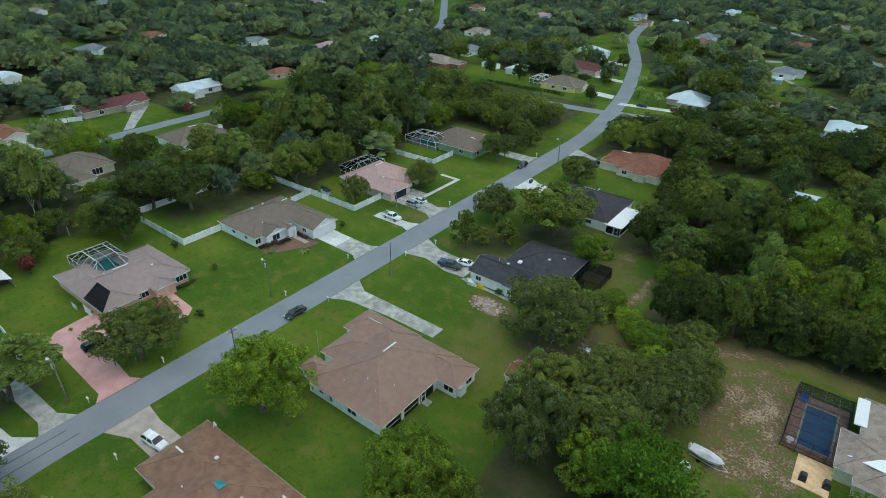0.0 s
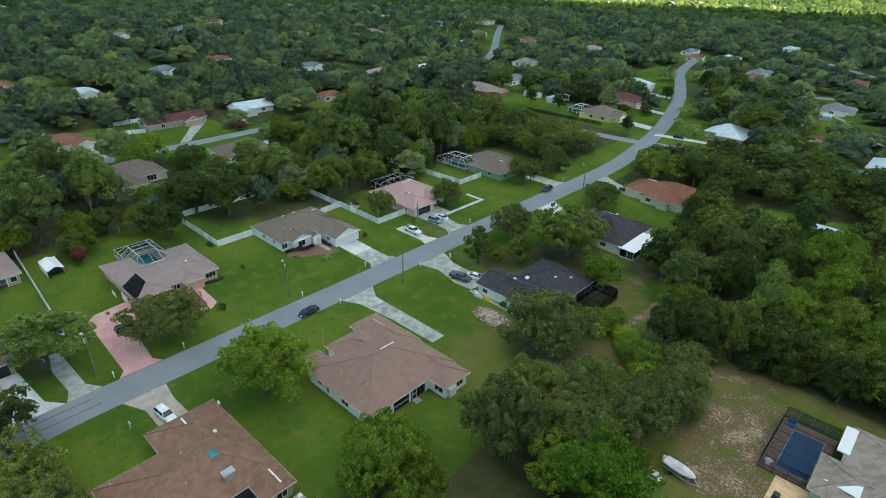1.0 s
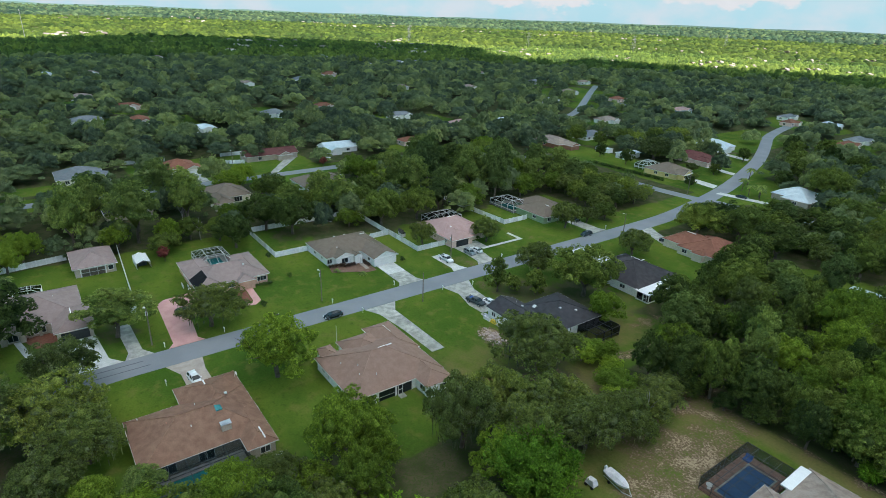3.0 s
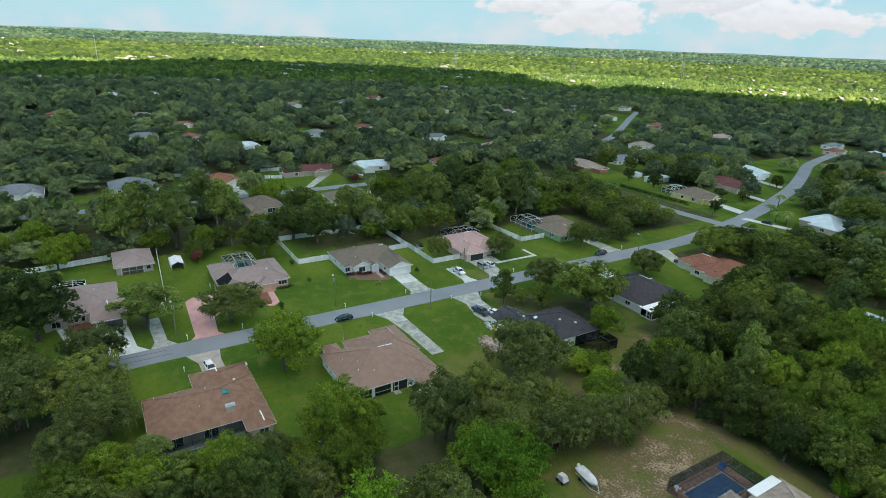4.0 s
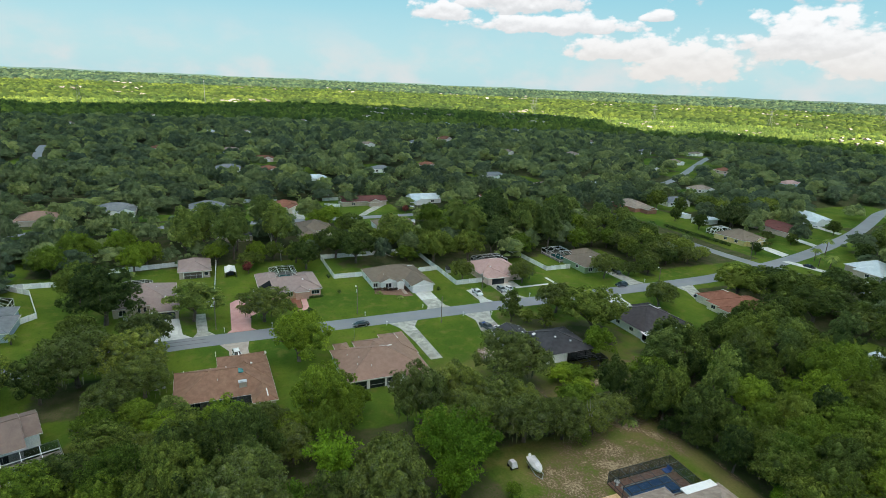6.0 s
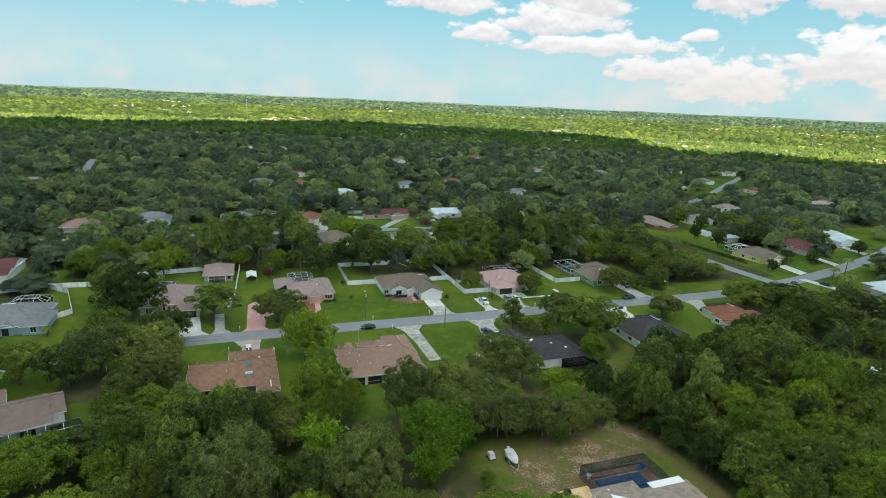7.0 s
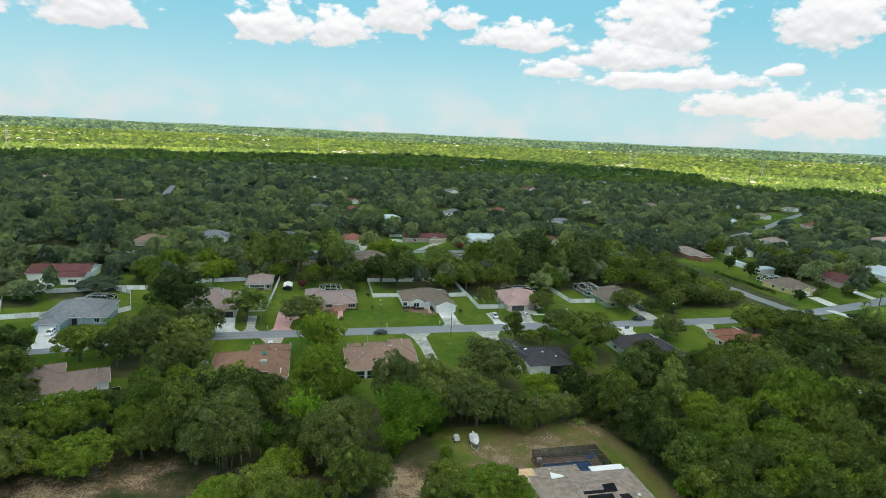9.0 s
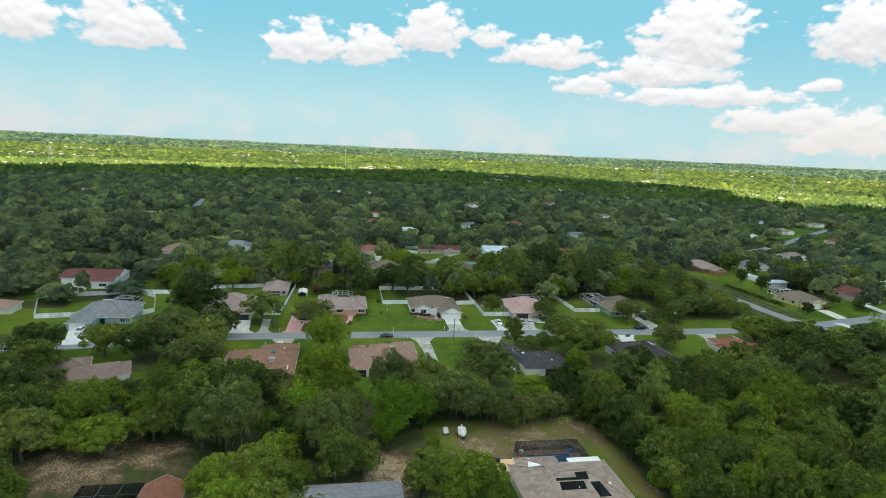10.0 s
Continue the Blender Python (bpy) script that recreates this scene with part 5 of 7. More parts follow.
_d = [(0, 0, 1.0)] + [(0.62 * math.cos(1.047 * i), 0.62 * math.sin(1.047 * i), 0.74) for i in range(6)] + [(math.cos(1.047 * i + 0.5), math.sin(1.047 * i + 0.5), 0.08) for i in range(6)] + [(0.72 * math.cos(1.047 * i), 0.72 * math.sin(1.047 * i), -0.7) for i in range(6)]
_f = [(0, 1 + i, 1 + (i + 1) % 6) for i in range(6)]
for _k in (1, 7):
    _s = 0 if _k == 1 else 1
    for _i in range(6):
        _a, _b, _c, _e = _k + _i, _k + (_i + 1) % 6, _k + 6 + _i, _k + 6 + (_i + 1) % 6
        _f += [(_a, _c, _b), (_b, _c, _e)] if _s == 0 else [(_a, _c, _e), (_a, _e, _b)]
HALF = (np.array(_d[:13]), np.array(_f[:18]))
ICO0 = (np.array([[0, 0, 1.0], [1, 0, 0.1], [0.3, 0.95, -0.1], [-0.8, 0.6, 0.1], [-0.8, -0.6, -0.1], [0.3, -0.95, 0.1], [0, 0, -1.0]]), np.array([[0, 1, 2], [0, 2, 3], [0, 3, 4], [0, 4, 5], [0, 5, 1], [6, 2, 1], [6, 3, 2], [6, 4, 3], [6, 5, 4], [6, 1, 5]]))


def crown(rs, R, H, lobes, leaves, size, sub=None, cone=0.0, core=0.62, knobs=15):
    """Vertices, triangles and quads of a crown R wide and H high over z = 0: boughs round a domed head, with knobs of leaf clumps on them."""
    k = np.arange(lobes) + 0.5
    up = 1 - 1.45 * k / lobes
    ang = k * 2.39996 + rs.uniform(-0.35, 0.35, lobes)
    out = np.sqrt(1 - up ** 2) * (1 - cone * np.clip(up, 0, 1))
    a0, a1 = rs.uniform(0, 6.28, 2)
    bulge = (1 + 0.2 * np.cos(ang - a0) + 0.14 * np.cos(2 * ang + a1)) * rs.uniform(0.7, 1.12, lobes)
    lr = R * rs.uniform(0.19, 0.39, lobes) * min(1.35, (24 / lobes) ** 0.5) * (1 - 0.4 * cone * np.clip(up, 0, 1))
    lz = np.minimum(lr * 0.92, H * 0.3)
    c = np.stack([np.cos(ang) * out * (R - lr * 0.8) * bulge, np.sin(ang) * out * (R - lr * 0.8) * bulge, H * 0.44 + up * (H * 0.56 - lz * 0.8) * (0.6 + 0.4 * bulge)], -1)
    c[:, 2] = np.maximum(c[:, 2], lz * 0.8)
    sub = sub or ICO0
    inner = sub[0] * np.array([R * 0.62 * (1 - 0.5 * cone), R * 0.62 * (1 - 0.5 * cone), H * 0.36]) + np.array([0, 0, H * 0.45])
    V, T, k0 = [inner], [sub[1]], len(inner)
    for i in range(lobes):
        s = sub[0] * np.array([lr[i], lr[i], lz[i]]) * core * rs.uniform(0.84, 1.12, (len(sub[0]), 1)) + c[i]
        T.append(sub[1] + k0)
        V.append(s)
        k0 += len(s)
    if leaves:
        d0 = rs.normal(size=(lobes, knobs, 3))
        d0[:, :, 2] = np.abs(d0[:, :, 2]) * 0.9 - 0.2
        d0 /= np.linalg.norm(d0, axis=2, keepdims=True)
        ext = np.stack([lr, lr, lz], -1)[:, None]
        kc = (c[:, None] + d0 * ext * 0.8).reshape(-1, 3)
        kr = np.repeat(lr, knobs) * rs.uniform(0.2, 0.44, lobes * knobs)
        pick = rs.choice(len(kc), leaves * 2, p=kr ** 2 / (kr ** 2).sum())
        d = rs.normal(size=(leaves * 2, 3))
        d[:, 2] += 0.3
        d /= np.linalg.norm(d, axis=1, keepdims=True)
        p = kc[pick] + d * (kr[pick] * rs.uniform(0.72, 1.12, leaves * 2))[:, None]
        deep = np.zeros(len(p), bool)
        for i in range(lobes):
            deep |= np.sum(((p - c[i]) / np.array([lr[i], lr[i], lz[i]])) ** 2, 1) < 0.6
        p, d = p[~deep][:leaves], d[~deep][:leaves]
        k = len(p)
        nrm = d * 1.1 + rs.normal(size=(k, 3)) * 0.42 + np.array([0, 0, 0.15])
        nrm /= np.linalg.norm(nrm, axis=1, keepdims=True)
        a = np.cross(nrm, rs.normal(size=(k, 3)))
        a /= np.linalg.norm(a, axis=1, keepdims=True)
        b = np.cross(nrm, a)
        sz = size * rs.uniform(0.5, 1.25, (k, 1))
        w = [sz * rs.uniform(0.65, 1.3, (k, 1)) for _ in range(3)]
        q = np.stack([p + a * w[0], p + (-0.5 * a + 0.87 * b) * w[1], p + (-0.5 * a - 0.87 * b) * w[2]], 1).reshape(-1, 3)
        V.append(q)
        T.append(np.arange(k0, k0 + 3 * k).reshape(-1, 3))
    V = np.concatenate(V)
    V[:, :2] *= R / np.percentile(np.hypot(V[k0:, 0], V[k0:, 1]) if leaves else np.hypot(V[:, 0], V[:, 1]), 96)
    return V, np.concatenate(T), np.zeros((0, 4), int)


def raw_mesh(name, v, tris, quads, material):
    me = bpy.data.meshes.new(name)
    me.vertices.add(len(v))
    me.vertices.foreach_set("co", v.astype(np.float32).ravel())
    loops = np.concatenate([tris.ravel(), quads.ravel()]).astype(np.int32)
    me.loops.add(len(loops))
    me.loops.foreach_set("vertex_index", loops)
    k = len(tris) + len(quads)
    me.polygons.add(k)
    start = np.concatenate([np.arange(len(tris)) * 3, len(tris) * 3 + np.arange(len(quads)) * 4]).astype(np.int32)
    me.polygons.foreach_set("loop_start", start)
    me.materials.append(material)
    me.update(calc_edges=True)
    me.validate()
    return me


def trunk(rs, R, base, H, r, bark, limbs=6, lean=0.3, depth=0.55):
    s = Shape()
    p, q = Vector((0, 0, -0.3)), Vector((rs.uniform(-lean, lean), rs.uniform(-lean, lean), base))
    s.tube(p, q, r * 1.25, r * 0.85, 8)
    for i in range(limbs):
        a = 2 * math.pi * (i + rs.uniform(0, 0.6)) / limbs
        t = rs.uniform(0.35, 0.75)
        e = Vector((math.cos(a) * R * t, math.sin(a) * R * t, base + H * rs.uniform(0.25, depth)))
        m = q.lerp(e, 0.45) + Vector((0, 0, H * 0.08))
        s.tube(q - Vector((0, 0, r)), m, r * 0.6, r * 0.36, 6)
        s.tube(m, e, r * 0.36, r * 0.12, 5)
        f = e + Vector((rs.uniform(-1, 1), rs.uniform(-1, 1), rs.uniform(0.2, 1))) * R * 0.2
        s.tube(m.lerp(e, 0.4), f, r * 0.2, r * 0.06, 4)
    return s


PROTO = {}


def tree_kind(key, name, label, category, R, base, H, lobes, leaves, size, leaf, bark=None, variants=3, moss=False, r=0.32, **kw):
    """Models of one kind of tree, of crown radius R; kept aside until planted."""
    PROTO[key] = (name, label, category, R, [])
    for i in range(variants):
        rs = np.random.RandomState(hash_of(key) + 17 * i)
        v, t, q = crown(rs, R, H, lobes, leaves, size, **kw)
        v = v + np.array([0, 0, base])
        meshes = [("crown", raw_mesh("crown", v, t, q, leaf))]
        meshes.append(("trunk", trunk(rs, R, base + 0.1 * H, H, r, bark or BARK, limbs=3 if key in ("thicket", "wood", "tall") else 6).mesh("trunk", bark or BARK)))
        if moss:
            k = 110
            a, rad = rs.uniform(0, 2 * np.pi, k), R * np.sqrt(rs.uniform(0.2, 0.72, k))
            z = base + H * rs.uniform(0.2, 0.62, k)
            p = np.stack([np.cos(a) * rad, np.sin(a) * rad, z], -1)
            w, ln, tw = rs.uniform(0.04, 0.14, (k, 1)), rs.uniform(0.5, 1.7, (k, 1)), rs.uniform(0, np.pi, k)
            side = np.stack([np.cos(tw), np.sin(tw), 0 * tw], -1) * w
            down = np.array([[0, 0, -1.0]]) * ln
            quad = np.stack([p - side, p + side, p + side * 0.3 + down, p - side * 0.3 + down], 1).reshape(-1, 3)
            meshes.append(("moss", raw_mesh("moss", quad, np.zeros((0, 3), int), np.arange(4 * k).reshape(-1, 4), MOSS)))
        PROTO[key][4].append(meshes)


def hash_of(text):
    return sum((i + 3) * ord(c) for i, c in enumerate(text)) % 9973


tree_kind("oak", "oak_tree", "broad green oak with a rounded crown", "tree", 5.8, 1.5, 8.0, 28, 8400, 0.18, L_OAK, variants=4)
tree_kind("mossy", "live_oak", "grey-green live oak hung with pale moss", "tree", 5.8, 1.4, 8.0, 28, 8200, 0.18, L_MOSS, variants=3, moss=True)
tree_kind("bright", "bright_tree", "bright yellow-green leafy tree", "tree", 4.4, 0.5, 7.8, 18, 5600, 0.18, L_BRIGHT, variants=2)
tree_kind("sunny", "yellow_green_tree", "rounded yellow-green leafy tree", "tree", 6.2, 1.2, 8.0, 28, 8400, 0.185, L_SUNNY, variants=2)
tree_kind("tall", "tall_tree", "tall dark green woodland tree", "tree", 4.6, 2.0, 11.0, 24, 4400, 0.23, L_PINE, variants=3, cone=0.3, r=0.26)
tree_kind("wood", "woodland_tree", "leafy green woodland tree", "tree", 5.6, 0.9, 10.0, 24, 4200, 0.25, L_WOOD, variants=4)
tree_kind("thicket", "woodland_tree", "leafy green woodland tree", "tree", 5.6, 0.9, 10.0, 18, 2000, 0.4, L_WOOD, variants=3)
tree_kind("bush", "shrub", "rounded green garden shrub", "shrub", 1.0, 0.05, 1.7, 6, 500, 0.13, L_BUSH, variants=2, r=0.05)
tree_kind("red", "red_shrub", "small dark red leafy tree", "tree", 1.8, 0.6, 3.2, 8, 900, 0.16, L_RED, variants=1, r=0.08)
tree_kind("hedge", "hedge_shrub", "low clipped maroon hedge shrub", "shrub", 0.8, 0.02, 1.0, 5, 300, 0.11, L_HEDGE, variants=2, r=0.04)
tree_kind("column", "young_tree", "dense upright dark green tree", "tree", 3.0, 0.6, 8.4, 22, 3600, 0.2, L_OAK, variants=2, cone=0.35, r=0.16)
turns = random.Random(11)
PLANTED = []


def plant(key, x, y, radius, tall=1.0, group=""):
    name, label, category, R, variants = PROTO[key]
    meshes = variants[turns.randrange(len(variants))]
    s = radius / R
    t = thing(name, (0, 0, 0), label, category, group or name.replace("_", " ") + "s")
    t.matrix_basis = Matrix.Translation((x, y, float(land(x, y)))) @ Matrix.Rotation(turns.uniform(0, 6.28), 4, "Z") @ Matrix.Diagonal((s * turns.uniform(0.88, 1.1), s * turns.uniform(0.88, 1.1), s * tall, 1))
    for part_name, me in meshes:
        ob = new(part_name, me)
        ob.parent = t
        if part_name == "moss":
            ob["kind"] = "stuff"
    if radius > 2.5:
        PLANTED.append((x, y, radius))
    return t


def grove(key, spots):
    for x, y, r, *k in spots:
        plant(key, x, y, r, k[0] if k else 1.0)


# garden and street trees
grove("wood", [(-46, -38, 6.8, 0.9), (-53, -44, 6.4, 0.8), (-34, -39, 6.5), (-24, -31, 7.0), (-12, -24, 6.4), (-39.4, 197, 9.0, 0.66), (-30, 160, 8.5, 0.66), (-36, 172, 7.0, 0.78), (-33.6, 246, 10.0, 0.66), (-72, 205, 7, 0.62), (-66, 214, 8, 0.58), (-74, 220, 6, 0.50), (-60, 226, 6.4, 0.56), (-48, 214, 8.0, 0.66), (-30, 222, 9.0, 0.66), (-58, 208, 7, 0.74)])
grove("wood", [(-40, 232, 8.0, 0.66), (-40, 166, 5.6, 1.0), (-38.4, 177, 5.8, 1.05), (-41, 187, 5.4, 0.95), (-34, 137, 4.2), (-38, 141.4, 3.6), (-33, 147, 4.6), (-37, 154.6, 4.6), (-34, 162, 4.8), (-4, 14, 6.4), (-8, -28, 7.6, 0.8), (12, 42, 5.4), (14.4, -16, 5.0), (-2, 34, 6.2, 0.8), (-30, 12, 7.0, 0.7), (-34, -2, 6.4, 0.6), (-102.4, -9.6, 9.4, 0.95), (-88, -14, 5.6, 0.9), (-25, -8, 7.0, 0.62), (-20, -24, 7.0, 0.7)])
grove("oak", [(-131, 101.5, 8.4), (-131.5, 117, 7.6), (-140, 72.3, 8.6, 0.9), (-148, 66, 7.6), (-137.5, 52.5, 6.6), (-152, 103, 6.0), (-162, 87, 4.4), (-143.5, 32.4, 5.0, 0.8), (-146, 50, 5.0)])
grove("oak", [(-54.8, 121.1, 10.5, 0.8), (-64.8, 192.2, 9, 0.83), (-53.1, 200, 9, 0.86), (-94.6, 178.4, 4.2), (-57.8, 279.9, 9.5), (-65.5, -28, 6.6, 0.95), (-119.6, -18, 8.4, 1.0), (-66, -46, 7.0, 0.9)])
grove("mossy", [(-66.5, 158, 6.6, 0.8), (-10.4, 80.5, 5.2, 1.05), (-9.8, 87.5, 4.2, 0.95), (-108.9, 104.3, 4.6, 1.1), (-100.2, 124.2, 5.2), (-96, 158, 6.0), (-91.8, 32.2, 7.4, 0.85), (-35.9, 84.6, 9.6, 0.85), (-71.8, 120.1, 6.2), (-66.5, -11, 8.6, 0.95), (-65.5, -0.5, 8.6, 0.85), (-82, 2, 6.5), (-27.3, 65.5, 6.4, 1.15), (-21.1, 70.5, 6.8, 0.9), (-19, 77, 6.2, 0.85), (-12.6, 94.5, 4.6, 0.8), (-13, 80, 5.4, 0.9), (-25.4, 56, 6.4, 1.35), (-12.4, 73, 6.4, 1.0), (-16, 63, 6.6, 1.0), (-57, 3, 7.0, 0.85), (-50, -3.5, 6.0, 0.9), (-8, 43, 5.6, 1.2), (2.4, 40.8, 7.6, 1.15), (-2.0, 19.6, 8.4, 1.1), (-33.6, 26.2, 4.6, 1.0), (-22, 29.6, 4.8, 1.0)])
grove("oak", [(-10, 10, 7.4, 1.2), (-18, 20, 7.2, 1.25), (10.6, 61, 4.2, 0.7)])
grove("bright", [(-15.6, 56.4, 4.6), (-30.6, 100, 3.8, 0.6), (-33, 95.4, 3.6, 0.6), (-34.6, 99, 3.2, 0.55), (-19.8, 90, 4.4, 0.7), (-23.4, 94.4, 3.4, 0.65), (-17.4, 86.4, 3.4, 0.7), (-26.5, 97.5, 3.0, 0.6), (-42, 113.4, 4.6), (1.6, 62.6, 1.7, 0.9), (15.8, 20.6, 5.4, 0.8), (-38, 7.8, 4.4, 0.8), (26, 71, 3.4)] )
grove("sunny", [(-63.6, 37.6, 8.4, 1.08), (-40.5, -4.4, 5.4, 0.95), (-44.5, 2.6, 4.4, 0.9), (-36.4, 44.4, 4.6, 0.95), (-34.0, 37.4, 7.0, 1.3), (-28.6, 41.0, 5.0, 1.2), (-24.6, 36.4, 5.0, 1.1), (-30, 30.4, 4.6, 0.85), (-17.8, -12.9, 8.0, 0.9), (-3.2, -5.4, 7.6, 0.65), (-20, 1.6, 6.8, 1.1), (-1, 149, 8.4, 1.15), (-28.6, 18.0, 6.6, 1.2), (-37.4, 19.4, 3.6, 1.1), (13, 120.5, 5.4, 1.2), (26.4, 125.6, 6.0, 1.15), (27, 106.5, 4.2, 0.9), (20.4, 67.6, 7.6, 0.75), (-152, 36, 5.4), (-156, -2, 6.4), (-154, 22, 5.4), (-22, 18, 6.0, 1.1), (6, 30, 5.6, 0.9), (-150, -6, 6.0), (-151, -31, 7.4), (-164, -25, 8.0), (-170, -12, 7.0), (-4, 124, 6.0), (12, 132, 6.4), (-160, 58, 5.0)])
grove("mossy", [(-101, 184, 5.4, 0.85), (-101.6, 206, 5.6, 0.85), (-109, 196, 6.0, 0.9), (-118, 211, 6.2, 0.9), (-124, 190, 6.6, 0.9), (-148, 284, 8.6, 0.9), (-154, 294, 7.0, 0.9), (-121, 279, 3.8, 0.8), (-112.4, 268, 2.2, 0.8), (-96, 170, 4.0, 0.9)])
grove("oak", [(-102.4, 195, 5.6, 0.8), (-110, 185, 5.4, 0.95), (-110, 210, 6.0, 0.9), (-105, 216.5, 4.4, 0.8), (-118, 200, 6.0, 0.95), (-127, 204, 6.4, 0.95), (-134, 213, 6.4, 0.9), (-128, 217, 4.6, 0.8), (-137, 198, 6.4, 1.0), (-143, 210, 6.4, 0.95), (-117, 187, 5.6, 1.0), (-164, 330, 8.0, 0.9), (-172, 300, 7.0, 0.9)])
grove("column", [(-69.3, 102.4, 3.6, 1.0), (-62.7, 110.2, 3.4, 0.75), (-6.6, 83, 1.9, 0.9), (-67.5, 107, 2.6, 0.6)])
grove("tall", [(-42.0, 8.6, 3.8, 0.7), (-98, 13.2, 8.0, 0.55), (-142.9, 150.8, 8.0), (-135, 157.5, 7.0, 1.1), (-146.2, 170, 8.5), (-160, 140, 8.0), (-150, 128, 7.0), (-140, 135, 6.0), (-170, 150, 8.0), (-165, 45, 7.5), (-176, 46, 6.4, 0.9), (-157, 28, 7.5), (-160, 11, 7.6), (-168, 30, 7.0), (-160, 80, 5.6, 0.8), (-172, 18, 7.0)])
grove("thicket", [(-149, 262, 4.2), (-168, 264, 4.0), (-186, 285, 5.0), (-148, 286, 4.0), (-112, 284, 3.0), (-160, 300, 5.5), (-152, 322, 5.0), (-120, 328, 4.0), (-178, 296, 6.0), (-172, 318, 6.0), (-166, 338, 5.5), (-128, 318, 2.6), (-200, 280, 6.0), (-104, 250, 3.0), (-70, 300, 5.0), (-50, 305, 5.5), (-80, 288, 4.6), (-86, 308, 6.0), (-94, 330, 6.0), (-104, 352, 6.4), (-76, 322, 6.0), (-60, 328, 5.4), (-86, 352, 6.4), (-70, 346, 6.0), (-116, 374, 6.0), (-98, 376, 6.4), (-52, 268, 5.0), (-46, 284, 5.0), (-44, 256, 5.4)])
for i in range(24):
    plant("bush", -158 + i * 1.75, 247.4 + 0.06 * i, 1.25, 0.9, group="long hedge by the yellow house")
for x, y, r in ((-108.1, 58.2, 0.9), (-94.6, 45.9, 1.0), (-124.2, 58.0, 1.1), (-109.6, 27.8, 0.5), (-101, 91.4, 1.0), (-46, 90, 1.1), (-52, 90.4, 0.9), (-99.6, 108.6, 0.7), (-103.6, 123.4, 0.8)):
    plant("bush", x, y, r)
plant("red", -137.6, 31.6, 2.2)
plant("red", -220, 121, 2.2)
for i in range(6):
    plant("bush", -107.2, 48.8 + i * 0.72, 0.62, 0.7, group="hedge by the peach house")
for i in range(5):
    plant("hedge", -107.6 + 0.1 * i, 70.6 + i * 1.0, 0.85, group="hedge by the white house")
    plant("hedge", -106.0, 74.6 + i * 0.8, 0.8, group="hedge by the white house")
    plant("hedge", -107.8 + i * 1.2, 81.0, 0.8, group="hedge by the white house")


# ---- woods ----
HOUSES = [(ob.matrix_basis.translation.x, ob.matrix_basis.translation.y) for ob in scene.objects if ob.type == "EMPTY" and ob.get("category") in ("house", "trailer home", "workshop", "detached garage", "pool enclosure", "trailer", "garden shed", "patio room")]
HX = np.array(HOUSES)
ROADS = [((-60, -420), (-75, -45)), ((-75, -45), (-83, 10)), ((-83, 10), (-84, 205)), ((-84, 205), (-100, 285)), ((-100, 285), (-127, 364)), ((-127, 364), (-153, 420)), ((-153, 420), (-166, 490)), ((-89, 237), (-217, 220)), ((-88, 239), (-25, 256)), ((-25, 256), (120, 270)), ((-216, -220), (-217, 215)), ((-268, 341), (-294, 387)), ((-294, 387), (-420, 560)), ((-432, -70), (-465, -96)), ((-465, -96), (-560, -110)), ((-110, 590), (-78, 547)), ((-78, 547), (-48, 513)), ((-48, 513), (-20, 465)), ((-20, 465), (0, 420)), ((-96, 392), (-37, 417.5)), ((-37, 417.5), (-4, 432)), ((-45, 362), (-10.6, 305))]


def road_gap(x, y):
    d = np.full(np.shape(x), 1e9)
    for (ax, ay), (bx, by) in ROADS:
        t = np.clip(((x - ax) * (bx - ax) + (y - ay) * (by - ay)) / ((bx - ax) ** 2 + (by - ay) ** 2), 0, 1)
        d = np.minimum(d, np.hypot(x - ax - t * (bx - ax), y - ay - t * (by - ay)))
    return d


def off_houses(x, y, home):
    """Clear of the houses and of their open gardens on the near side."""
    keep = np.ones(np.shape(x), bool)
    for hx, hy in HX:
        d = math.hypot(40 - hx, 20 - hy)
        ux, uy, front = (40 - hx) / d, (20 - hy) / d, min(15.0, 0.024 * d) if hx < -150 or hy > 190 else 1.0
        along, across = (x - hx) * ux + (y - hy) * uy, (y - hy) * ux - (x - hx) * uy
        keep &= ((along - front) / (home + front)) ** 2 + (across / home) ** 2 > 1
    return keep


def spots(rs, x0, x1, y0, y1, step, room=5.0, home=11.0):
    """Places for trees on a loosened grid, off lawns, roads and houses."""
    gx, gy = np.meshgrid(np.arange(x0, x1, step), np.arange(y0, y1, step), indexing="ij")
    x, y = gx.ravel() + rs.uniform(-0.42, 0.42, gx.size) * step, gy.ravel() + rs.uniform(-0.42, 0.42, gx.size) * step
    keep = (lawn(x, y) < 0.45) & (road_gap(x, y) > 6.5 + room * 0.4)
    keep &= off_houses(x, y, home)
    return x[keep], y[keep]


rs = np.random.RandomState(4)
CLUMPS = ((-8.2, 61.2, 4.0, 8.6), (-11.4, 60.6, 5.0, 10.4), (-5.4, 55.0, 5.6, 10.6), (-4.4, 27.2, 3.4, 8.0), (-9.6, 54, 5.6, 13.2), (-9.5, 34.6, 5.0, 13.2), (-0.6, 52.6, 4.4, 8.4), (19.5, 104.9, 1.2, 3.0))   # bamboo
PLANTED += [(x, y, r + 2) for x, y, r, h in CLUMPS]
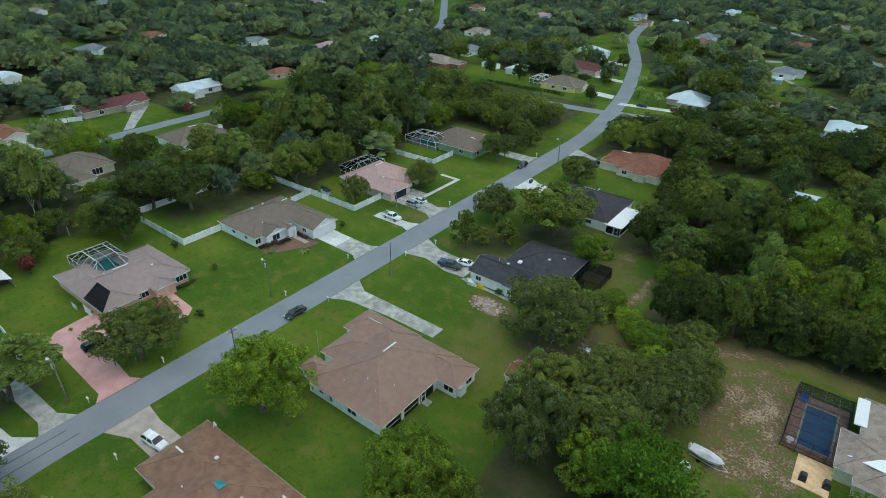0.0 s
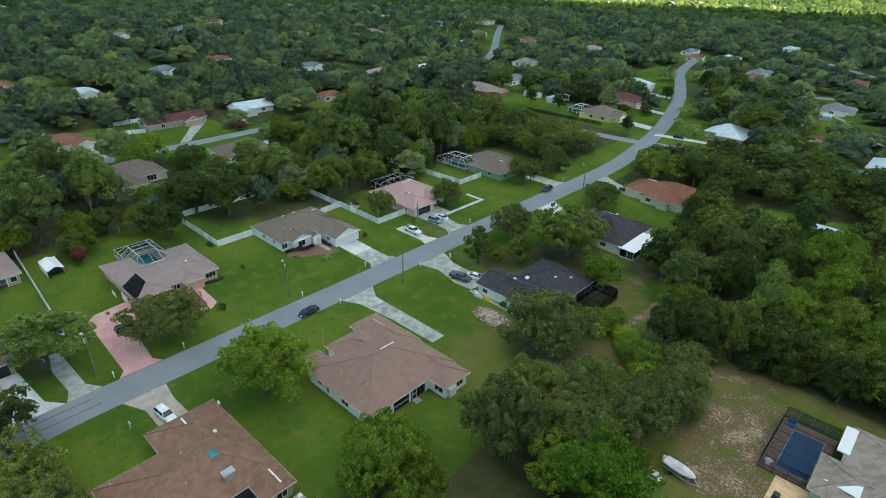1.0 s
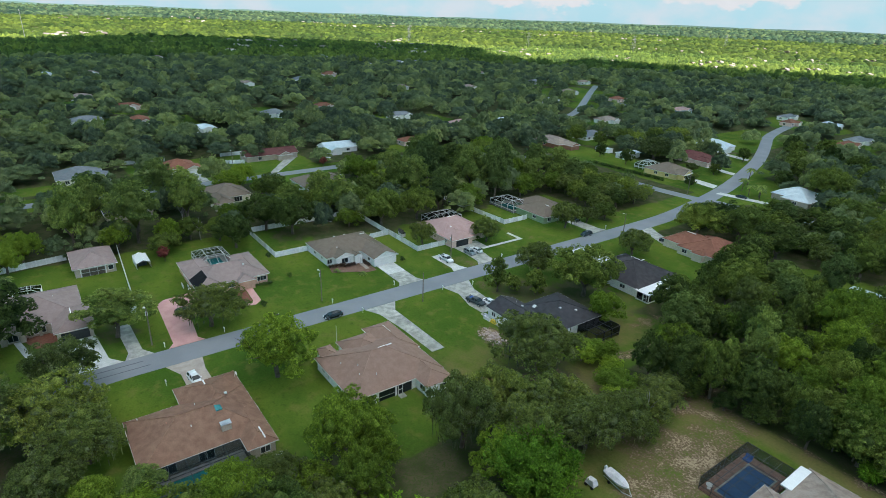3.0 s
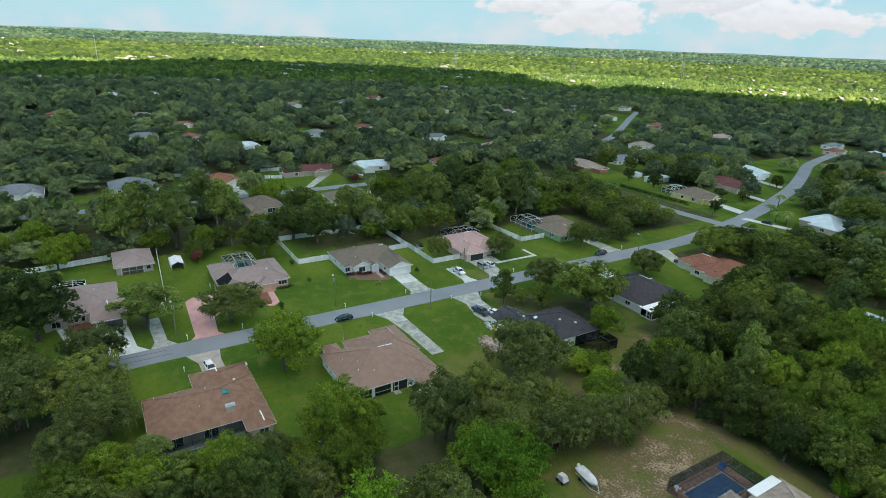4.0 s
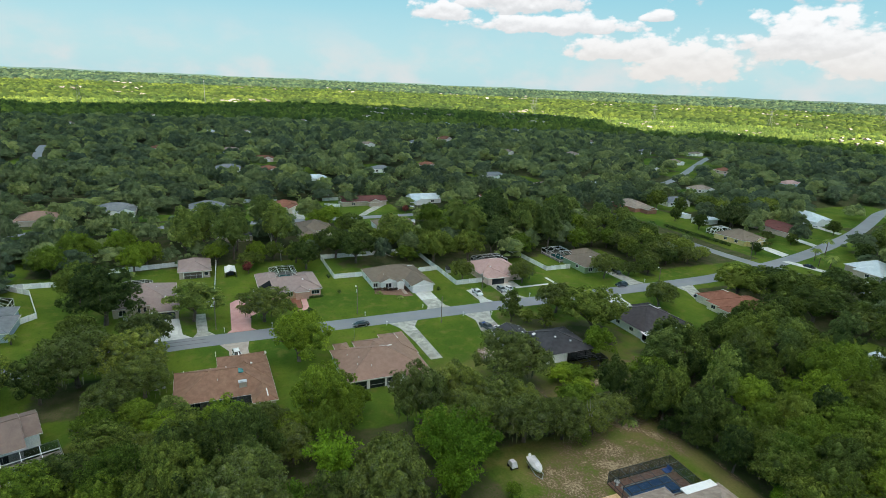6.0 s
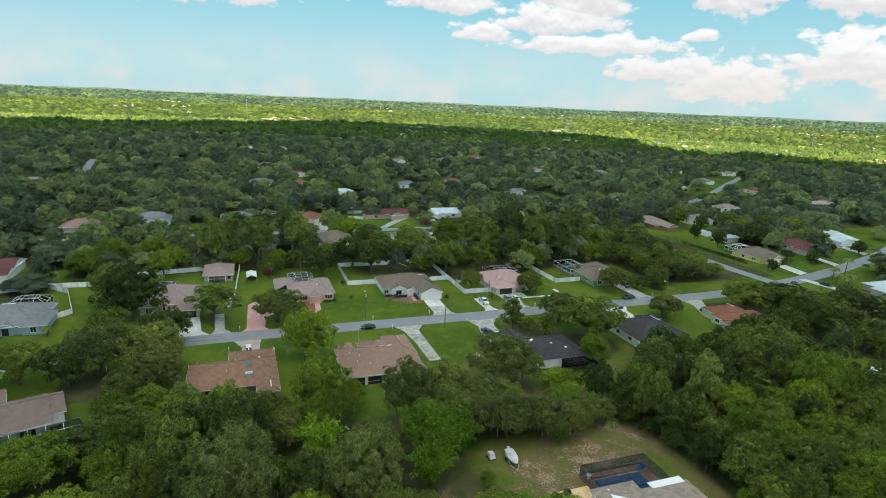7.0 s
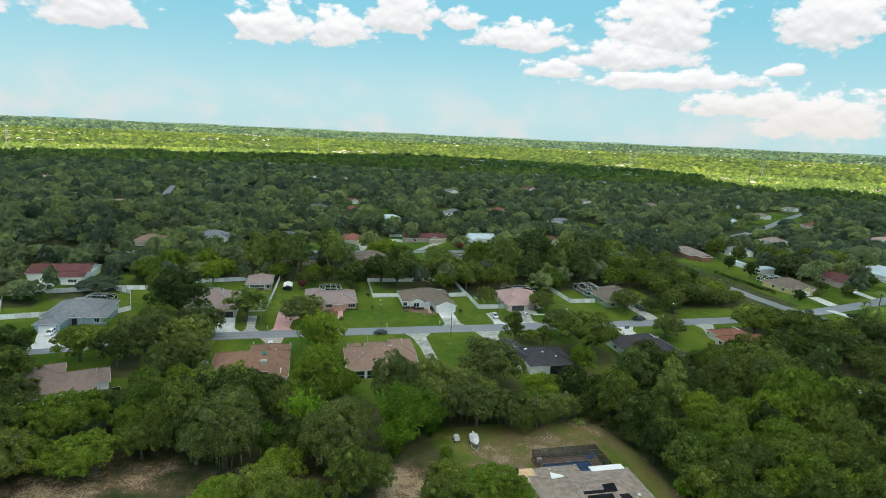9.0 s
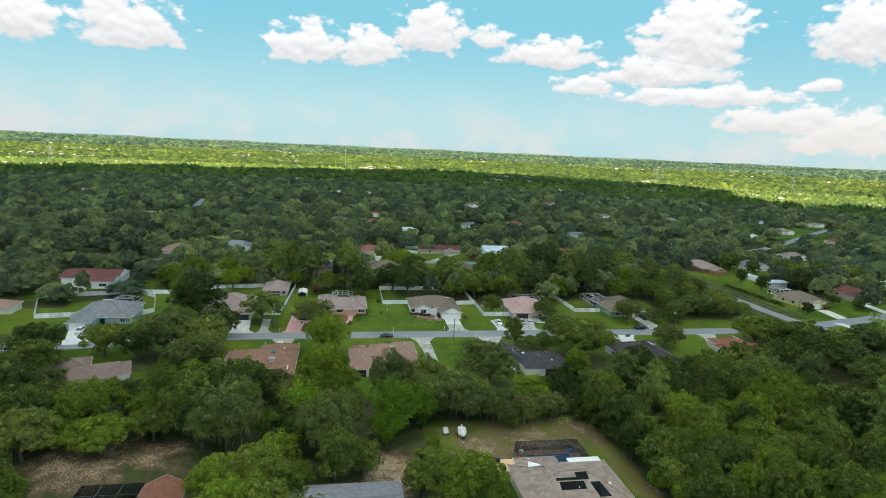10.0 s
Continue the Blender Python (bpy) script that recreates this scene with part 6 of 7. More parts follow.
# nearest woods: trees of their own
x, y = spots(rs, -70, 60, 66, 166, 6.5)
near = [(a, b) for a, b in zip(x, y) if not any(math.hypot(a - p, b - q) < 0.8 * r for p, q, r in PLANTED)]
x, y = spots(rs, -70, 40, -62, 66, 8.0)
near += [(a, b) for a, b in zip(x, y) if not any(math.hypot(a - p, b - q) < 0.85 * r for p, q, r in PLANTED)]
near = [(a, b) for a, b in near if (b > -30 or a < -20) and not (-45 < a < 3 and 26 < b < 98) and not (a < -38 and -12 < b < 98) and not (a < -23 and 98 < b < 128)][:290]
for a, b in ((-21, 113), (-15, 106), (-8, 104.4), (0, 106), (8, 110.4), (16, 110.6), (24, 111), (33, 111), (-24, 119)):
    near.append((a, b))
for a, b in near:
    u = turns.random()
    if b > 98 and a > 2:
        kind = "sunny" if u < 0.2 else "oak" if u < 0.55 else "wood"
    elif b > 98:
        kind = "wood" if u < 0.62 else "tall" if u < 0.86 else "mossy" if u < 0.94 else "sunny"
    else:
        kind = "wood" if u < 0.4 and a < -12 else "oak" if u < 0.55 else "sunny" if u < 0.75 else "mossy"
    plant(kind, a, b, turns.uniform(3.3, 5.4) if b > 98 else turns.uniform(4.2, 6.4), turns.uniform(0.95, 1.35) if b > 98 else turns.uniform(0.85, 1.15))
x, y = spots(np.random.RandomState(8), -58, 34, 166, 236, 8.6)
for a, b in zip(x, y):
    if not any(math.hypot(a - p, b - q) < 0.8 * r for p, q, r in PLANTED):
        u = turns.random()
        plant("wood" if u < 0.6 else "tall" if u < 0.75 else "mossy", a, b, turns.uniform(4.6, 6.4), turns.uniform(0.75, 1.0))
for a, b, r in ((-10, 102, 2.6), (-4, 102.6, 2.6), (2, 104, 2.8), (7, 107, 2.8), (13, 107.6, 2.8), (19, 107.6, 2.6), (26, 108, 2.8), (-13, 101.6, 2.4), (-18, 105.5, 2.8), (-22, 109, 2.6), (10, 108, 2.4), (16, 108, 2.6), (22.6, 108.4, 2.8)):
    plant("wood", a, b, r, 0.8)
# trees between the rear gardens and the street behind them
x, y = spots(rs, -200, -128, 24, 215, 11.0)
rear = [(a, b) for a, b in zip(x, y) if not any(math.hypot(a - p, b - q) < 0.9 * r for p, q, r in PLANTED)]
for a, b in rear[-70:]:
    u = turns.random()
    plant("tall" if u < 0.25 else "oak" if u < 0.65 else "sunny", a, b, turns.uniform(5.0, 7.2), turns.uniform(0.8, 1.05))
TAKEN = np.array([(p, q) for p, q, r in PLANTED])


def wood_mass(name, label, places, kinds, material):
    """Many trees in one mesh."""
    V, T, Q, tint, k = [], [], [], [], 0
    pick = np.random.RandomState(len(places))
    for x, y, s, h, a, j in places:
        v, t, q = kinds[j]
        c, d = math.cos(a) * s, math.sin(a) * s
        w = np.stack([v[:, 0] * c - v[:, 1] * d + x, v[:, 0] * d + v[:, 1] * c + y, v[:, 2] * h + float(land(x, y))], -1)
        V.append(w), T.append(t + k), Q.append(q + k), tint.append(np.full(len(w), pick.rand()))
        k += len(w)
    me = raw_mesh(name, np.concatenate(V), np.concatenate(T), np.concatenate(Q), material)
    me.shade_smooth()
    me.attributes.new("tint", "FLOAT", "POINT").data.foreach_set("value", np.concatenate(tint).astype(np.float32))
    return tagged(new(name, me), label, "woodland", kind="stuff")


def kind_list(seed, count, R, base, H, lobes, leaves, size, sub, core=0.8):
    out = []
    for i in range(count):
        v, t, q = crown(np.random.RandomState(seed + i), R, H, lobes, leaves, size, sub=sub, core=core)
        out.append((v + np.array([0, 0, base]), t, q))
    return out


def domes(seed, count, R, H, many):
    """Far crowns: a few rounded heads grown together."""
    out = []
    for i in range(count):
        rs = np.random.RandomState(seed + i)
        V = [HALF[0] * np.array([R, R, H]) * rs.uniform(0.82, 1.14, (13, 1)) * (1.0 if j == 0 else 0.8) + np.array([*(rs.uniform(-1.1, 1.1, 2) * R * min(j, 1)), 0]) for j in range(many)]
        out.append((np.concatenate(V), np.concatenate([HALF[1] + 13 * j for j in range(many)]), np.zeros((0, 4), int)))
    return out


MID = kind_list(100, 7, 7.0, 0.0, 10.4, 19, 230, 0.52, HALF, 0.9)
LOW = kind_list(200, 8, 8.0, -0.8, 10.6, 13, 40, 0.75, HALF, 0.95)
FARKIND = domes(250, 8, 4.0, 8.4, 3)
DOT = domes(300, 5, 9.5, 9.0, 1)


def in_view(x, y):
    """Ahead of the walk: the quarter of the land that it looks over."""
    a = np.degrees(np.arctan2(-(x - 60), y - 10))
    return (a > -8) & (a < 124)


def fill(name, label, rs, x0, x1, y0, y1, step, kinds, lo, hi, near_r, far_r, taken=5.5, home=11.0, leaf=None):
    x, y = spots(rs, x0, x1, y0, y1, step, home=home)
    many = int((x1 - x0) * (y1 - y0) / (420 if near_r == 0 else 900))
    gx, gy = rs.uniform(x0, x1, many), rs.uniform(y0, y1, many)
    garden = (lawn(gx, gy) > 0.45) & ((gx < -168) | (gy > 205)) & (road_gap(gx, gy) > 7)
    garden &= off_houses(gx, gy, home)
    x, y = np.r_[x, gx[garden]], np.r_[y, gy[garden]]
    r = np.hypot(x, y)
    keep = (r >= near_r) & (r < far_r) & in_view(x, y) & ~((x > -182) & (x < -74) & (y > 222) & (y < 264)) & ~((x > -100) & (x < -50) & (y > 160) & (y < 276)) & ~((x > -70) & (x < 60) & (y > -62) & (y < 166))
    patch = np.array([noise.noise(Vector((a / 60, b / 60, 3.3))) for a, b in zip(x, y)])
    keep &= (patch > -0.62) & (rs.uniform(0, 1, len(x)) > 0.08)
    x, y, patch = x[keep], y[keep], patch[keep]
    if near_r < 300:
        d = np.min(np.hypot(x[:, None] - TAKEN[None, :, 0], y[:, None] - TAKEN[None, :, 1]), 1)
        x, y, patch = x[d > taken], y[d > taken], patch[d > taken]
    out = [(a, b, rs.uniform(lo, hi) * (1 + 0.3 * w), rs.uniform(lo, hi) * (1 + 0.25 * w), rs.uniform(0, 6.28), rs.randint(len(kinds))) for a, b, w in zip(x, y, patch)]
    return wood_mass(name, label, out, kinds, leaf or L_MASS)


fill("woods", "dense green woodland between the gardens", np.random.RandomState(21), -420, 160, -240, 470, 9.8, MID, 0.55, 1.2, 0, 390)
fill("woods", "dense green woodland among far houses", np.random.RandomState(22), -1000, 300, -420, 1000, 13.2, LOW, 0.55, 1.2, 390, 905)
fill("woods", "far green treetops", np.random.RandomState(23), -2000, 500, -800, 2000, 12.4, FARKIND, 0.8, 1.4, 905, 1450, leaf=L_NEARSUN)
fill("woods", "far green treetops towards the horizon", np.random.RandomState(24), -3300, 1200, -2000, 3300, 26.0, DOT, 0.8, 1.3, 1450, 2900, leaf=L_FAR)
fill("woods", "distant woods under the horizon, blue-green with painted haze", np.random.RandomState(26), -4700, 1200, -2600, 4700, 44.0, DOT, 1.1, 1.9, 2900, 4600, leaf=L_HAZE)


# woods on the far side of the walk
rs = np.random.RandomState(31)
back = [(a + rs.uniform(-3, 3), b + rs.uniform(-3, 3), rs.uniform(0.6, 1.2), rs.uniform(0.5, 0.8), rs.uniform(0, 6.28), rs.randint(len(MID))) for a in np.arange(62, 176, 12.0) for b in np.arange(-64, 124, 12.0)]
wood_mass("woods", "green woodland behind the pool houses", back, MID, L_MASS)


# distant wooded rise that closes the horizon, with haze painted into its blue-green
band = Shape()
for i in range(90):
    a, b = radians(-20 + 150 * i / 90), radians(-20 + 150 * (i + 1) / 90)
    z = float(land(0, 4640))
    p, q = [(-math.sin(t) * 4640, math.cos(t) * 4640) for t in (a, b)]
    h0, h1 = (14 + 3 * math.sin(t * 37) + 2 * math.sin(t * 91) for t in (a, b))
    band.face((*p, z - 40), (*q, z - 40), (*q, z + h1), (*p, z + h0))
solid("backdrop", band, mat("far_hazy_rise", (0.09, 0.16, 0.14), (0.12, 0.2, 0.16), 0.004, 1.0), "distant wooded rise on the horizon, its blue-green a painted haze", "backdrop", kind="structure")


# ---- the cloud overhead that shades the gardens ----
def cloud(label, x0, x1, y0, y1, z, seed, west, north, k=88):
    """A broad cumulus: flat ragged base, heaped top; west and north: how far it reaches on those sides, as places and bounds from its corner."""
    px, py = np.meshgrid(np.linspace(x0 - 40, x1 + 40, k), np.linspace(y0 - 40, y1 + 40, k), indexing="ij")
    rag = np.array([[noise.fractal(Vector((a / 260, b / 260, seed)), 1.0, 2.0, 5) for a, b in zip(r, q)] for r, q in zip(px, py)])
    in_west, in_north = px - x0 - np.interp(py - y0, *west), np.interp(px - x0, *north) - (py - y0)
    edge = np.minimum(np.minimum(in_west, in_north), np.minimum(x1 - px, py - y0)) / 420
    body = 1 - (1 - np.clip(edge, -0.2, 1)) ** 3 + rag * 0.2
    keep = body > 0.04
    t = np.clip(body, 0.0, 1) ** 0.6
    top, low = z + 40 + t * (190 + 240 * np.abs(rag)), z - 30 * t + 18 * rag
    idx = -np.ones((k, k), int)
    quad = keep[:-1, :-1] & keep[1:, :-1] & keep[1:, 1:] & keep[:-1, 1:]
    n1 = k * k
    grid = np.arange(n1).reshape(k, k)
    q = np.stack([grid[:-1, :-1], grid[1:, :-1], grid[1:, 1:], grid[:-1, 1:]], -1)[quad]
    V = np.concatenate([np.stack([px, py, top], -1).reshape(-1, 3), np.stack([px, py, low], -1).reshape(-1, 3)])
    Q = np.concatenate([q, q[:, ::-1] + n1])
    edges = {}
    for f in q:
        for i in range(4):
            e = (f[i], f[(i + 1) % 4])
            if (e[1], e[0]) in edges:
                del edges[(e[1], e[0])]
            else:
                edges[e] = 1
    rim = np.array([(b, a, a + n1, b + n1) for a, b in edges])
    Q = np.concatenate([Q, rim])
    used, back = np.unique(Q, return_inverse=True)
    me = raw_mesh("cloud", V[used], np.zeros((0, 3), int), back.reshape(-1, 4), cloud_mat())
    me.shade_smooth()
    return tagged(new("cloud", me), label, "cloud", kind="structure")


SHIFT = sun_dir * (1000 / sun_dir.z)
cloud("wide white cumulus cloud overhead", -1480 + SHIFT.x, 700 + SHIFT.x, -640 + SHIFT.y, 1260 + SHIFT.y, 1000, 9,
      ((0, 440, 980, 1340, 1600), (560, 300, 20, 290, 520)), ((0, 300, 540, 680, 880, 980, 1100, 1500, 2180), (960, 1330, 1480, 1380, 1400, 1480, 1640, 1790, 1900)))


# ---- vehicles ----
PAINT_WHITE = mat("white_car_paint", (0.78, 0.79, 0.8), (0.8, 0.81, 0.82), 1.0, 0.25, coat=0.5, fine=0.5)
PAINT_BLACK = mat("black_car_paint", (0.006, 0.006, 0.007), (0.008, 0.008, 0.009), 1.0, 0.2, coat=0.6)
PAINT_NAVY = mat("navy_car_paint", (0.008, 0.011, 0.02), (0.01, 0.014, 0.025), 1.0, 0.25, coat=0.6)
PAINT_SILVER = mat("silver_car_paint", (0.3, 0.32, 0.33), (0.34, 0.36, 0.37), 1.0, 0.3, metal=0.4, coat=0.4)
PAINT_GREY = mat("dark_grey_paint", (0.06, 0.065, 0.07), (0.08, 0.085, 0.09), 1.0, 0.4)
PAINT_RED = mat("dark_red_car_paint", (0.2, 0.015, 0.015), (0.23, 0.02, 0.02), 1.0, 0.3, coat=0.5)
RUBBER = mat("tyre_rubber", (0.012, 0.012, 0.012), (0.02, 0.02, 0.02), 3.0, 0.9)
LAMP = mat("headlamp_glass", (0.7, 0.72, 0.74), (0.75, 0.77, 0.78), 3.0, 0.15)
LAMP_RED = mat("tail_lamp_glass", (0.3, 0.01, 0.01), (0.35, 0.015, 0.015), 3.0, 0.2)
BLUE_TARP = mat("blue_tarpaulin", (0.04, 0.1, 0.34), (0.06, 0.14, 0.42), 1.5, 0.6)
YELLOW = mat("yellow_plastic", (0.6, 0.42, 0.02), (0.66, 0.48, 0.04), 2.0, 0.5)
WOOD = mat("weathered_timber", (0.2, 0.15, 0.11), (0.3, 0.24, 0.18), 2.0, 0.9)
CANVAS = mat("pale_boat_cover", (0.55, 0.55, 0.57), (0.68, 0.68, 0.7), 1.0, 0.8, 0.03, 3)
HULL = mat("white_hull", (0.72, 0.73, 0.74), (0.76, 0.77, 0.78), 1.0, 0.3)
RUBBLE = mat("pinkish_rubble", (0.42, 0.3, 0.26), (0.56, 0.45, 0.4), 1.2, 0.95, per="object")


def ring(x, w, z0, z1, shoulder=0.78):
    """A car body's cross-section at x: half width w, from sill to top."""
    m = z0 + (z1 - z0) * 0.55
    return [(x, -w * 0.9, z0), (x, -w, z0 + 0.15), (x, -w, m), (x, -w * shoulder, z1), (x, w * shoulder, z1), (x, w, m), (x, w, z0 + 0.15), (x, w * 0.9, z0)]


CARS = {
    "sedan": dict(L=4.8, W=1.84, secs=[(-2.4, 0.7, 0.32, 0.72), (-2.3, 0.84, 0.24, 0.92), (-1.7, 0.92, 0.22, 1.0), (-0.6, 0.92, 0.2, 0.98), (0.9, 0.92, 0.2, 0.96), (1.9, 0.88, 0.22, 0.82), (2.3, 0.78, 0.26, 0.66), (2.4, 0.62, 0.34, 0.58)],
                  base=(-1.95, 1.25, 0.8), top=(-1.0, 0.35, 0.6), zb=0.95, zt=1.45),
    "suv": dict(L=4.7, W=1.9, secs=[(-2.35, 0.76, 0.4, 0.95), (-2.28, 0.9, 0.32, 1.08), (-1.6, 0.95, 0.28, 1.12), (0.8, 0.95, 0.28, 1.08), (1.8, 0.9, 0.3, 0.98), (2.25, 0.8, 0.34, 0.84), (2.35, 0.64, 0.42, 0.72)],
                base=(-2.25, 1.15, 0.86), top=(-1.85, 0.3, 0.66), zb=1.06, zt=1.7),
    "pickup": dict(L=5.8, W=2.0, secs=[(-2.9, 0.86, 0.55, 1.15), (-2.82, 0.98, 0.5, 1.22), (-0.6, 1.0, 0.45, 1.22), (1.2, 1.0, 0.45, 1.2), (2.5, 0.96, 0.48, 1.14), (2.85, 0.86, 0.52, 1.02), (2.9, 0.74, 0.58, 0.92)],
                   base=(-0.95, 1.5, 0.92), top=(-0.75, 0.75, 0.72), zb=1.2, zt=1.85),
}


def vehicle(name, label, kind, paint, x, y, turn, category="car"):
    c = CARS[kind]
    t = thing(name, (x, y, float(land(x, y)) + 0.06), label, category, "parked vehicles", turn)
    part("body", Shape().loft([ring(*s) for s in c["secs"]]), paint, t)
    (b0, b1, bw), (t0, t1, tw), zb, zt = c["base"], c["top"], c["zb"], c["zt"]
    low = [(b0, -bw, zb), (b1, -bw, zb), (b1, bw, zb), (b0, bw, zb)]
    high = [(t0, -tw, zt - 0.1), (t1, -tw, zt - 0.1), (t1, tw, zt - 0.1), (t0, tw, zt - 0.1)]
    part("window_glass", Shape().loft([low, high]), GLASS, t, "dark tinted glass")
    roof = [(t0 - 0.08, -tw - 0.02, zt - 0.11), (t1 + 0.1, -tw - 0.02, zt - 0.11), (t1 + 0.1, tw + 0.02, zt - 0.11), (t0 - 0.08, tw + 0.02, zt - 0.11)]
    crown_ = [(t0 + 0.12, -tw + 0.14, zt), (t1 - 0.12, -tw + 0.14, zt), (t1 - 0.12, tw - 0.14, zt), (t0 + 0.12, tw - 0.14, zt)]
    part("roof", Shape().loft([roof, crown_]), paint, t)
    for s in (-1, 1):
        for u, v, k in ((b1, t1, 0.05), (b0, t0, 0.05), ((b0 + b1) / 2, (t0 + t1) / 2, 0.05)):
            part("pillar", Shape().tube((u, s * (bw + 0.005), zb), (v, s * (tw + 0.005), zt - 0.1), k, sides=4), paint, t)
        part("headlight", Shape().box(c["L"] / 2 - 0.24, s * 0.62 - 0.16, 0.6 if kind != "pickup" else 0.86, c["L"] / 2 - 0.02, s * 0.62 + 0.16, 0.74 if kind != "pickup" else 1.0), LAMP, t)
        part("tail_light", Shape().box(-c["L"] / 2 - 0.01, s * 0.66 - 0.14, 0.72, -c["L"] / 2 + 0.16, s * 0.66 + 0.14, 0.9), LAMP_RED, t)
        part("mirror", Shape().box(b1 - 0.5, s * (bw + 0.04), zb - 0.02, b1 - 0.3, s * (bw + 0.2), zb + 0.14), paint, t)
        for u in (-c["L"] * 0.29, c["L"] * 0.31):
            r = 0.4 if kind == "pickup" else 0.34
            w = part("wheel", Shape().tube((u, s * (c["W"] / 2 - 0.24), r), (u, s * (c["W"] / 2 + 0.01), r), r, sides=14), RUBBER, t)
            part("rim", Shape().tube((u, s * (c["W"] / 2), r), (u, s * (c["W"] / 2 + 0.025), r), r * 0.62, sides=10), STEEL, w)
    if kind == "pickup":
        part("bed", Shape().box(-2.7, -0.82, 1.18, -1.0, 0.82, 1.235), PAINT_GREY, t, "dark load bed")
        for s in (-1, 1):
            part("bed_side", Shape().box(-2.84, s * 0.9 - 0.07, 1.16, -0.95, s * 0.9 + 0.07, 1.34), paint, t)
    return t


vehicle("sedan", "black sedan driving lane edge of the street", "sedan", PAINT_BLACK, -80.3, 58.2, -90)
vehicle("white_suv", "white crossover parked on the tan driveway", "suv", PAINT_WHITE, -71.0, 23.2, 6)
vehicle("pickup_truck", "white crew-cab pickup truck with an empty bed", "pickup", PAINT_WHITE, -94.2, 103.1, 0, "truck")
vehicle("grey_suv", "silver-grey crossover on the rose house's driveway", "suv", PAINT_SILVER, -94.6, 112.8, 0)
vehicle("white_sedan", "white sedan on the rose house's driveway", "sedan", PAINT_WHITE, -95.2, 116.0, 180)
vehicle("white_sedan", "white sedan parked by the charcoal-roofed house", "sedan", PAINT_WHITE, -64.6, 96.0, 10)
vehicle("pickup_truck", "old grey pickup with a blue tarpaulin on its bed", "pickup", PAINT_GREY, -67.0, 92.9, 10, "truck")
vehicle("dark_suv", "dark navy crossover parked at the street's edge", "suv", PAINT_NAVY, -86.4, 158.6, -92)
vehicle("dark_suv", "dark crossover on the grey driveway", "suv", PAINT_BLACK, -99.6, 167.2, 0)
vehicle("black_car", "black car half hidden under the oak", "suv", PAINT_BLACK, -101.2, 28.6, 90)
vehicle("dark_sedan", "dark sedan parked on the gravel drive", "sedan", PAINT_NAVY, -82, 255.6, 10)
vehicle("red_suv", "dark red car parked on the gravel drive", "suv", PAINT_RED, -68, 258.4, 10)
vehicle("white_suv", "white car parked by the slate house", "suv", PAINT_WHITE, -88.6, -44.4, 0)
vehicle("dark_sedan", "dark car parked by the orange-roofed house", "sedan", PAINT_NAVY, -67.4, 178.2, 30)
vehicle("white_suv", "white car on the rear street driveway", "suv", PAINT_WHITE, -234.4, 130, 0)
vehicle("white_sedan", "white car beside the pale blue roof", "sedan", PAINT_WHITE, -134, 333.5, 0)
vehicle("white_suv", "white car parked off the far street", "suv", PAINT_WHITE, -222, 262, 30)
solid("tarpaulin", Shape().loft([[(-68.9, 92.0, 1.4), (-67.2, 92.3, 1.4), (-67.4, 93.5, 1.4), (-69.1, 93.2, 1.4)], [(-68.6, 92.3, 1.75), (-67.6, 92.5, 1.62), (-67.7, 93.2, 1.7), (-68.8, 93.0, 1.66)]]), BLUE_TARP, "crumpled blue tarpaulin on the pickup bed", "tarpaulin")

# ---- boat and yard machines by the pool house ----
g = float(land(-3, 70))
boat = thing("boat", (-3.4, 70.0, g), "white motorboat under a pale cover on its trailer", "boat", turn=-8)
boat.matrix_basis = boat.matrix_basis @ Matrix.Diagonal((0.82, 0.9, 0.9, 1))
hull = []
for u, w, zk, zt in ((-2.9, 0.95, 0.75, 1.5), (-1.2, 1.1, 0.68, 1.52), (0.8, 1.05, 0.7, 1.58), (2.2, 0.62, 0.9, 1.66), (3.0, 0.06, 1.4, 1.72)):
    hull.append([(u, 0, zk), (u, -w * 0.8, zk + 0.25), (u, -w, zt), (u, 0, zt + 0.02), (u, w, zt), (u, w * 0.8, zk + 0.25)])
part("hull", Shape().loft(hull), HULL, boat)
part("cover", Shape().loft([[(u, -w, zt), (u, -w * 0.5, zt + k), (u, w * 0.5, zt + k), (u, w, zt)] for u, w, zt, k in ((-2.8, 0.9, 1.53, 0.1), (-1.2, 1.05, 1.55, 0.35), (0.2, 1.05, 1.58, 0.6), (1.0, 0.95, 1.6, 0.45), (2.2, 0.55, 1.68, 0.15), (2.8, 0.15, 1.72, 0.04))]), CANVAS, boat, "pale grey boat cover")
part("outboard_motor", Shape().loft([[(-3.3, -0.2, 0.7), (-2.95, -0.2, 0.7), (-2.95, 0.2, 0.7), (-3.3, 0.2, 0.7)], [(-3.4, -0.25, 1.7), (-2.92, -0.25, 1.7), (-2.92, 0.25, 1.7), (-3.4, 0.25, 1.7)], [(-3.25, -0.16, 1.95), (-3.0, -0.16, 1.95), (-3.0, 0.16, 1.95), (-3.25, 0.16, 1.95)]]), TRIM, boat, "white outboard motor")
part("trailer_frame", Shape().box(-2.6, -0.9, 0.45, 2.4, -0.78, 0.57).box(-2.6, 0.78, 0.45, 2.4, 0.9, 0.57).tube((2.3, -0.84, 0.5), (3.9, 0, 0.5), 0.06).tube((2.3, 0.84, 0.5), (3.9, 0, 0.5), 0.06), STEEL, boat)
for s in (-1, 1):
    part("wheel", Shape().tube((-0.9, s * 0.95, 0.32), (-0.9, s * 1.15, 0.32), 0.32, sides=14), RUBBER, boat)
mower = thing("garden_tractor", (-5.6, 66.6, float(land(-5.6, 66.6))), "small white covered garden machine with dark wheels", "mower")
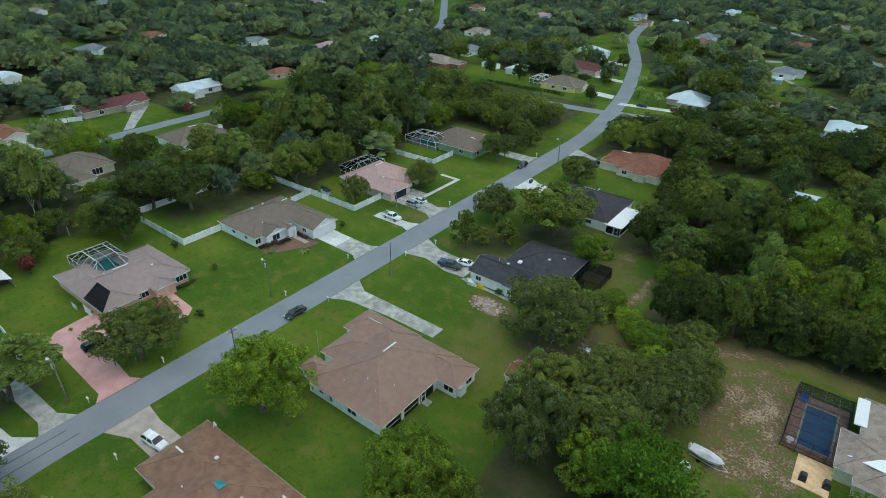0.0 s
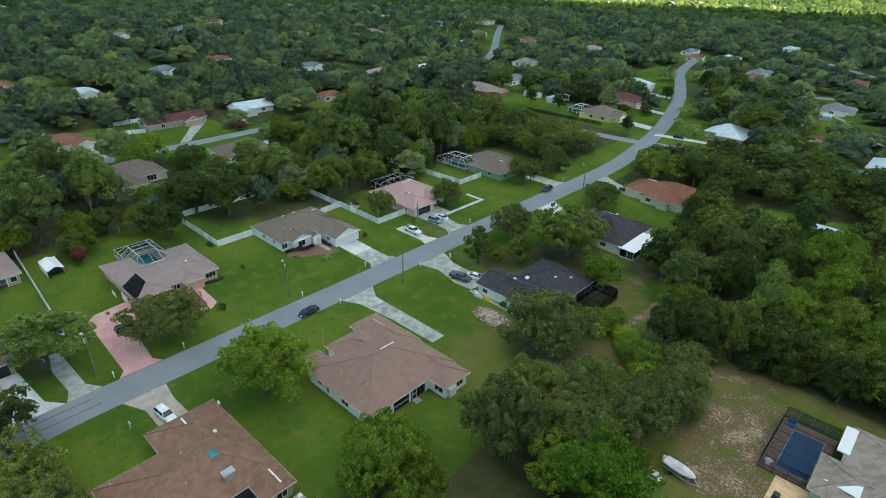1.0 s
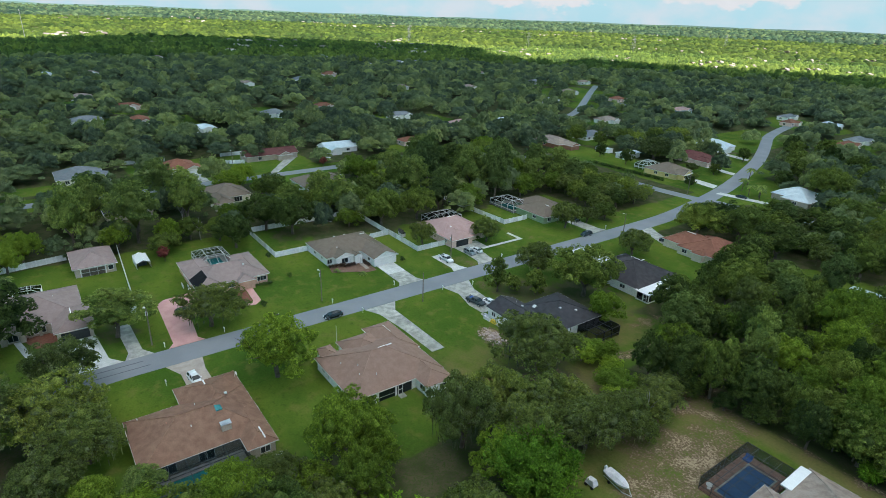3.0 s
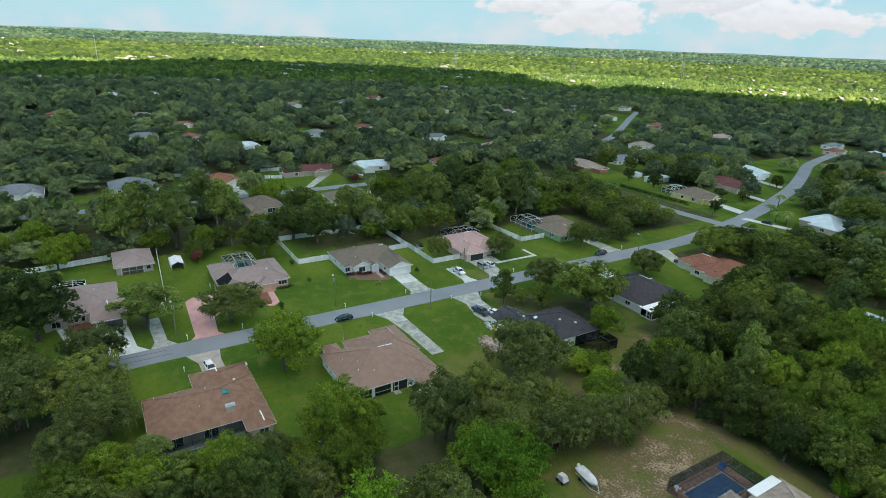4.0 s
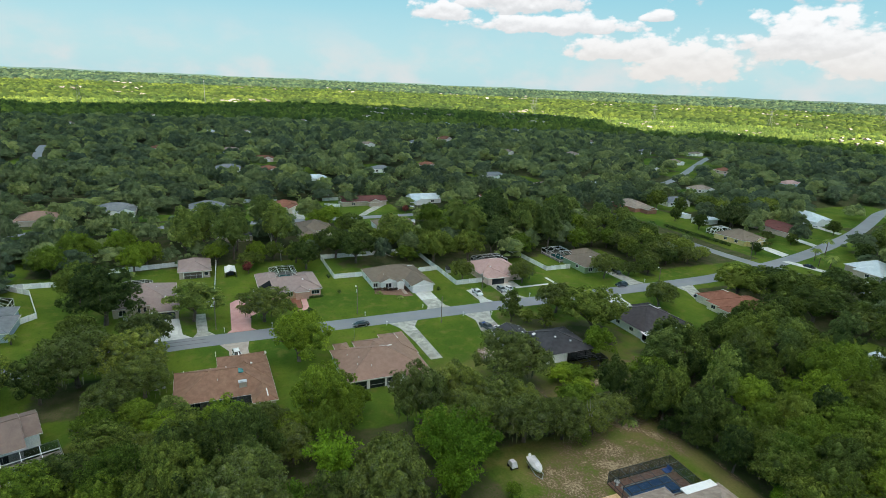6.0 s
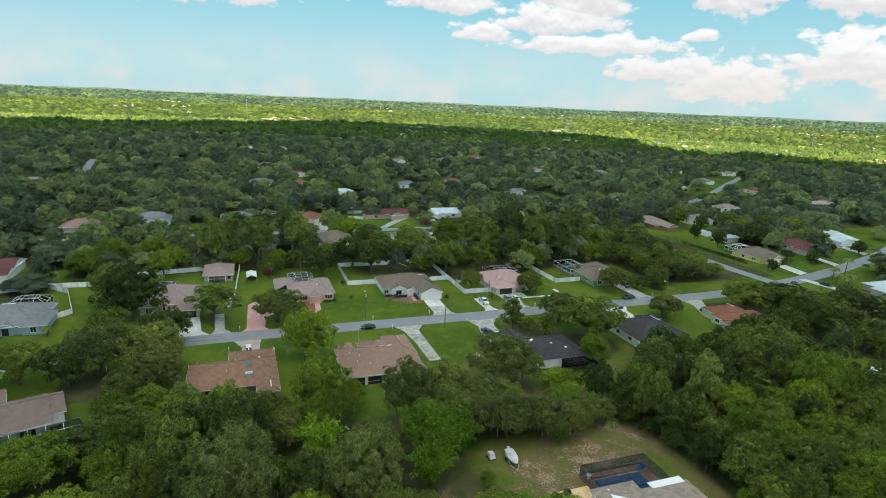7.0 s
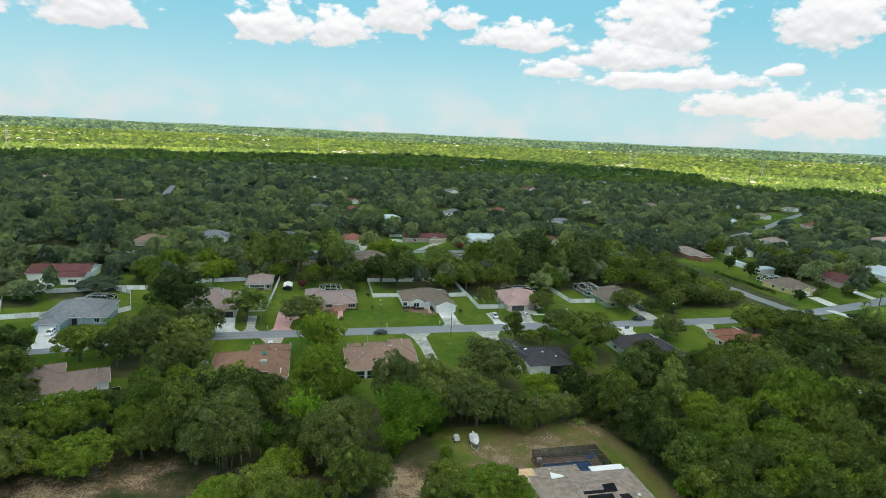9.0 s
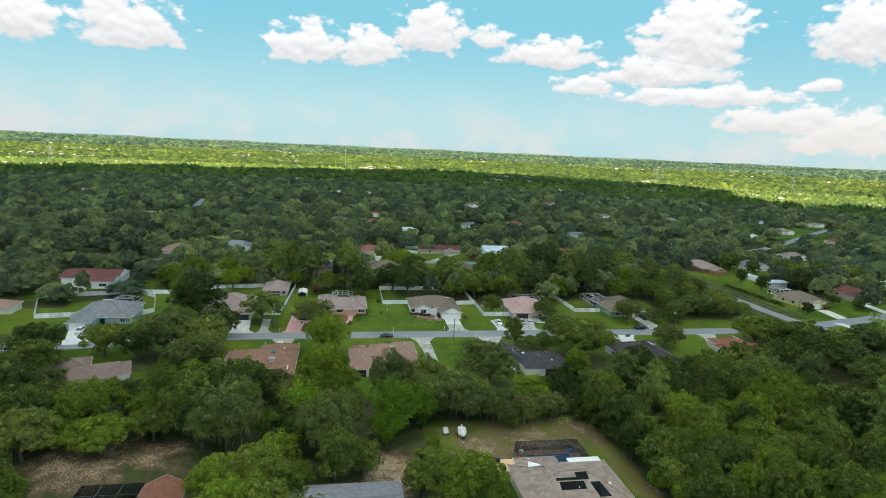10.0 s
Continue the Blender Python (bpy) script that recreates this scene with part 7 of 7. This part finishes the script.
part("cover", Shape().loft([[(-0.9, -0.6, 0.5), (0.9, -0.6, 0.5), (0.9, 0.6, 0.5), (-0.9, 0.6, 0.5)], [(-0.7, -0.45, 1.3), (0.5, -0.45, 1.45), (0.5, 0.45, 1.45), (-0.7, 0.45, 1.3)]]), CANVAS, mower)
for u in (-0.6, 0.6):
    for s in (-1, 1):
        part("wheel", Shape().tube((u, s * 0.5, 0.28), (u, s * 0.7, 0.28), 0.28, sides=12), RUBBER, mower)
for x, y in ((8.4, 75.1), (11.3, 75.6)):
    gr = thing("grill", (x, y, 2.5), "black covered barbecue grill on the patio", "grill")
    part("cover", Shape().loft([[(-0.5, -0.55, 0.0), (0.5, -0.55, 0.0), (0.5, 0.55, 0.0), (-0.5, 0.55, 0.0)], [(-0.45, -0.5, 0.85), (0.45, -0.5, 0.85), (0.45, 0.5, 0.85), (-0.45, 0.5, 0.85)], [(-0.3, -0.42, 1.15), (0.3, -0.42, 1.15), (0.3, 0.42, 1.15), (-0.3, 0.42, 1.15)]]), BRONZE, gr)
lounge = thing("lounge_chair", (5.9, 92.2, 2.72), "blue cushioned lounge chair on the pool deck", "chair")
part("seat", Shape().box(-0.6, -0.6, 0.3, 0.6, 0.6, 0.42), BLUE_TARP, lounge)
part("backrest", Shape().loft([[(-0.6, 0.5, 0.42), (0.6, 0.5, 0.42), (0.6, 0.62, 0.42), (-0.6, 0.62, 0.42)], [(-0.6, 0.75, 1.0), (0.6, 0.75, 1.0), (0.6, 0.85, 1.0), (-0.6, 0.85, 1.0)]]), BLUE_TARP, lounge)
for u in (-0.5, 0.5):
    for v in (-0.5, 0.5):
        part("leg", Shape().tube((u, v, 0), (u, v, 0.3), 0.03), TRIM, lounge)
tab = thing("patio_table", (5.6, 81.2, 2.72), "small white patio table on the pool deck", "table")
part("tabletop", Shape().tube((0, 0, 0.68), (0, 0, 0.73), 0.55, sides=16), TRIM, tab)
part("leg", Shape().tube((0, 0, 0), (0, 0, 0.68), 0.06, sides=8), TRIM, tab)
part("foot", Shape().tube((0, 0, 0), (0, 0, 0.04), 0.3, sides=10), TRIM, tab)


# ---- poles, mailboxes, small fixtures ----
def pole(x, y, h, label, extra=""):
    t = thing("utility_pole", (x, y, float(land(x, y))), label, "utility pole", "utility poles")
    part("pole", Shape().tube((0, 0, -0.4), (0, 0, h), 0.16, 0.1, 8), POLE_WOOD, t)
    if "arm" in extra:
        part("cross_arm", Shape().box(-0.08, -1.0, h - 0.9, 0.08, 1.0, h - 0.76), POLE_WOOD, t)
        for v in (-0.9, 0.9):
            part("insulator", Shape().tube((0, v, h - 0.76), (0, v, h - 0.55), 0.05), TRIM, t)
    if "can" in extra:
        part("transformer", Shape().tube((-0.42, 0, h - 2.1), (-0.42, 0, h - 1.2), 0.26, sides=10), STEEL, t)
    if "lamp" in extra:
        part("lamp_arm", Shape().tube((0, 0, h - 0.5), (-0.9, -0.2, h - 0.2), 0.04), STEEL, t)
        part("lamp_head", Shape().tube((-1.0, -0.2, h - 0.42), (-1.0, -0.2, h - 0.14), 0.3, 0.12, 10), TRIM, t)
    return t


pole(-89.8, 59.6, 9.0, "wooden utility pole with transformer and white lamp", "can lamp")
pole(-75.4, 81.7, 8.4, "plain dark wooden utility pole")
pole(-78.7, 43.1, 6.6, "wooden utility pole with small cross arm", "arm")
pole(-90.2, 18.9, 9.4, "wooden utility pole with transformer and lamp", "can lamp")
pole(-78.4, 168.6, 9.0, "wooden utility pole with lamp", "lamp")
pole(-93.8, 104.6, 8.6, "wooden utility pole beside the parking strip", "can")
fp = thing("flag_pole", (-67.3, 52.8, 0), "thin pale flag pole on the lawn", "flag pole")
part("pole", Shape().tube((0, 0, -0.2), (0, 0, 5.6), 0.05, 0.03), STEEL, fp)
pole(-236.3, 82.5, 8.6, "wooden utility pole with lamp", "lamp")
pole(-97.6, 179.7, 5.0, "wooden pole with white box")
pole(-98.5, 240, 9.0, "wooden utility pole at the crossing", "arm")
for x, y, h in ((-163, 43, 9.0), (-150, 45, 7.0), (-9.4, 86.6, 7.5), (17.6, 23.4, 5.0)):
    rs = np.random.RandomState(int(abs(x)))
    d = thing("dead_tree", (x, y, float(land(x, y))), "bare pale grey dead tree", "tree", "dead trees")
    part("trunk", trunk(rs, 2.4, h * 0.5, h * 0.6, 0.14, BARK_PALE, limbs=5, depth=0.95), BARK_PALE, d)


def mailbox(x, y):
    t = thing("mailbox", (x, y, float(land(x, y))), "white mailbox on a short post", "mailbox", "mailboxes")
    part("post", Shape().box(-0.06, -0.06, -0.2, 0.06, 0.06, 1.05), TRIM, t)
    part("box", Shape().loft([[(-0.28, -0.12, 1.05), (-0.28, 0.12, 1.05), (-0.28, 0.12, 1.22), (-0.28, 0.0, 1.3), (-0.28, -0.12, 1.22)], [(0.28, -0.12, 1.05), (0.28, 0.12, 1.05), (0.28, 0.12, 1.22), (0.28, 0.0, 1.3), (0.28, -0.12, 1.22)]]), TRIM, t)


for x, y in ((-87.2, 61.4), (-76.4, 99.4), (-87.4, 33.9), (-87.2, 119.8), (-87.6, 21.0), (-78.4, 90.4), (-72.7, 18.1), (-78.6, 65.6), (-87.6, 170.6), (-78.6, 141.2), (-88.0, 80.6)):
    mailbox(x, y)
for x, y, c in ((-77.4, 148.4, PAINT_GREY), (-77.4, 149.4, PAINT_GREY)):
    b = thing("wheelie_bin", (x, y, 0), "dark grey wheeled rubbish bin by the road", "bin", "rubbish bins")
    part("bin", Shape().loft([[(-0.24, -0.24, 0.08), (0.24, -0.24, 0.08), (0.24, 0.24, 0.08), (-0.24, 0.24, 0.08)], [(-0.32, -0.32, 1.0), (0.32, -0.32, 1.0), (0.32, 0.32, 1.0), (-0.32, 0.32, 1.0)]]), c, b)
    part("lid", Shape().box(-0.35, -0.35, 1.0, 0.35, 0.35, 1.08), c, b)

# metal carport
cp = thing("carport", (-138.5, 25.6, 0), "white peaked metal carport, open at one end", "carport")
arc = [(-1.85, 0.0), (-1.85, 1.85), (0, 2.65), (1.85, 1.85), (1.85, 0.0)]
s = Shape()
for (a, b), (c, d) in zip(arc, arc[1:]):
    s.face((-3.5, a, b), (-3.5, c, d), (3.5, c, d), (3.5, a, b)).face((-3.5, a * 0.98, b - 0.03), (3.5, a * 0.98, b - 0.03), (3.5, c * 0.98, d - 0.03), (-3.5, c * 0.98, d - 0.03))
part("cladding", s, TRIM, cp)
part("back_wall", Shape().prism([(-3.5, -1.8), (-3.44, -1.8), (-3.44, 1.8), (-3.5, 1.8)], 0, 2.2), TRIM, cp)
# plain dark grey box inside the open carport
part("stored_cart", Shape().box(-2.0, -1.1, 0.3, 1.6, 1.1, 1.3), PAINT_GREY, cp)
# play slide and ring on the back lawn
sl = thing("play_slide", (-144.3, 87.4, 0), "small white plastic garden slide", "slide")
part("chute", Shape().loft([[(-0.25, -1.2, 1.15), (0.25, -1.2, 1.15), (0.25, -1.2, 1.25), (-0.25, -1.2, 1.25)], [(-0.25, 0.8, 0.2), (0.25, 0.8, 0.2), (0.25, 0.8, 0.3), (-0.25, 0.8, 0.3)], [(-0.25, 1.3, 0.12), (0.25, 1.3, 0.12), (0.25, 1.3, 0.22), (-0.25, 1.3, 0.22)]]), CANVAS, sl)
part("tower", Shape().box(-0.6, -2.2, 0, -0.5, -2.1, 1.9).box(0.5, -2.2, 0, 0.6, -2.1, 1.9).box(-0.6, -1.3, 0, -0.5, -1.2, 1.9).box(0.5, -1.3, 0, 0.6, -1.2, 1.9).box(-0.6, -2.2, 1.1, 0.6, -1.2, 1.18).box(-0.75, -2.3, 1.9, 0.75, -1.1, 2.0), WOOD, sl)
s = Shape((-141.8, 93.4, 0))
for i in range(14):
    a, b = 2 * math.pi * i / 14, 2 * math.pi * (i + 1) / 14
    s.tube((-141.8 + math.cos(a), 93.4 + math.sin(a), 0.12), (-141.8 + math.cos(b), 93.4 + math.sin(b), 0.12), 0.12)
fr = tagged(new("fire_ring", s.mesh("fire_ring", CONCRETE)), "round pale stone fire ring on grass", "fire ring")
fr.location = (-141.8, 93.4, 0)
# raised timber bed and benches behind the charcoal house
g = float(land(-25.9, 86.5))
rb = thing("raised_bed", (-25.9, 86.5, g), "square timber-edged raised garden bed", "raised bed", turn=12)
for a in (-1.5, 1.4):
    part("side_board", Shape().box(-1.5, a, 0, 1.5, a + 0.1, 0.42), WOOD, rb)
    part("end_board", Shape().box(a, -1.4, 0, a + 0.1, 1.4, 0.42), WOOD, rb)
part("soil", Shape().box(-1.4, -1.4, 0, 1.4, 1.4, 0.32), MULCH, rb)
for x, y in ((-28.6, 84.6), (-24, 84.2)):
    b = thing("garden_bench", (x, y, float(land(x, y))), "pale weathered garden bench", "bench", turn=40)
    part("seat", Shape().box(-0.8, -0.22, 0.4, 0.8, 0.22, 0.46), CONCRETE, b)
    part("leg", Shape().box(-0.7, -0.2, 0, -0.6, 0.2, 0.4), CONCRETE, b)
    part("leg", Shape().box(0.6, -0.2, 0, 0.7, 0.2, 0.4), CONCRETE, b)
# rubble heap and oddments by the charcoal house
rr = random.Random(3)
heap = thing("rubble_heap", (-51.6, 85.6, 0), "spread heap of pinkish broken rubble", "rubble")
stone = [Shape().loft([[(-0.4, -0.3, 0), (0.35, -0.35, 0), (0.4, 0.3, 0), (-0.3, 0.35, 0)], [(-0.25, -0.2, 0.3), (0.2, -0.22, 0.34), (0.24, 0.18, 0.26), (-0.2, 0.2, 0.3)]]).mesh("stone", RUBBLE)]
for i in range(120):
    a, d = rr.uniform(0, 6.28), rr.random() ** 0.7
    st = part("stone", stone[0], RUBBLE, heap)
    k = rr.uniform(0.3, 1.2) * (1.3 - d * 0.7)
    st.matrix_local = Matrix.Translation((math.cos(a) * d * 4.8, math.sin(a) * d * 2.6, 0.28 * (1 - d) ** 2)) @ Matrix.Rotation(rr.uniform(0, 6), 4, "Z") @ Matrix.Diagonal((k, k, k * 0.7, 1))
for x, y, c, w, text, nm in ((-56.6, 90.2, YELLOW, 0.9, "yellow plastic toy cart by the wall", "toy_cart"), (-58.4, 90.0, CANVAS, 0.8, "pile of pale sacks by the wall", "sacks"), (-59.9, 90.6, CANVAS, 0.9, "pale sheeted junk pile at the corner", "junk_pile"), (-59.4, 89.9, STEEL, 0.5, "old metal drum by the wall", "metal_drum")):
    s = Shape().loft([[(x - w, y - 0.4, 0), (x + w, y - 0.4, 0), (x + w, y + 0.3, 0), (x - w, y + 0.3, 0)], [(x - w * 0.7, y - 0.3, 0.8), (x + w * 0.5, y - 0.2, 0.6), (x + w * 0.5, y + 0.2, 0.7), (x - w * 0.6, y + 0.2, 0.9)]])
    solid(nm, s, c, text, nm.replace("_", " "))
# white gate and steps by the peach house
gate = thing("garden_gate", (-115.4, 31.6, 0), "white picket garden gate beside the peach house", "gate")
for i in range(9):
    part("picket", Shape().box(-2.2 + i * 0.24, -0.03, 0.1, -2.06 + i * 0.24, 0.03, 1.3), TRIM, gate)
part("rail", Shape().box(-2.3, 0.035, 0.35, 0.0, 0.09, 0.45), TRIM, gate)
part("rail", Shape().box(-2.3, 0.035, 1.0, 0.0, 0.09, 1.1), TRIM, gate)
lat = thing("lattice_screen", (-112.2, 32.4, 0), "white slatted trellis along the garage wall", "trellis")
for i in range(8):
    part("slat", Shape().box(-1.6, -0.03 + 0.004 * i, 0.15 + i * 0.22, 1.2, 0.03 + 0.004 * i, 0.27 + i * 0.22), TRIM, lat)
part("post", Shape().box(-1.7, -0.06, 0, -1.58, 0.06, 2.0), TRIM, lat)
part("post", Shape().box(1.2, -0.06, 0, 1.32, 0.06, 2.0), TRIM, lat)
ac = thing("pump_unit", (-41.4, 29.2, 0), "white pool pump and pipes on a slab", "pump")
part("slab", Shape().box(-0.9, -0.9, 0, 0.9, 0.9, 0.1), CONCRETE, ac)
part("tank", Shape().tube((0.2, 0.2, 0.1), (0.2, 0.2, 0.95), 0.32, sides=12), TRIM, ac)
part("pipe", Shape().tube((-0.6, -0.4, 0.4), (0.6, -0.4, 0.4), 0.06).tube((-0.6, -0.4, 0.1), (-0.6, -0.4, 0.4), 0.06), TRIM, ac)
for x, y in ((-119.2, 103), (-121.2, 103.6)):
    ph = thing("playhouse", (x, y, 0), "small dark garden playhouse with white front", "playhouse")
    part("wall", Shape().box(-0.8, -0.7, 0, 0.8, 0.7, 1.2), CANVAS, ph)
    part("roof", Shape().loft([[(-1, -0.9, 1.2), (1, -0.9, 1.2), (1, 0.9, 1.2), (-1, 0.9, 1.2)], [(-1, -0.05, 1.9), (1, -0.05, 1.9), (1, 0.05, 1.9), (-1, 0.05, 1.9)]]), BRONZE, ph)


# ---- palms and bamboo ----
def palm(x, y, h, r, label="palm with arching green fronds", seed=0):
    rs = random.Random(int(x * 7 + y * 13) + seed)
    t = thing("palm", (x, y, float(land(x, y))), label, "palm", "palms")
    part("trunk", Shape().tube((0, 0, -0.2), (0.1, 0.05, h), 0.2, 0.14, 8), BARK, t)
    for i in range(17):
        a = i * 2.399 + rs.uniform(-0.2, 0.2)
        lift = rs.uniform(-0.1, 0.9)
        s, d, side = Shape(), Vector((math.cos(a), math.sin(a), 0)), Vector((-math.sin(a), math.cos(a), 0))
        pts = []
        for j in range(5):
            u = j / 4
            pts.append(Vector((0.1, 0.05, h)) + d * r * u + Vector((0, 0, r * (lift * u - (0.5 + lift * 0.7) * u * u))))
        for j in range(4):
            w0, w1 = (0.1, 0.26, 0.3, 0.22, 0.03)[j] * r * 0.55, (0.1, 0.26, 0.3, 0.22, 0.03)[j + 1] * r * 0.55
            for sg in (-1, 1):
                s.face(pts[j], pts[j + 1], pts[j + 1] + side * sg * w1 - Vector((0, 0, w1 * 0.5)), pts[j] + side * sg * w0 - Vector((0, 0, w0 * 0.5)))
        part("frond", s, L_PALM, t)
    return t


for x, y, h, r in ((-73.3, 105.6, 1.6, 2.2), (-104.6, 71.2, 0.6, 1.3), (-98.6, 76.4, 0.7, 1.5), (-95.6, -30.2, 2.6, 1.9), (-141, -6.4, 2.6, 1.9), (-138.9, -12.8, 2.2, 1.8), (-239, 50.8, 4.6, 2.6), (-241, 47.4, 4.2, 2.6), (-82.4, 262, 4.8, 2.7), (-79, 264.6, 5.4, 2.7), (-77, 261, 4.6, 2.6), (-88.6, 268, 5.4, 2.7), (-92.6, 281, 7.6, 2.9), (-295, 111.4, 7.0, 2.6), (-10.8, 97.6, 0.8, 2.4)):
    palm(x, y, h, r)


def bamboo(x, y, r, h):
    """A fountain of feathery canes."""
    rs = np.random.RandomState(int(abs(x * 31 + y * 7)))
    t = thing("bamboo", (x, y, float(land(x, y))), "bright green feathery bamboo clump", "bamboo", "bamboo clumps")
    stems, V = Shape(), []
    for i in range(58):
        a, lean = rs.uniform(0, 6.28), rs.uniform(0.1, 1.0)
        top = h * rs.uniform(0.7, 1.0)
        out = np.array([np.cos(a), np.sin(a), 0])
        last = None
        for j in range(13):
            u = j / 12
            p = out * (0.3 + r * lean * u ** 2) + np.array([0, 0, top * (u - 0.22 * lean * u ** 4)])
            if last is not None and j in (4, 8, 12):
                stems.tube(tuple(keep), tuple(p), 0.05, 0.03, 4)
            if j in (0, 4, 8):
                keep = p
            last = p
            if j > 3:
                for k in range(9):
                    d = rs.normal(size=3) + np.array([0, 0, -0.3]) + out * 0.6
                    d /= np.linalg.norm(d)
                    sd = np.cross(d, rs.normal(size=3))
                    sd /= np.linalg.norm(sd)
                    q, ln, w = p + rs.normal(size=3) * 0.22, rs.uniform(0.4, 0.85), rs.uniform(0.1, 0.2)
                    V += [q, q + d * ln * 0.5 + sd * w, q + d * ln, q + d * ln * 0.5 - sd * w]
    me = raw_mesh("foliage", np.array(V), np.zeros((0, 3), int), np.arange(len(V)).reshape(-1, 4), L_BAMBOO)
    part("foliage", me, L_BAMBOO, t)
    part("stem", stems, L_BUSH, t)


for x, y, r, h in CLUMPS:
    bamboo(x, y, r, h)


# ---- fire pit and chairs on the bare back garden ----
gz = float(land(-25.4, 85.2))
pit = thing("fire_pit", (-25.4, 85.2, gz), "square rusty fire pit on bare ground", "fire pit", turn=14)
for a, b, c, d in ((-0.9, -0.9, 0.9, -0.72), (-0.9, 0.72, 0.9, 0.9), (-0.9, -0.72, -0.72, 0.72), (0.72, -0.72, 0.9, 0.72)):
    part("curb", Shape().box(a, b, -0.05, c, d, 0.35), BARK, pit)
part("ash", Shape().box(-0.72, -0.72, -0.05, 0.72, 0.72, 0.12), SOLAR, pit, "black ash and embers")
for k, (x, y, a) in enumerate(((-28.3, 84.2, 60), (-27.5, 83.7, 110))):
    ch = thing("garden_chair", (x, y, float(land(x, y))), "white plastic garden chair on bare ground", "chair", "garden chairs", turn=a)
    part("seat", Shape().box(-0.28, -0.28, 0.38, 0.28, 0.28, 0.44), TRIM, ch)
    part("backrest", Shape().loft([[(-0.28, 0.26, 0.42), (0.28, 0.26, 0.42), (0.28, 0.32, 0.42), (-0.28, 0.32, 0.42)], [(-0.22, 0.42, 0.95), (0.22, 0.42, 0.95), (0.22, 0.46, 0.95), (-0.22, 0.46, 0.95)]]), TRIM, ch)
    for sx in (-1, 1):
        part("armrest", Shape().box(sx * 0.28 - 0.04, -0.28, 0.6, sx * 0.28 + 0.04, 0.3, 0.64), TRIM, ch)
        for sy in (-1, 1):
            part("leg", Shape().tube((sx * 0.27, sy * 0.25, 0), (sx * 0.25, sy * 0.24, 0.6), 0.03, sides=4), TRIM, ch)


# ---- stones at the corner of the brown house ----
heap = thing("stone_heap", (-60.6, 5.8, 0), "low heap of grey garden stones on grass", "stones")
rs = np.random.RandomState(9)
v0, f0 = ico(2)
for i in range(12):
    r, a, d = rs.uniform(0.25, 0.5), rs.uniform(0, 6.28), rs.uniform(0.1, 1.1)
    lump = 1 + 0.16 * np.sin(v0 @ rs.normal(size=3) * 3.0 + i)[:, None]
    v = v0 * lump * np.array([r * 1.3, r, r * 0.7]) + np.array([d * math.cos(a) * 1.4, d * math.sin(a), 0.12 + 0.35 * max(0, 0.7 - d)])
    part("stone", raw_mesh("stone", v, f0, np.zeros((0, 4), int), STONE), STONE, heap)


# ---- far masts ----
mast = thing("radio_mast", (-1354, 46, float(land(-1354, 46))), "tall slender grey radio mast above far trees", "mast")
part("mast", Shape().tube((0, 0, 0), (0, 0, 54), 0.5, 0.35, 8), DULL_STEEL, mast)
part("antenna_platform", Shape().tube((0, 0, 51), (0, 0, 54.5), 1.0, sides=10), DULL_STEEL, mast)
for x, y in ((-1100, -506), (-1193, -172), (-1416, 943), (-1188, 793), (-1034, 1038), (-902, 1268), (-1034, 1924)):
    p = thing("transmission_tower", (x, y, float(land(x, y))), "grey steel lattice transmission tower", "pylon", "transmission towers")
    for u in (-1, 1):
        for v in (-1, 1):
            part("leg", Shape().tube((u * 4, v * 4, 0), (u * 0.8, v * 0.8, 40), 0.2, sides=4), DULL_STEEL, p)
    for z in (8, 18, 28):
        w = 4 - 3.2 * z / 40
        part("brace", Shape().tube((-w, -w, z), (w, w, z + 8), 0.12, sides=4).tube((w, -w, z), (-w, w, z + 8), 0.12, sides=4), DULL_STEEL, p)
    for z in (30, 37):
        part("cross_arm", Shape().box(-0.25, -8, z, 0.25, 8, z + 0.5), DULL_STEEL, p)

# ---- far roofs in the sunlight ----
rs = np.random.RandomState(77)
V, Q, k = [], [], 0
for i in range(350):
    if i % 7 == 0:
        a, d, head = radians(rs.uniform(0, 118)), 1150 + 2100 * rs.uniform(0, 1) ** 1.4, rs.uniform(0, math.pi)
        sx, sy = -math.sin(a) * d, math.cos(a) * d
    u, v = (i % 7 - 3) * 27 + rs.uniform(-8, 8), rs.choice((-20, 20)) + rs.uniform(-5, 5)
    x, y = sx + u * math.cos(head) - v * math.sin(head), sy + u * math.sin(head) + v * math.cos(head)
    z, w, l, h = float(land(x, y)) + 3.6, rs.uniform(3.5, 6.5), rs.uniform(5, 9), rs.uniform(1.2, 3.0)
    V += [(x - w, y - l, z), (x + w, y - l, z), (x + w, y + l, z), (x - w, y + l, z), (x - w, y - l, z + h), (x + w, y - l, z + h), (x + w, y + l, z + h), (x - w, y + l, z + h), (x, y - l * 0.6, z + h + 2.5), (x, y + l * 0.6, z + h + 2.5)]
    Q += [tuple(k + j for j in f) for f in ((0, 1, 5, 4), (1, 2, 6, 5), (2, 3, 7, 6), (3, 0, 4, 7), (5, 6, 9, 8), (7, 4, 8, 9))]
    k += 10
me = bpy.data.meshes.new("far_roofs")
me.from_pydata(V, [], Q)
me.materials.append(mat("pale_far_walls", (0.14, 0.115, 0.09), (0.36, 0.32, 0.28), 0.01, 0.9, per="island"))
tagged(new("far_roofs", me), "pale houses scattered among far trees", "houses", kind="stuff")
